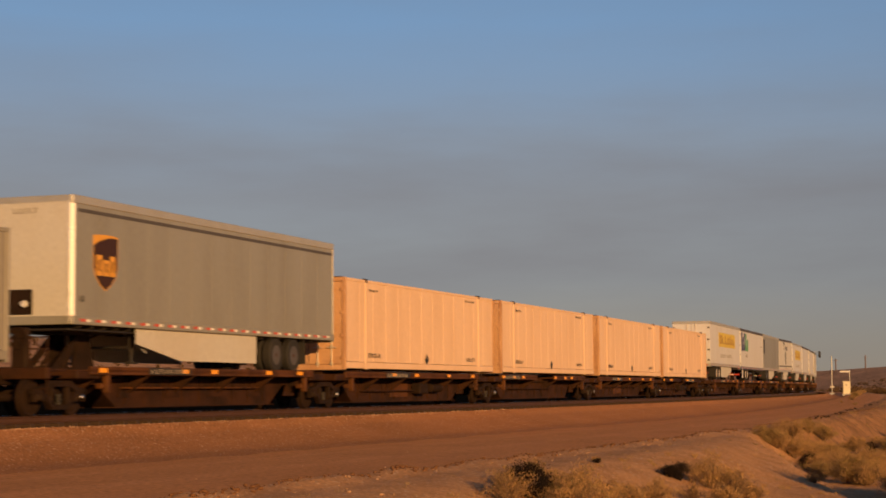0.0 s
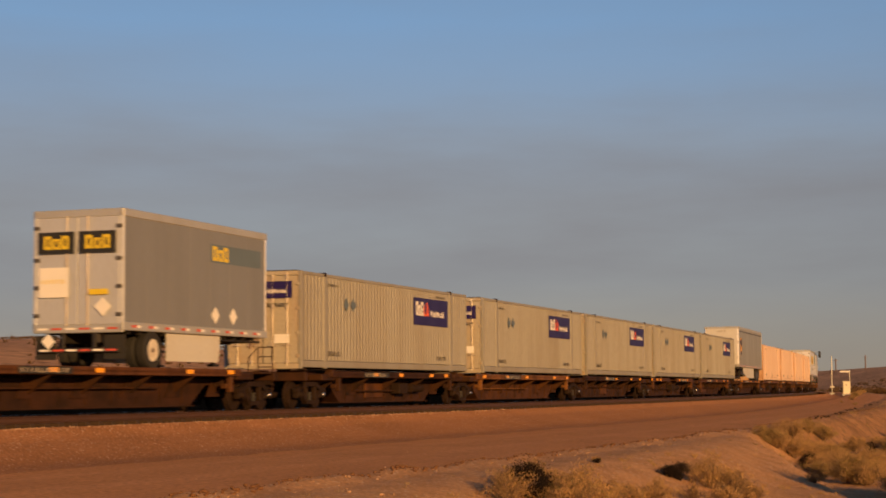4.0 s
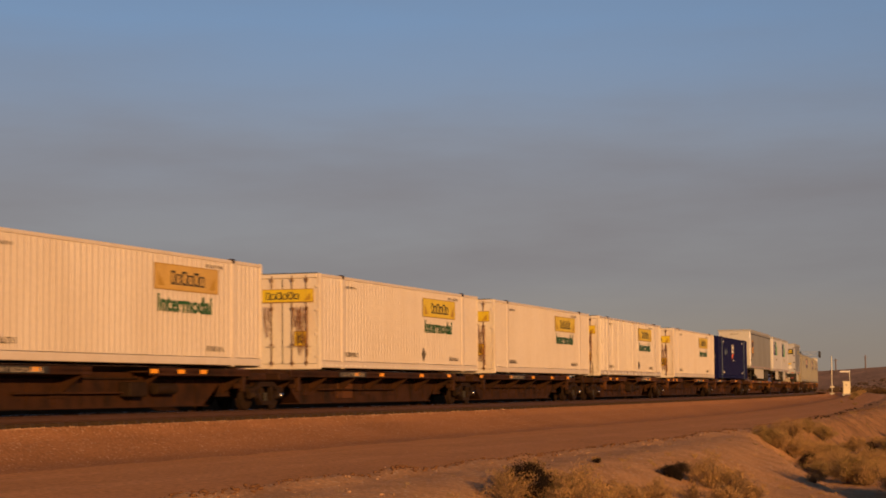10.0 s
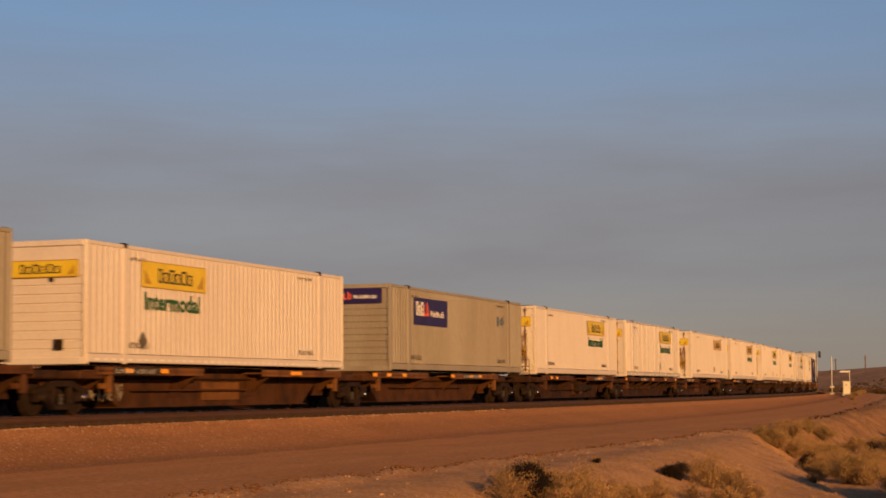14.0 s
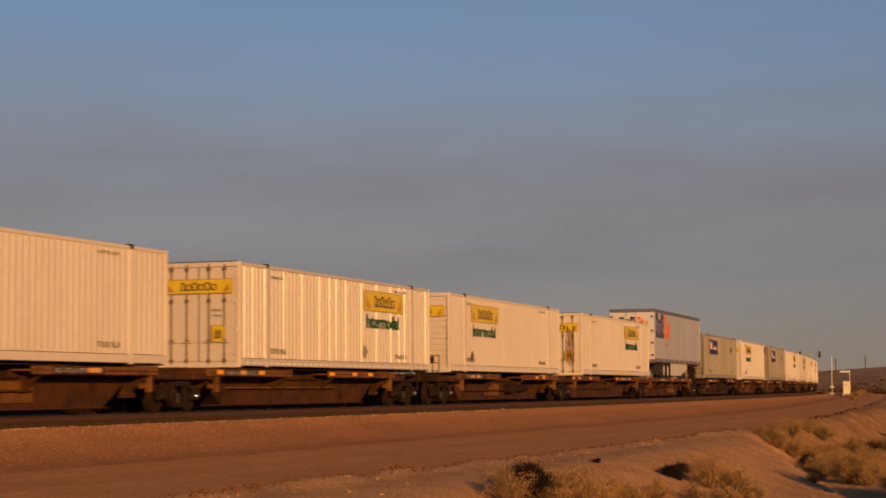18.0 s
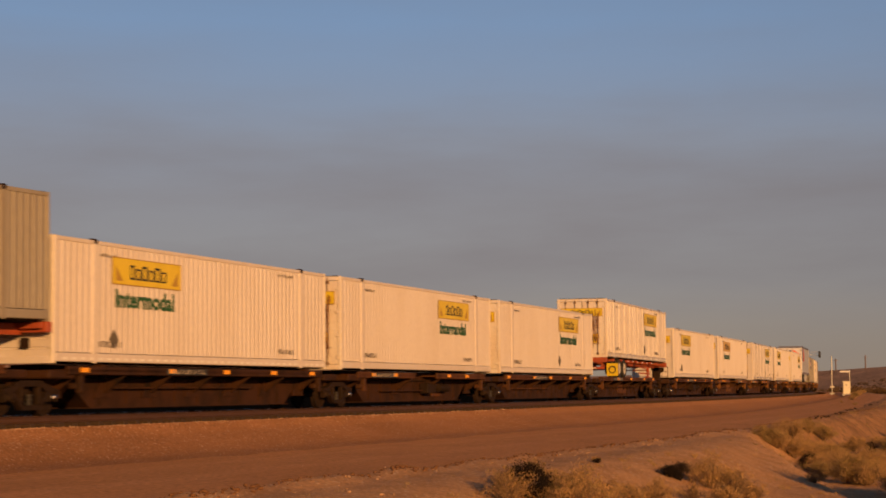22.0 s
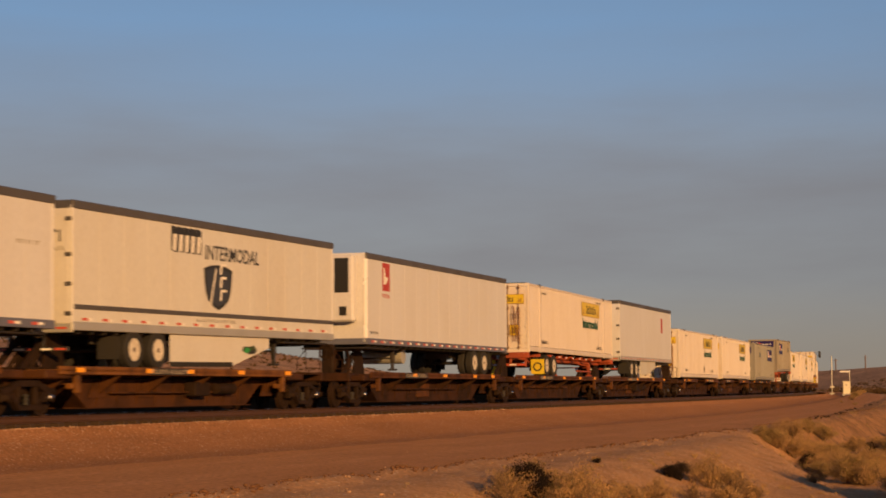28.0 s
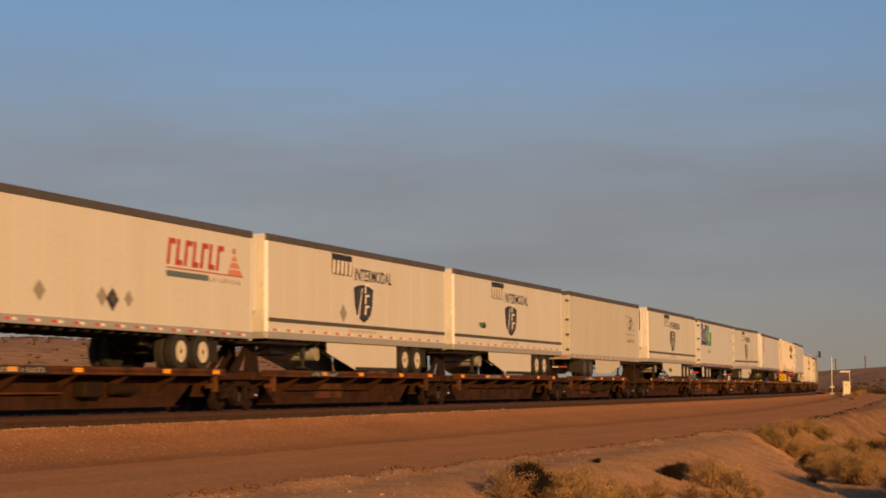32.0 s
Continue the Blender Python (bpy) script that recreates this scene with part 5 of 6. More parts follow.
        part("number_marking", code_bars(7, 1.0, 0.1, 5), M_GREYFILM, ob, at=on_side(h - 1.6, p, z0 + 1.9))
        xx = -h - 0.004
        big_mark_back(ob, 0.75, z0 + 2.05, 1.7, 0.55, ex, xx)
        if nose_back:
            part("connection_box", cbox(bm_new(), -0.05, 0.0, -0.32, 0.32, 0.25, 0.85, 0.02), M_GRIME, ob, at=(-h - 0.0, 0.1, z0))
    elif mark == "shield":
        x0 = -h + 5.0
        dark, pale = bm_new(), bm_new()
        for i in range(5):
            u = 0.345 * i
            flat_poly(dark, [(u - 0.07, 0.0), (u + 0.24, -0.05), (u + 0.3, 0.06), (u + 0.28, 0.62), (u - 0.05, 0.66)])
            flat_poly(pale, [(u, 0.0), (u + 0.2, 0.0), (u + 0.25, 0.44), (u + 0.05, 0.44)])
        part("mark_shadow", dark, M_INK, ob, "black shadow of a slanted word mark", at=on_side(x0, p, z0 + 2.2))
        part("word_mark", pale, M_PALE, ob, "pale leaning bars of a word mark", at=on_side(x0, p - 0.005, z0 + 2.2))
        part("lettering", words("INTERMODAL", 0.56, M_INK, 0.98, 0.12), None, ob, "dark slanted capitals", at=on_side(x0 + 1.85, p, z0 + 2.08))
        part("shield", shield(1.75, 1.25), M_INK, ob, "dark road shield emblem", at=on_side(x0 + 1.8, p, z0 + 0.7))
        part("shield_face", shield(1.5, 1.05), M_SLATE, ob, at=on_side(x0 + 1.93, p - 0.004, z0 + 0.8))
        part("shield_road", flat_poly(bm_new(), [(0.0, 0.1), (0.1, 0.1), (0.42, 1.1), (0.36, 1.1)]), M_PALE, ob, at=on_side(x0 + 2.15, p - 0.009, z0 + 0.75))
        bm = bm_new()
        for zz in (0.12, 0.48, 0.84):
            flat_poly(bm, [(0, zz), (0.12, zz), (0.16, zz + 0.24), (0.42, zz + 0.24), (0.4, zz + 0.32), (0.06, zz + 0.3)])
        part("shield_figure", bm, M_PALE, ob, at=on_side(x0 + 2.75, p - 0.009, z0 + 0.85))
        part("stripe", cbox(bm_new(), -h + 0.1, h - 0.06, -yw - 0.012, -yw + 0.01, z0 + 0.5, z0 + 0.62, 0.005), M_DARKTOP, ob)
        part("number_marking", code_bars(14, 2.4, 0.09, 9), M_GREYFILM, ob, at=on_side(x0 + 1.4, p, z0 + 0.36))
        if variant == 2:
            part("placard", diamonds(0.3), M_GREYFILM, ob, at=on_side(-h + 5.9, p, z0 + 0.95))
        else:
            on_skirt = variant == 0
            bx, bp, bz = (-h + (9.3 if not nose_back else 6.6), -1.222, 0.42) if on_skirt else (-h + 3.2, p, z0 + 0.9)
            b = part("eco_badge", badge(), M_OLIVE_FILM, ob, "small dark green leaf badge", at=on_side(bx, bp, bz))
            part("badge_leaf", flat_poly(bm_new(), [(0.1, 0.06), (0.3, 0.04), (0.5, 0.12), (0.4, 0.2), (0.2, 0.19)], 0.004, 0.006), M_LIME, b)
            part("badge_leaf", flat_poly(bm_new(), [(0.4, 0.03), (0.8, 0.02), (0.92, 0.1), (0.6, 0.13)], 0.004, 0.011), M_INK, b)
        if not nose_back:
            part("small_lettering", code_bars(5, 0.9, 0.3, 2), M_INK, ob, at=on_back(-h - 0.004, -0.2, z0 + 2.1))
            part("small_lettering", code_bars(9, 0.9, 0.1, 3), M_GREYFILM, ob, at=on_back(-h - 0.004, -0.2, z0 + 1.9))
    elif mark == "red_square":
        part("emblem_panel", plate(bm_new(), 0, 0, 0.72, 0.95, 0.004), M_RED, ob, "red square emblem", at=on_side(-h + 1.5, p, z0 + 1.85))
        part("emblem_figure", flat_poly(bm_new(), [(0.12, 0.2), (0.35, 0.25), (0.6, 0.45), (0.3, 0.5), (0.2, 0.8), (0.12, 0.78)]), M_PALE, ob, at=on_side(-h + 1.5, p - 0.004, z0 + 1.85))
        part("emblem_line", code_bars(8, 0.72, 0.14, 6), M_RED, ob, at=on_side(-h + 1.5, p, z0 + 1.62))
        panel_sign(ob, 1.0, z0 + 1.2, 0.22, 0.3, M_RED, True, -h - 0.46)
        part("number_marking", code_bars(8, 0.8, 0.1, 6), M_INK, ob, at=on_side(-h + 0.35, p, z0 + 0.35))
    elif mark == "far_red":
        part("emblem_panel", plate(bm_new(), 0, 0, 0.5, 0.85, 0.004), M_RED, ob, "red square emblem", at=on_side(h - 3.2, p, z0 + 1.7))
        panel_sign(ob, -0.1, z0 + 1.0, 0.7, 0.35, M_YELLOW, True, -h - 0.004)
    elif mark == "swoosh":
        bm = bm_new()
        for k in range(10):
            for flip in (1, -1):
                u0, u1 = 0.1 + k * 0.085, 0.1 + (k + 1) * 0.085
                w0, w1 = 0.09 * (1 - k / 10), 0.09 * (1 - (k + 1) / 10)
                f0, f1 = 0.3 - 0.42 * u0 * u0, 0.3 - 0.42 * u1 * u1
                flat_poly(bm, [(flip * u0 * 0.9, flip * f0), (flip * u1 * 0.9, flip * f1), (flip * u1 * 0.9, flip * (f1 + w1)), (flip * u0 * 0.9, flip * (f0 + w0))])
        part("emblem_arc", bm, M_INK, ob, "dark curved emblem", at=on_side(h - 2.3, p, z0 + 2.0))
        part("emblem_ring", lathe(bm_new(), [(0.0, 0.27), (0.004, 0.27), (0.004, 0.16), (0.0, 0.16)], axis="z", seg=16, ring_shape=True), M_INK, ob, at=on_side(h - 2.3, p - 0.004, z0 + 2.0))
        part("small_lettering", code_bars(8, 1.4, 0.1, 6), M_GREYFILM, ob, at=on_side(h - 3.6, p, z0 + 2.35))
        part("small_lettering", code_bars(5, 0.9, 0.1, 16), M_GREYFILM, ob, at=on_side(h - 1.9, p, z0 + 1.66))
        part("small_lettering", code_bars(14, 2.5, 0.12, 4), M_GREYFILM, ob, at=on_side(h - 3.6, p, z0 + 1.38))
        part("number_marking", code_bars(10, 1.9, 0.2, 14), M_MARK, ob, at=on_side(h - 3.2, p, z0 + 1.02))
    elif mark == "red_script":
        for i in range(7):
            bm = flat_poly(bm_new(), [(0.0, 0.0), (0.16, 0.0), (0.3, 0.7), (0.14, 0.7)])
            flat_poly(bm, [(0.17, 0.0), (0.38, 0.0), (0.41, 0.15), (0.2, 0.15)] if i % 2 else [(0.28, 0.55), (0.5, 0.55), (0.53, 0.7), (0.31, 0.7)])
            part("emblem_block", bm, M_RED, ob, "red slanted word mark", at=on_side(h - 5.15 + i * 0.47, p, z0 + 1.82))
        bm = bm_new()
        for k in range(4):
            flat_poly(bm, [(0.1 * k, 0.2 * k), (0.95 - 0.16 * k, 0.2 * k), (0.8 - 0.16 * k, 0.2 * k + 0.16), (0.14 * k + 0.1, 0.2 * k + 0.16)])
        part("ship_emblem", bm, M_RED_PALE, ob, "red sail emblem", at=on_side(h - 1.6, p, z0 + 1.75))
        part("stripe", plate(bm_new(), 0, 0, 4.5, 0.035, 0.004), M_RED, ob, at=on_side(h - 5.15, p, z0 + 1.72))
        part("stripe", plate(bm_new(), 0, 0, 2.4, 0.16, 0.004), M_BLUEGREY, ob, at=on_side(h - 5.15, p, z0 + 1.5))
        part("small_lettering", code_bars(9, 2.0, 0.12, 3), M_GREYFILM, ob, at=on_side(h - 2.7, p, z0 + 1.5))
        for x, r in ((-8.4, 0.26), (-7.9, 0.3), (-7.85, 0.15), (-7.1, 0.22), (-11.2, 0.26)):
            part("placard", diamonds(r), M_GREYFILM if r < 0.28 else M_INK, ob, at=on_side(h + x, p, z0 + 0.8 if r < 0.29 else z0 + 0.75))
    elif mark == "grey_rear":
        for y in (1.12, -0.06):
            panel_sign(ob, y, z0 + 1.95, 1.05, 0.55, M_INK, True, -h - 0.056)
            block_mark(ob, y - 0.16, z0 + 2.06, 0.75, 0.34, [M_YELLOW] * 3, True, -h - 0.06, seed=3, spans=(1, 1, 1))
        panel_sign(ob, 1.08, z0 + 0.85, 0.85, 0.75, M_PALE, True, -h - 0.056)
        part("small_lettering", code_bars(8, 0.75, 0.1, 4), M_YELLOW, ob, at=on_back(-h - 0.06, 1.03, z0 + 1.2))
        panel_sign(ob, -0.35, z0 + 0.9, 0.55, 0.14, M_YELLOW, True, -h - 0.056)
        part("placard", diamonds(0.24), M_PALE, ob, at=on_back(-h - 0.056, -0.75, z0 + 0.6))
        part("placard", diamonds(0.2), M_PALE, ob, at=on_back(-h - 0.056, 0.8, 0.7))
        panel_sign(ob, h - 3.6, z0 + 2.0, 3.2, 0.5, M_BLUEGREY, plane=p)
        block_mark(ob, h - 3.5, z0 + 2.05, 1.0, 0.4, [M_YELLOW] * 3, plane=p - 0.004, seed=3, spans=(1, 1, 1))
        for x in (-3.3, -2.2):
            part("placard", diamonds(0.24), M_PALE, ob, at=on_side(h + x, p, z0 + 0.55))
    elif mark == "yellow_panel":
        panel_sign(ob, -3.6, z0 + 1.4, 8.6, 1.0, M_YELLOW, plane=p)
        block_mark(ob, -3.2, z0 + 1.62, 7.8, 0.6, [M_BADGE] * 6, plane=p - 0.004, seed=5, spans=(1, 1, 1, 1, 1, 1))
        part("small_lettering", code_bars(12, 6.0, 0.25, 3), M_GREYFILM, ob, at=on_side(-2.8, p, z0 + 0.65))
    elif mark == "plain_dark":
        part("emblem_panel", plate(bm_new(), 0, 0, 1.0, 1.2, 0.004), M_INK, ob, at=on_side(-h + 0.6, p, z0 + 1.4))
    return ob


M_RED_PALE = material("faded_red_film", (0.6, 0.25, 0.18), 0.45, stain=0.1, bump=0.0)


def crest(w, h, sweep):
    """Broad shield with a pointed foot; its head sweeps down from one side to leave a bright band."""
    top = [(w, h * (0.98 - 0.1 * sweep)), (w * 0.72, h * (1 - 0.2 * sweep)), (w * 0.45, h * (1 - 0.55 * sweep)), (w * 0.2, h * (0.99 - 1.0 * sweep)), (0, h * (0.97 - 1.4 * sweep))]
    return flat_poly(bm_new(), [(w * 0.5, 0), (w * 0.72, h * 0.1), (w * 0.9, h * 0.24), (w * 0.99, h * 0.42)] + top + [(w * 0.01, h * 0.42), (w * 0.1, h * 0.24), (w * 0.28, h * 0.1)])


def shield(w, h):
    return flat_poly(bm_new(), [(w * 0.5, 0), (w * 0.7, h * 0.09), (w * 0.86, h * 0.22), (w * 0.95, h * 0.45), (w, h * 0.9), (w * 0.76, h * 0.975), (w * 0.5, h), (w * 0.24, h * 0.975), (0, h * 0.9), (w * 0.05, h * 0.45), (w * 0.14, h * 0.22), (w * 0.3, h * 0.09)])


def badge():
    return flat_poly(bm_new(), [(0.48 + 0.48 * math.cos(a * math.pi / 6), 0.11 + 0.11 * math.sin(a * math.pi / 6) + 0.03 * (a % 3)) for a in range(12)])


def big_mark(ob, x, z, w, h, ex, p):
    """Five plain blocks, three dark purple and two bright, with cut-outs."""
    block_mark(ob, x, z, w * 0.56, h, [M_PURPLE] * 3, plane=p, seed=31, spans=(1, 0.95, 1), heavy=0.36)
    block_mark(ob, x + w * 0.56, z, w * 0.22, h * 0.97, [ex], plane=p, seed=33, spans=(1,), heavy=0.36)
    a, k = w * 0.21, h * 0.66
    part("emblem_block", flat_poly(bm_new(), [(0, 0), (a * 0.8, 0), (a, k), (a * 0.2, k)]), ex, ob, at=on_side(x + w * 0.79, p, z))


def big_mark_back(ob, y, z, w, h, ex, xp):
    block_mark(ob, y, z, w * 0.56, h, [M_PURPLE] * 3, True, xp, seed=31, spans=(1, 0.95, 1))
    block_mark(ob, y - w * 0.56, z, w * 0.44, h, [ex] * 2, True, xp, seed=33, spans=(1, 1))


def chassis(nose_back=False):
    """An orange skeleton chassis that carries a container; tyres on z = 0."""
    ob = tagged(new("container_chassis"), "orange skeletal container chassis on a spine car", "chassis", "container chassis")
    d = -1 if nose_back else 1
    h = 8.0
    top = 1.015
    bm = bm_new()
    for y in (-0.48, 0.48):
        cbox(bm, -h, h, y - 0.07, y + 0.07, top - 0.3, top - 0.02, 0.015)
    for x in np.linspace(-h + 0.2, h - 0.2, 9):
        cbox(bm, x - 0.06, x + 0.06, -1.2, 1.2, top - 0.16, top - 0.02, 0.01)
    part("main_frame", bm, M_ORANGE, ob)
    for x in (-h, h):
        part("bolster", cbox(bm_new(), x - 0.12, x + 0.12, -1.29, 1.29, top - 0.25, top, 0.02), M_ORANGE, ob)
    running_gear(ob, -d * (h - 3.7), d * (h - 3.4), d, top - 0.28, frame=M_ORANGE)
    bm = bm_new()
    for y in (-0.95, 0.95):
        cbox(bm, min(d * (h - 6.3), d * (h - 3.4)), max(d * (h - 6.3), d * (h - 3.4)), y - 0.03, y + 0.03, 0.3, 0.38, 0.008)
    part("leg_beam", bm, M_ORANGE, ob)
    guard(ob, -d * (h - 0.06), top, M_ORANGE) if d > 0 else None
    tape_row(ob, 9.0, top - 0.13, -1.215, 7)
    if d > 0:
        for y in (-1.12, 1.12):
            f = part("mud_flap", cbox(bm_new(), -h + 2.0, -h + 2.03, y - 0.3, y + 0.3, 0.1, 0.75, 0.004), M_YELLOW, ob, "yellow mud flap with round print")
            part("flap_print", lathe(bm_new(), [(-0.004, 0.2), (0.0, 0.2), (0.0, 0.14), (-0.004, 0.14)], at=(-h + 1.996, y, 0.42), axis="x", seg=16, ring_shape=True), M_INK, f)
        part("plate", plate(bm_new(), 0, 0, 0.35, 0.2, 0.004), M_PALE, ob, at=on_back(-h - 0.13, 0.15, 0.72))
    return ob


# ---- beside the line ----
def place(x_side, s, o, dz=0.0):
    p = line_at(s, o)
    return pose(p.x, p.y, ground_z(p.x, p.y) + dz, 0, 0, 90 - math.degrees(TURN0 - BEND * s) + x_side)


M_CABINET = material("cream_cabinet_paint", (0.78, 0.72, 0.58), 0.5, stain=0.2, bump=0.02)
M_POLE = material("weathered_pole_wood", (0.16, 0.1, 0.07), 0.85, stain=0.4, bump=0.2)
M_SIGNAL = material("black_signal_paint", (0.015, 0.015, 0.015), 0.5, stain=0.2, bump=0.02)


def relay_cabinet():
    ob = tagged(new("relay_cabinet"), "cream metal relay cabinet on a concrete foot beside the track", "cabinet")
    part("foot", cbox(bm_new(), -0.7, 0.7, -0.6, 0.6, -0.3, 0.1, 0.02), M_GALV, ob)
    part("body", cbox(bm_new(), -0.55, 0.55, -0.5, 0.5, 0.1, 1.75, 0.03), M_CABINET, ob)
    part("roof", cbox(bm_new(), -0.62, 0.62, -0.57, 0.57, 1.75, 1.82, 0.02), M_CABINET, ob)
    part("door", cbox(bm_new(), -0.575, -0.55, -0.42, 0.42, 0.2, 1.65, 0.008), M_CABINET, ob)
    part("handle", cbox(bm_new(), -0.61, -0.575, -0.34, -0.3, 0.85, 1.05, 0.006), M_GRIME, ob)
    part("badge", cbox(bm_new(), -0.582, -0.575, -0.06, 0.14, 1.2, 1.4, 0.002), M_GREYFILM, ob)
    return ob


relay_cabinet().matrix_world = place(0, 255, 5.3)


def signal_head(mast, x, y, z):
    hd = part("signal_head", cbox(bm_new(), -0.08, 0.08, -0.22, 0.22, -0.6, 0.6, 0.05), M_SIGNAL, mast, "black signal head", at=(x, y, z))
    for k in (-0.45, 0.0, 0.45):
        part("visor", lathe(bm_new(), [(-0.35, 0.13), (-0.08, 0.13), (-0.08, 0.115), (-0.34, 0.115)], at=(0, 0, k), axis="x", seg=12), M_SIGNAL, hd)


def signal_bridge():
    ob = tagged(new("signal_mast"), "silver cantilever signal mast with black heads over the track", "signal")
    part("mast", rod(bm_new(), (0, 0, -0.8), (0, 0, 7.9), 0.13, 10), M_GALV, ob)
    part("foot", cbox(bm_new(), -0.5, 0.5, -0.5, 0.5, -0.8, 0.25, 0.03), M_GALV, ob)
    bm = bm_new()
    for z in (7.15, 7.8):
        rod(bm, (0, 0, z), (0, -8.4, z), 0.035)
    for i in range(10):
        rod(bm, (0, -i * 0.84, 7.15 + 0.65 * (i % 2)), (0, -(i + 1) * 0.84, 7.8 - 0.65 * (i % 2)), 0.022)
    part("arm", bm, M_GALV, ob)
    signal_head(ob, -0.25, -4.6, 7.3)
    signal_head(ob, -0.25, -8.3, 7.3)
    return ob


signal_bridge().matrix_world = place(0, 360, -4.5)


def slim_mast():
    ob = tagged(new("steel_mast"), "slim pale steel mast with a small case beside the track", "mast")
    part("mast", rod(bm_new(), (0, 0, -0.3), (0, 0, 6.9), 0.085, 10), M_GALV, ob)
    part("foot", cbox(bm_new(), -0.35, 0.35, -0.5, 0.5, -0.3, 0.3, 0.03), M_GALV, ob)
    part("case", cbox(bm_new(), -0.2, 0.2, -0.45, 0.45, 1.25, 1.45, 0.03), M_CABINET, ob)
    return ob


slim_mast().matrix_world = place(0, 330, 4.6)


def utility_pole(x, y, tall):
    ob = tagged(new("utility_pole"), "weathered timber utility pole on the desert plain", "pole", "utility poles")
    part("post", rod(bm_new(), (0, 0, -0.5), (0, 0, tall), 0.3, 10), M_POLE, ob)
    part("crossarm", cbox(bm_new(), -0.06, 0.06, -1.1, 1.1, tall - 0.9, tall - 0.75, 0.01), M_POLE, ob)
    for side in (-0.95, -0.35, 0.35, 0.95):
        part("insulator", lathe(bm_new(), [(0, 0.05), (0.12, 0.06), (0.2, 0.03)], at=(0, side, tall - 0.75), axis="z", seg=8), M_GALV, ob)
    ob.matrix_world = pose(x, y, ground_z(x, y), 0, 0, 70)


utility_pole(207.2, 898.4, 6.6)
utility_pole(200.5, 935, 6.2)


def marker_board():
    ob = tagged(new("marker_sign"), "pale board on a thin post beside the track", "sign")
    part("post", rod(bm_new(), (0, 0, -0.3), (0, 0, 3.55), 0.05), M_GALV, ob)
    part("board", cbox(bm_new(), -0.03, 0.03, -0.1, 1.4, 3.2, 3.42, 0.01), M_PALE, ob)
    return ob


marker_board().matrix_world = place(0, 275, 5.9)


# ---- stones and bushes ----
M_STONE = material("pale_brown_stone", (0.44, 0.27, 0.16), 0.9, stain=0.7, stain_rgb=(0.2, 0.11, 0.07), big=3, bump=0.3)


def stone(bm, m, r, rnd):
    tmp = bmesh.new()
    bmesh.ops.create_icosphere(tmp, subdivisions=1, radius=r)
    for v in tmp.verts:
        v.co = Vector((v.co.x * rnd.uniform(0.7, 1.3), v.co.y * rnd.uniform(0.7, 1.2), v.co.z * rnd.uniform(0.5, 0.8)))
    tmp.transform(m)
    join(bm, tmp)


def scatter_stones():
    rnd = random.Random(5)
    bm = bm_new()
    for i in range(420):
        s = rnd.uniform(18, 120)
        o = 12.75 + abs(rnd.gauss(0, 0.35)) if i < 260 else rnd.uniform(12.6, 22)
        p = line_at(s, o)
        r = min(0.045, abs(rnd.gauss(0.0, 0.015)) + 0.01)
        z = ground_z(p.x, p.y)
        stone(bm, Matrix.Translation((p.x, p.y, z + r * 0.25)) @ Matrix.Rotation(rnd.uniform(0, 6.3), 4, "Z"), r, rnd)
    tagged(new("roadside_stones", mesh_of("roadside_stones", bm, M_STONE)), "loose pale brown stones along the edge of the dirt road", "stones", kind="stuff")
    bm = bm_new()
    for i in range(160):
        s, o = rnd.uniform(16, 90), rnd.uniform(3, 12.3)
        p = line_at(s, o)
        r = abs(rnd.gauss(0.0, 0.006)) + 0.006
        stone(bm, Matrix.Translation((p.x, p.y, ground_z(p.x, p.y) + r * 0.2)) @ Matrix.Rotation(rnd.uniform(0, 6.3), 4, "Z"), r, rnd)
    tagged(new("road_gravel", mesh_of("road_gravel", bm, M_STONE)), "loose gravel lying on the dirt road", "gravel", kind="stuff")


def crest_stones():
    """Chippings along the crest of the ballast shoulder, pale to paint its sunlit line."""
    rnd = random.Random(17)
    bm = bm_new()
    for i in range(1100):
        s = 22 + 45 * rnd.random() ** 1.2
        if math.sin(s * 5.1) + math.sin(s * 2.3) < -0.9:
            continue
        p = line_at(s, rnd.gauss(2.63, 0.022))
        r = rnd.uniform(0.008, 0.018)
        stone(bm, Matrix.Translation((p.x, p.y, ground_z(p.x, p.y) + r * 0.35)) @ Matrix.Rotation(rnd.uniform(0, 6.3), 4, "Z"), r, rnd)
    tagged(new("crest_chippings", mesh_of("crest_chippings", bm, M_CHIP)), "chippings coloured pale for the sunlit crest of the ballast", "chippings", kind="stuff")


# paler than the gravel, to carry the sunlit line of the crest
M_CHIP = material("sunlit_ballast_chipping", (0.6, 0.4, 0.27), 0.9, stain=0.6, stain_rgb=(0.3, 0.17, 0.1), big=3, bump=0.2)
crest_stones()


def scatter_clods():
    """Broken soil along the lip between the road and the sandy shoulder."""
    rnd = random.Random(8)
    bm = bm_new()
    for i in range(2200):
        s = 18 + 100 * rnd.random() ** 1.3
        o = 12.5 + 0.12 * math.sin(s * 0.9) + abs(rnd.gauss(0, 0.16))
        p = line_at(s, o)
        r = min(0.055, abs(rnd.gauss(0.0, 0.016)) + 0.008)
        stone(bm, Matrix.Translation((p.x, p.y, ground_z(p.x, p.y) + r * 0.3)) @ Matrix.Rotation(rnd.uniform(0, 6.3), 4, "Z"), r, rnd)
    tagged(new("soil_clods", mesh_of("soil_clods", bm, M_CLOD)), "crumbled soil clods, dark for the shadow line at the road edge", "clods", kind="stuff")


# darker than the soil around: the lip's shadow line is in this colour
M_CLOD = material("crumbled_shadow_dark_soil", (0.19, 0.095, 0.048), 0.95, stain=0.6, stain_rgb=(0.14, 0.07, 0.04), big=3, bump=0.3, spec=0.1)
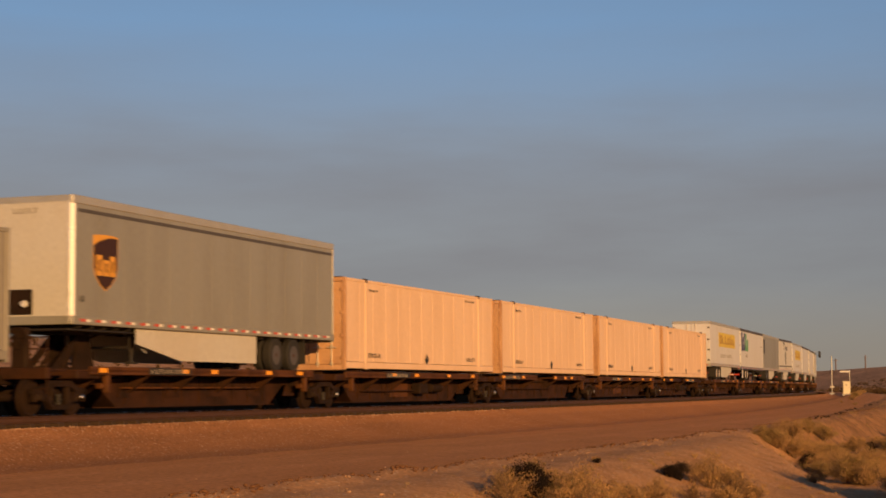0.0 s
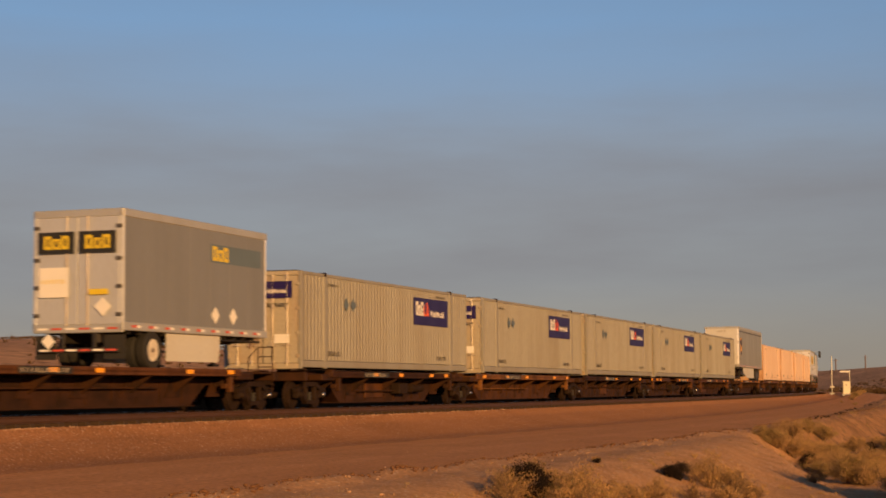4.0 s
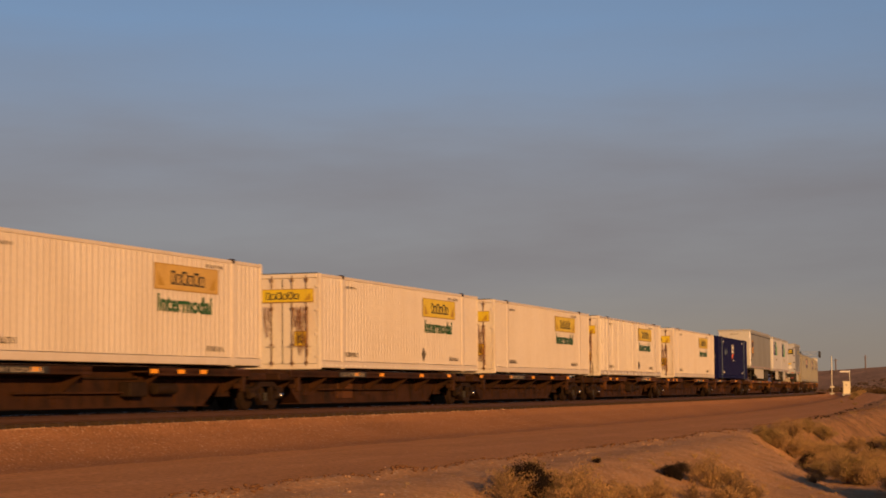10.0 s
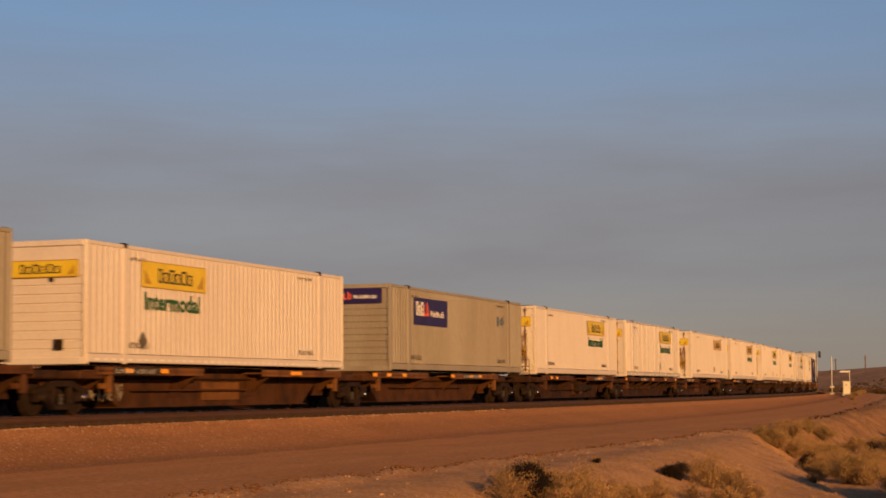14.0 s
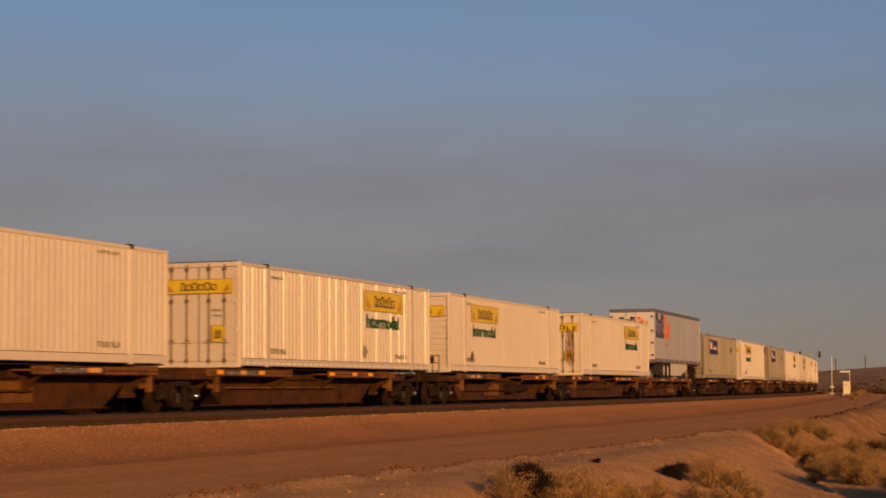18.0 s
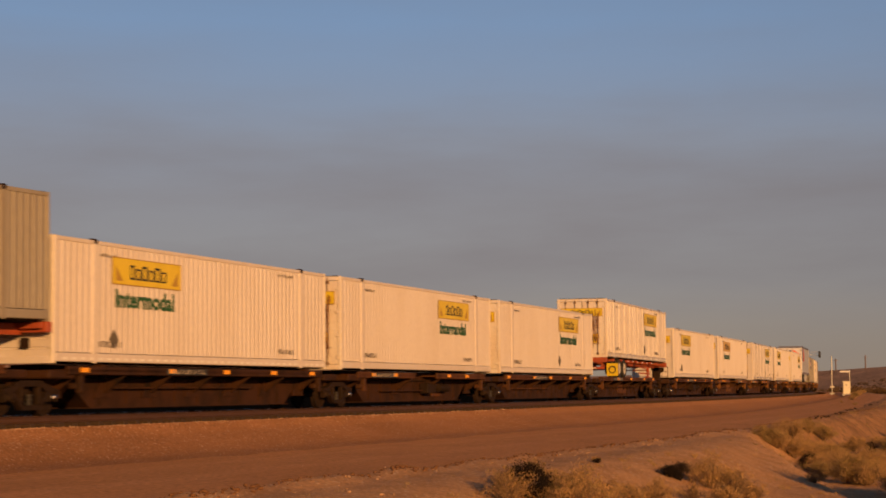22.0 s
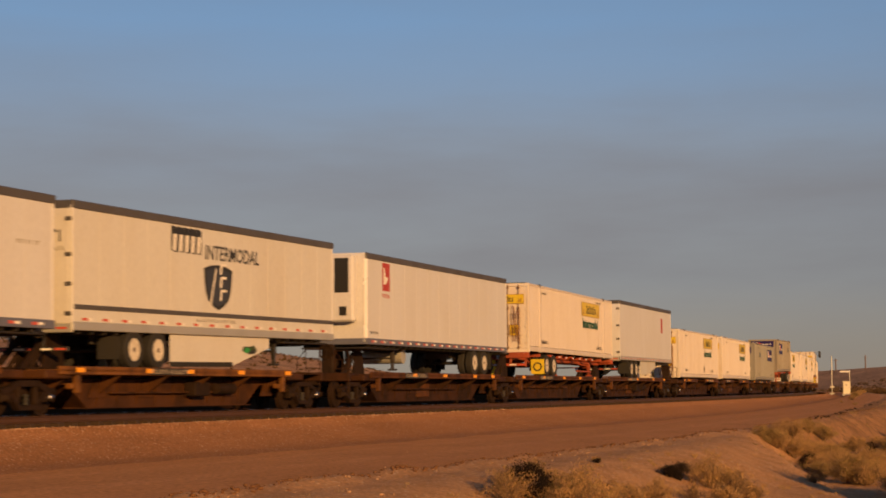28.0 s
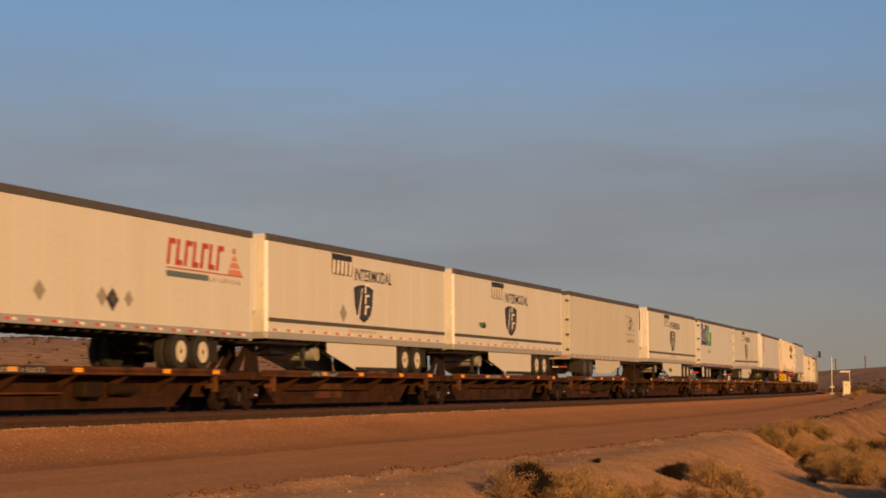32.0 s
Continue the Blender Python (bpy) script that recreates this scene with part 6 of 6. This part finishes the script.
def dark_rocks():
    """Dark rock in a broken line along the verge's foot, for its shadowed cut."""
    rnd = random.Random(12)
    bm = bm_new()
    for i in range(130):
        s = 72 + 85 * rnd.random()
        if math.sin(s * 0.33) + 0.6 * math.sin(s * 0.9) < -0.1:
            continue
        p = line_at(s, road_edge(s) + 0.25 + rnd.gauss(0, 0.12))
        r = rnd.uniform(0.04, 0.1)
        stone(bm, Matrix.Translation((p.x, p.y, ground_z(p.x, p.y) + r * 0.2)) @ Matrix.Rotation(rnd.uniform(0, 6.3), 4, "Z"), r, rnd)
    tagged(new("dark_rocks", mesh_of("dark_rocks", bm, M_SHADE_ROCK)), "dark rocks standing in for a shadowed bank edge", "rocks", kind="stuff")


# the shade of the cut bank is put into this rock colour
M_SHADE_ROCK = material("shaded_bank_rock", (0.05, 0.03, 0.02), 0.9, stain=0.5, stain_rgb=(0.1, 0.06, 0.04), big=3, bump=0.3, spec=0.1)
dark_rocks()
scatter_stones()
scatter_clods()

M_DRY = material("dry_straw_stalks", (0.42, 0.25, 0.105), 0.8, stain=0.6, stain_rgb=(0.16, 0.095, 0.045), big=6, bump=0.0)
M_TWIG = material("grey_brown_twig", (0.2, 0.125, 0.07), 0.85, stain=0.4, big=6, bump=0.0)
M_LEAF = material("dusty_olive_leaf", (0.2, 0.14, 0.04), 0.7, stain=0.5, stain_rgb=(0.3, 0.22, 0.09), big=6, bump=0.0)




# near-black twigs: brush of this colour stands in for bush shadows
M_SHADE_TWIG = material("shadow_dark_twig", (0.024, 0.018, 0.015), 0.9, stain=0.4, big=6, bump=0.0, spec=0.05)


def bush_meshes(seed, wide, tall, leafy, clumps):
    """Arching stems with fine side twigs; leaves sit in loose clumps with gaps between them."""
    rnd = random.Random(seed)
    verts, faces = [], []
    tv, tf = [], []

    def blade(a, b, w):
        d = (b - a)
        side = d.cross(Vector((rnd.uniform(-1, 1), rnd.uniform(-1, 1), 0.3)))
        side = side.normalized() * w if side.length > 1e-6 else Vector((w, 0, 0))
        k = len(verts)
        verts.extend((a - side, a + side, a + d * 0.6 + side * 0.7 + Vector((0, 0, 0.01)), b, a + d * 0.6 - side * 0.7 + Vector((0, 0, 0.01))))
        faces.append((k, k + 1, k + 2, k + 3, k + 4))

    def twig(pts, w):
        k = len(tv)
        n = len(pts)
        for i, p in enumerate(pts):
            ww = w * (1 - 0.75 * i / (n - 1))
            tv.extend((p + Vector((ww, 0, 0)), p + Vector((-ww * 0.5, ww * 0.86, 0)), p + Vector((-ww * 0.5, -ww * 0.86, 0))))
        for j in range(0, 3 * (n - 1), 3):
            for q in range(3):
                tf.append((k + j + q, k + j + (q + 1) % 3, k + j + 3 + (q + 1) % 3, k + j + 3 + q))
    ends = []
    for i in range(64):
        a = rnd.uniform(0, 2 * math.pi)
        r = rnd.uniform(0, 0.18) * wide
        base = Vector((r * math.cos(a), r * math.sin(a), -0.05))
        lean = (rnd.random() ** 0.7) * wide
        a2 = a + rnd.uniform(-0.6, 0.6)
        tip = Vector((lean * math.cos(a2), lean * math.sin(a2), tall * rnd.uniform(0.5, 1.05) * (1.1 - 0.5 * lean / wide)))
        mid = base.lerp(tip, 0.5) + Vector((rnd.gauss(0, 0.03), rnd.gauss(0, 0.03), tall * 0.1))
        twig((base, base.lerp(mid, 0.55) + Vector((0, 0, 0.02)), mid, tip), 0.011)
        ends.append(tip)
        for _ in range(5):
            f = rnd.uniform(0.3, 0.95)
            p = base.lerp(mid, f * 2) if f < 0.5 else mid.lerp(tip, f * 2 - 1)
            q = p + Vector((rnd.gauss(0, 0.12), rnd.gauss(0, 0.12), rnd.uniform(0.02, 0.2))) * (0.5 + wide * 0.6)
            twig((p, p.lerp(q, 0.5) + Vector((0, 0, 0.015)), q), 0.0055)
            ends.append(q)
    cores = [rnd.choice(ends) for _ in range(clumps)]
    for i in range(leafy):
        c = rnd.choice(cores)
        g = 0.085 * (wide + 0.25)
        p = c + Vector((rnd.gauss(0, g), rnd.gauss(0, g), rnd.gauss(-0.04, g * 0.75)))
        p.z = max(p.z, 0.0)
        d = Vector((rnd.gauss(0, 1), rnd.gauss(0, 1), rnd.uniform(0.0, 1.5))).normalized() * rnd.uniform(0.025, 0.075)
        blade(p, p + d, rnd.uniform(0.003, 0.007))
    tw = bpy.data.meshes.new("stem")
    tw.from_pydata(tv, [], tf)
    tw.materials.append(M_SHADE_TWIG if seed == 8 else M_TWIG)
    lf = bpy.data.meshes.new("foliage")
    lf.from_pydata(verts, [], faces)
    for m in (M_SHADE_TWIG, M_SHADE_TWIG) if seed == 8 else (M_DRY, M_LEAF):
        lf.materials.append(m)
    green = [1 if rnd.random() < (0.15 if seed % 3 else 0.6) else 0 for _ in faces]
    lf.polygons.foreach_set("material_index", green)
    return tw, lf


BUSH_KINDS = [(1, 0.7, 0.7, 5200, 60), (2, 0.55, 0.5, 3600, 45), (3, 0.85, 0.85, 7600, 80), (4, 0.4, 0.42, 2200, 30), (5, 1.0, 0.8, 9000, 90), (7, 0.6, 0.62, 1100, 26), (8, 0.5, 0.66, 2600, 90)]
BUSH_MESH = [bush_meshes(*k) for k in BUSH_KINDS]


def bush(kind, x, y, turn, size=1.0, slim=1.0):
    ob = tagged(new("desert_bush"), "dark desert brush coloured for bush shadows on sandy soil" if kind == 6 else "wispy half-bare desert bush on sandy soil" if kind == 5 else "dry straw-coloured desert bush on sandy soil" if BUSH_KINDS[kind][0] % 3 else "dusty olive desert bush on sandy soil", "bush", "bushes on the sandy verge")
    tw, lf = BUSH_MESH[kind]
    part("stem", tw, None, ob)
    part("foliage", lf, None, ob)
    ob.matrix_world = pose(x, y, ground_z(x, y) - 0.03, 0, 0, turn) @ Matrix.Diagonal((size * slim, size * slim, size, 1))


def grow(kind, *places):
    """Bushes of one kind, each at x, y and of a size, with an optional slimness; each turned its own way."""
    for x, y, size, *slim in places:
        bush(kind, x, y, (x * 171 + y * 97) % 360, size, *slim)


# on the near verge
grow(0, (2.29, 29.6, 1.05), (1.88, 29.7, 0.72), (3.89, 33.5, 0.55), (5.61, 38.4, 0.9))
grow(1, (2.62, 31.2, 0.8), (3.28, 32.5, 0.7), (5.51, 36.0, 0.75))
grow(3, (1.78, 32.9, 0.4), (1.62, 33.1, 0.62), (3.11, 37.6, 0.3), (6.3, 37.7, 0.85), (6.18, 39.9, 0.8))
grow(5, (0.96, 29.2, 0.75), (1.03, 29.5, 0.9), (2.22, 30.9, 0.9), (1.91, 31.2, 0.7), (3.02, 32.4, 0.6), (4.75, 35.2, 0.6), (6.02, 38.2, 0.7), (6.27, 39.0, 0.8))
# dark brush set where bush shadows lie
grow(6, (1.55, 29.9, 0.85), (1.36, 30.3, 0.95), (2.64, 31.4, 0.6), (1.26, 32.6, 0.32), (3.11, 37.3, 0.22), (4.63, 38.0, 0.45), (4.85, 38.1, 0.66))
# in the thicket along the wash
grow(0, (11.07, 61.3, 0.75), (13.1, 61.5, 0.85), (12.48, 64.0, 0.85), (15.2, 66.0, 0.65), (13.2, 66.3, 0.64), (16.4, 73.8, 0.8))
grow(1, (9.43, 46.9, 0.5), (12.18, 57.5, 0.9))
grow(2, (11.77, 41.3, 2.0, 0.7), (11.52, 42.5, 2.1, 0.5), (12.0, 43.7, 1.0), (11.79, 44.0, 1.05), (11.5, 51.0, 0.84), (11.27, 51.0, 0.95), (10.8, 52.8, 0.68), (13.71, 54.5, 0.8))
grow(2, (14.3, 60.7, 0.64), (11.0, 61.3, 0.7), (10.72, 61.5, 0.55), (13.6, 64.0, 0.76), (18.1, 68.2, 1.4), (17.2, 69.4, 1.0), (14.1, 71.1, 0.68), (14.9, 72.2, 0.77))
grow(4, (11.29, 41.5, 2.2, 0.42), (11.5, 45.9, 0.8), (11.56, 50.6, 0.8), (12.5, 53.6, 0.67), (12.2, 55.6, 0.85), (11.6, 56.0, 0.69), (12.4, 58.4, 0.71), (13.88, 59.2, 0.8))
grow(4, (11.7, 61.8, 0.75), (13.03, 63.8, 0.75), (16.7, 64.9, 1.0), (12.4, 65.7, 0.84), (13.9, 67.0, 0.72), (17.48, 70.6, 1.1))
# dark brush again, in place of cast shadows
grow(6, (11.32, 57.0, 1.0, 0.8), (16.7, 71.5, 0.9))
# thinning out into the distance
for i, (x, y) in enumerate(((17.9, 79), (19.8, 84), (23.2, 92), (24, 97), (27.5, 106), (29, 118), (31, 138), (33, 152))):
    grow((4, 0, 2)[i % 3], (x, y, 1.0 if i == 2 else 0.48 - 0.05 * min(i, 4)))
for i in range(11):
    y = 170 + 20.5 * i + 0.3 * i * i
    grow((0, 2, 4)[i % 3], (y * 0.236 - 2.2, y, 0.62 + 0.11 * (i % 2)))


M_FAR_SCRUB = material("dark_far_scrub", (0.1, 0.062, 0.03), 0.9, stain=0.5, big=0.3, bump=0.0, spec=0.1)


def scatter_scrub():
    """Low dry tufts, too many to count, over the verge and the plain beyond."""
    rnd = random.Random(21)
    verts, faces, idx = [], [], []

    def tuft(x, y, r, n, wide):
        z = ground_z(x, y)
        for _ in range(n):
            a, lean = rnd.uniform(0, 6.283), rnd.uniform(0.2, 1.0) * r
            b = Vector((x + rnd.gauss(0, r * 0.3), y + rnd.gauss(0, r * 0.3), z - 0.02))
            tip = b + Vector((lean * math.cos(a), lean * math.sin(a), r * rnd.uniform(0.5, 1.0)))
            w = Vector((-math.sin(a + 1), math.cos(a + 1), 0.2)) * wide
            k = len(verts)
            verts.extend((b - w, b + w, tip))
            faces.append((k, k + 1, k + 2))
            idx.append(2 if wide > 0.05 else rnd.random() < 0.4)
    for i in range(420):
        s = 20 + 190 * rnd.random() ** 1.4
        p = line_at(s, rnd.uniform(13.4, 34) if s > 45 else rnd.uniform(14.5, 21))
        tuft(p.x, p.y, rnd.uniform(0.05, 0.18), 26, 0.005)
    for i in range(700):
        s = 22 + 45 * rnd.random()
        p = line_at(s, 13.3 + 7 * rnd.random() ** 0.8)
        tuft(p.x, p.y, rnd.uniform(0.03, 0.11), 14, 0.004)
    for i in range(900):
        s = 62 + 190 * rnd.random()
        p = line_at(s, road_edge(s) + 0.8 + 22 * rnd.random() ** 1.3)
        tuft(p.x, p.y, rnd.uniform(0.06, 0.22), 20, 0.01)
    for i in range(2200):
        d, b = 230 + 560 * rnd.random() ** 0.7, rnd.uniform(0.17, 0.27)
        x, y = d * math.sin(b), d * math.cos(b)
        if line_of(x, y)[1] > 10:
            tuft(x, y, rnd.uniform(0.5, 1.3), 12, 0.14)
    for i in range(1500):
        d, b = 240 + 520 * rnd.random() ** 0.8, rnd.uniform(-0.3, 0.3)
        x, y = d * math.sin(b), d * math.cos(b)
        if 9 < line_of(x, y)[1] or line_of(x, y)[1] < -30:
            tuft(x, y, rnd.uniform(0.5, 1.1), 16, 0.1)
    me = bpy.data.meshes.new("desert_scrub")
    me.from_pydata(verts, [], faces)
    me.materials.append(M_DRY)
    me.materials.append(M_LEAF)
    me.materials.append(M_FAR_SCRUB)
    me.polygons.foreach_set("material_index", [int(v) for v in idx])
    tagged(new("desert_scrub", me), "low dry scrub scattered over the desert soil", "scrub", kind="stuff")


scatter_scrub()


# ---- the train ----
def made(kind, build):
    """The first of a kind is built, the others are copies of it."""
    if kind not in STORE:
        STORE[kind] = build()
        return STORE[kind]
    return copy_thing(STORE[kind], Matrix.Identity(4))


def load_of(kind):
    base = kind.split("#")[0]
    v = int(kind.split("#")[1]) if "#" in kind else 0
    white = "white ribbed container with yellow badge"
    if base == "wd":
        return made(kind, lambda: container("container", white + ", rusty doors to rear", M_GLOSS if v in (2, 4) else M_WHITE, True, "yellow", False, True, v % 2 == 0, M_RUSTY if v != 2 else M_WHITE, seed=11 + v))
    if base == "wo":
        return made(kind, lambda: container("container", "white ribbed container with a faded yellow badge", M_WHITE, True, "yellow", True, True, False, M_RUSTY if v == 0 else M_WHITE, seed=31 + v))
    if base == "wn":
        return made(kind, lambda: container("container", white + ", blank end to the rear", M_WHITE, False, "yellow", v == 1, True, v == 0, M_WHITE, seed=51 + v))
    if base == "pc":
        return made(kind, lambda: container("container", "peach-coloured 53-foot container with streaked ends", M_TAN, True, "peach", False, False, False, M_PEACH_END, seed=61))
    if base == "gd":
        return made(kind, lambda: container("container", "grey ribbed container with a purple sign, doors to rear", M_GREY, True, "purple", False, True, False, M_RUSTY_GREY if v == 0 else M_GREY, seed=71 + v))
    if base == "gn":
        return made(kind, lambda: container("container", "grey ribbed container with a purple sign, blank end to the rear", M_GREYTAN, False, "purple", False, True, False, M_GREYTAN, seed=81 + v))
    if base == "nv":
        return made(kind, lambda: container("container", "navy blue container with white and orange emblem", M_NAVY, True, "navy", False, True, False, M_NAVY, seed=91))
    if base == "ub":
        return made(kind, lambda: trailer("trailer", "grey metal road trailer with a brown shield emblem", 15.8, True, M_ALU, M_GALV, top=3.09, mark="brown_shield", base=M_ALU, tapes=21, low=-0.05, back_skin=M_DUSTY))
    if base == "p1":
        return made(kind, lambda: trailer("trailer", "short white road trailer with purple and green emblem", 8.4, True, M_TRAILER, M_GALV, mark="green", tapes=9, panels=7))
    if base == "p2":
        return made(kind, lambda: trailer("trailer", "short white road trailer with purple and green emblem, doors to rear", 8.4, False, M_TRAILER, M_GALV, mark="green", tapes=9, panels=7))
    if base == "ab":
        return made(kind, lambda: trailer("trailer", "short grey road trailer with black and yellow door signs", 8.4, False, M_SLATE_SKIN, M_GALV, mark="grey_rear", tapes=9, panels=7, back_skin=M_SILVER))
    if base == "fo":
        return made(kind, lambda: trailer("trailer", "white road trailer with purple and orange emblem", 16.0, False, M_SILVER, M_BLUERAIL, mark="orange", base=M_BLUERAIL, tapes=9, back_skin=M_TRAILER))
    if base == "fg":
        return made(kind, lambda: trailer("trailer", "white road trailer with purple and green emblem", 15.7, False, M_TRAILER, M_DARKTOP, top=3.12, mark="green", base=M_BLUERAIL, tapes=16, skirt=False, low=0.07))
    if base == "pd":
        return made(kind, lambda: trailer("trailer", "cream road trailer with dark shield emblem, doors to rear", 15.8, False, M_CREAM, M_DARKTOP, top=3.1, mark="shield", tapes=16, low=0.04))
    if base == "pn":
        return made(kind, lambda: trailer("trailer", "cream refrigerated trailer with dark shield emblem", 15.9, True, M_CREAM, M_DARKTOP, top=3.08, mark="shield", tapes=16, reefer=True, variant=v))
    if base == "rs":
        return made(kind, lambda: trailer("trailer", "white refrigerated trailer with a red square emblem", 16.0, True, M_TRAILER, M_DARKTOP, mark="red_square", reefer=True, base=M_BLUERAIL, skirt=False))
    if base == "rd":
        return made(kind, lambda: trailer("trailer", "white road trailer with a small red emblem", 14.6, False, M_TRAILER, M_DARKTOP, top=3.14, mark="far_red"))
    if base == "sw":
        return made(kind, lambda: trailer("trailer", "dusty white road trailer with a dark curved emblem", 15.8, False, M_DUSTY, M_DARKTOP, top=3.15, mark="swoosh", tapes=16, low=0.07))
    if base == "cl":
        return made(kind, lambda: trailer("trailer", "cream road trailer with a red slanted word mark", 16.0, True, M_CREAM, M_DARKTOP, top=3.1, mark="red_script", tapes=16, skirt=False, low=0.03))
    if base == "ye":
        return made(kind, lambda: trailer("trailer", "white road trailer with a yellow panel", 15.6, False, M_TRAILER, M_GALV, mark="yellow_panel", tapes=9))
    if base == "dk":
        return made(kind, lambda: trailer("trailer", "dull grey road trailer with a dark emblem", 15.0, False, M_ALU, M_GALV, mark="plain_dark", tapes=9))
    if base == "wp":
        return made(kind, lambda: trailer("trailer", "plain white road trailer with side skirts", 15.0, False, M_TRAILER, M_DARKTOP, tapes=9))


M_RUSTY_GREY = material("rust_stained_grey_paint", (0.42, 0.38, 0.3), 0.55, stain=0.6, stain_rgb=(0.38, 0.22, 0.1), big=1.3, stretch=(1, 1, 0.35), bump=0.05)
M_PEACH_END = material("streaked_peach_paint", (0.6, 0.36, 0.2), 0.6, stain=0.8, stain_rgb=(0.3, 0.14, 0.07), big=1.6, stretch=(1, 1, 0.35), bump=0.05)
M_BLUERAIL = material("blue_grey_rail_paint", (0.13, 0.14, 0.2), 0.5, stain=0.3, bump=0.04)
M_CREAM = material("cream_trailer_panel", (0.65, 0.645, 0.625), 0.38, stain=0.25, stain_rgb=(0.5, 0.43, 0.33), big=0.7, stretch=(1, 1, 0.3), bump=0.02)
M_DUSTY = material("dusty_trailer_panel", (0.57, 0.565, 0.535), 0.45, stain=0.35, stain_rgb=(0.48, 0.4, 0.3), big=0.7, stretch=(1, 1, 0.3), bump=0.02)

ON_CAR, ON_DECK = 1.215, 1.115     # heights above the rails on which containers and tyres rest
# load kinds and the middle of each, with the platform's rear truck place; from the rear of the train; D: coupled to the next car at the rear, F: at the front, L: with a longer drawbar
REAR_CARS = (
    ('cl', -508.5, -518.8, ''), ('pn#2', -491.6, -500.8, ''), ('pn#1', -474.7, -483.7, ''), ('sw', -457.4, -466.7, 'F'), ('pn', -439.0, -447.4, 'D'), ('fg', -421.3, -431.1, ''),
    ('pd', -404.8, -414.2, 'F'), ('rs', -386.1, -394.7, 'D'), ('cc:wd#3', -366.8, -377.7, ''), ('rd', -349.6, -360.6, 'F'), ('wd#0', -331.6, -339.4, 'D'), ('wd#3', -313.6, -322.1, ''),
    ('gd#1', -293.85, -304.5, 'FL'), ('cr:gn#1', -274.8, -283.0, 'D'), ('wn#0', -258.7, -267.2, ''), ('wd#1', -241.5, -249.2, ''), ('wd#0', -224.3, -232.7, ''), ('cc:wd#4', -205.2, -215.8, 'F'),
    ('wn#0', -186.7, -195.6, 'D'), ('wn#1', -168.7, -177.6, ''), ('wd#2', -148.5, -159.6, 'F'), ('wn#0', -130.3, -138.5, 'D'), ('wd#1', -110.0, -121.1, ''), ('fo', -92.4, -103.2, 'F'),
    ('gn#0', -74.6, -82.6, 'D'), ('wn#0', -55.5, -64.1, ''), ('gn#1', -35.3, -46.1, 'F'), ('wd#3', -17.1, -25.1, 'D'), ('wd#2', 1.1, -8.2, ''))
HEAD_CARS = (
    ('wo#0', 21.5, 9.8, 'F'), ('wo#1', 39.8, 31.5, 'D'), ('wd#0', 60.0, 48.6, ''), ('wd#3', 78.2, 67.0, 'F'), ('wd#4', 96.4, 88.0, 'D'), ('wd#3', 116.5, 104.8, ''),
    ('nv', 134.6, 123.5, 'F'), ('ub', 153.2, 144.3, 'D'), ('p1+p2', 171.9, 162.0, ''), ('ab', 194.6, 181.0, 'F'), ('gd#0', 209.2, 202.5, 'D'), ('gd#0', 227.3, 217.3, ''),
    ('gd#0', 244.3, 234.5, ''), ('gd#0', 261.0, 251.0, ''), ('gd#0', 277.7, 267.7, 'F'), ('ub', 296.2, 288.2, 'D'), ('pc', 313.0, 303.9, ''), ('pc', 330.1, 320.8, ''),
    ('pc', 347.2, 337.9, ''), ('pc', 363.9, 354.9, 'F'), ('ye', 381.6, 374.4, 'D'), ('fg', 397.6, 389.9, ''), ('dk', 413.0, 405.9, 'F'), ('pd', 428.4, 424.4, 'D'),
    ('ye', 445.2, 437.9, ''), ('wp', 461.5, 453.9, 'F'), ('wp', 478.5, 474.4, 'D'), ('sw', 495.5, 490.4, ''))
FRESH = (-177.6, -159.6, -138.5, -103.2, -64.1, -46.1, 144.3, -121.1, -414.2, -431.1, 217.3)      # cars in fresher paint, by their rear trucks
SIT = {"cc": (-0.36, -4.3), "cr": (0.7, 4.3), "pd": (0.46, -4.3), "cl": (-0.3, 4.3), "ub": (-0.1, 4.3)}      # degrees by which a load on wheels is nose or tail up, about its axles
MOVERS = []          # thing, place along the train, height above the rails, pitch and its pivot


def make_train():
    cars = REAR_CARS + HEAD_CARS
    fronts = [a for _, _, a, _ in cars[1:]] + [506.4]
    for i, ((kind, mid, a, ends), b) in enumerate(zip(cars, fronts)):
        b -= 4.7 if "L" in ends else 4.05 if "F" in ends else 0.0
        on_wheels = kind[:2] in ("cc", "cr") or kind[:2] not in ("wd", "wo", "wn", "pc", "gd", "gn", "nv")
        unit = rail_car(b - a, on_wheels, "D" in ends, "F" in ends, i, a in FRESH)
        MOVERS.append((unit, (a + b) / 2, 0.0, 0.0, 0.0))
        if a == -64.1:
            graffiti(unit, -7.2, 0.3)
        if kind[:3] in ("cc:", "cr:"):
            MOVERS.append((made(kind[:2], lambda: chassis(kind[:2] == "cr")), mid, ON_DECK, *SIT[kind[:2]]))
            MOVERS.append((load_of(kind[3:]), mid, ON_DECK + 1.017, *SIT[kind[:2]]))
        elif "+" in kind:
            rear, front = kind.split("+")
            MOVERS.append((load_of(rear), mid - 4.225, ON_DECK, 0.0, 0.0))
            MOVERS.append((load_of(front), mid + 4.225, ON_DECK, 0.0, 0.0))
        else:
            MOVERS.append((load_of(kind), mid, ON_DECK if on_wheels else ON_CAR, *SIT.get(kind[:2], (0.0, 0.0))))


make_train()


def motions():
    """The whole train rolls along the line, away from the camera."""
    for thing, s, z, pitch, pivot in MOVERS:
        sit = Matrix.Translation((pivot, 0, 0)) @ Matrix.Rotation(radians(-pitch), 4, "Y") @ Matrix.Translation((-pivot, 0, 0))
        walk(thing, [(t, line_pose(s + travel(t), 0.0, z) @ sit) for t in range(0, 33)])


motions()
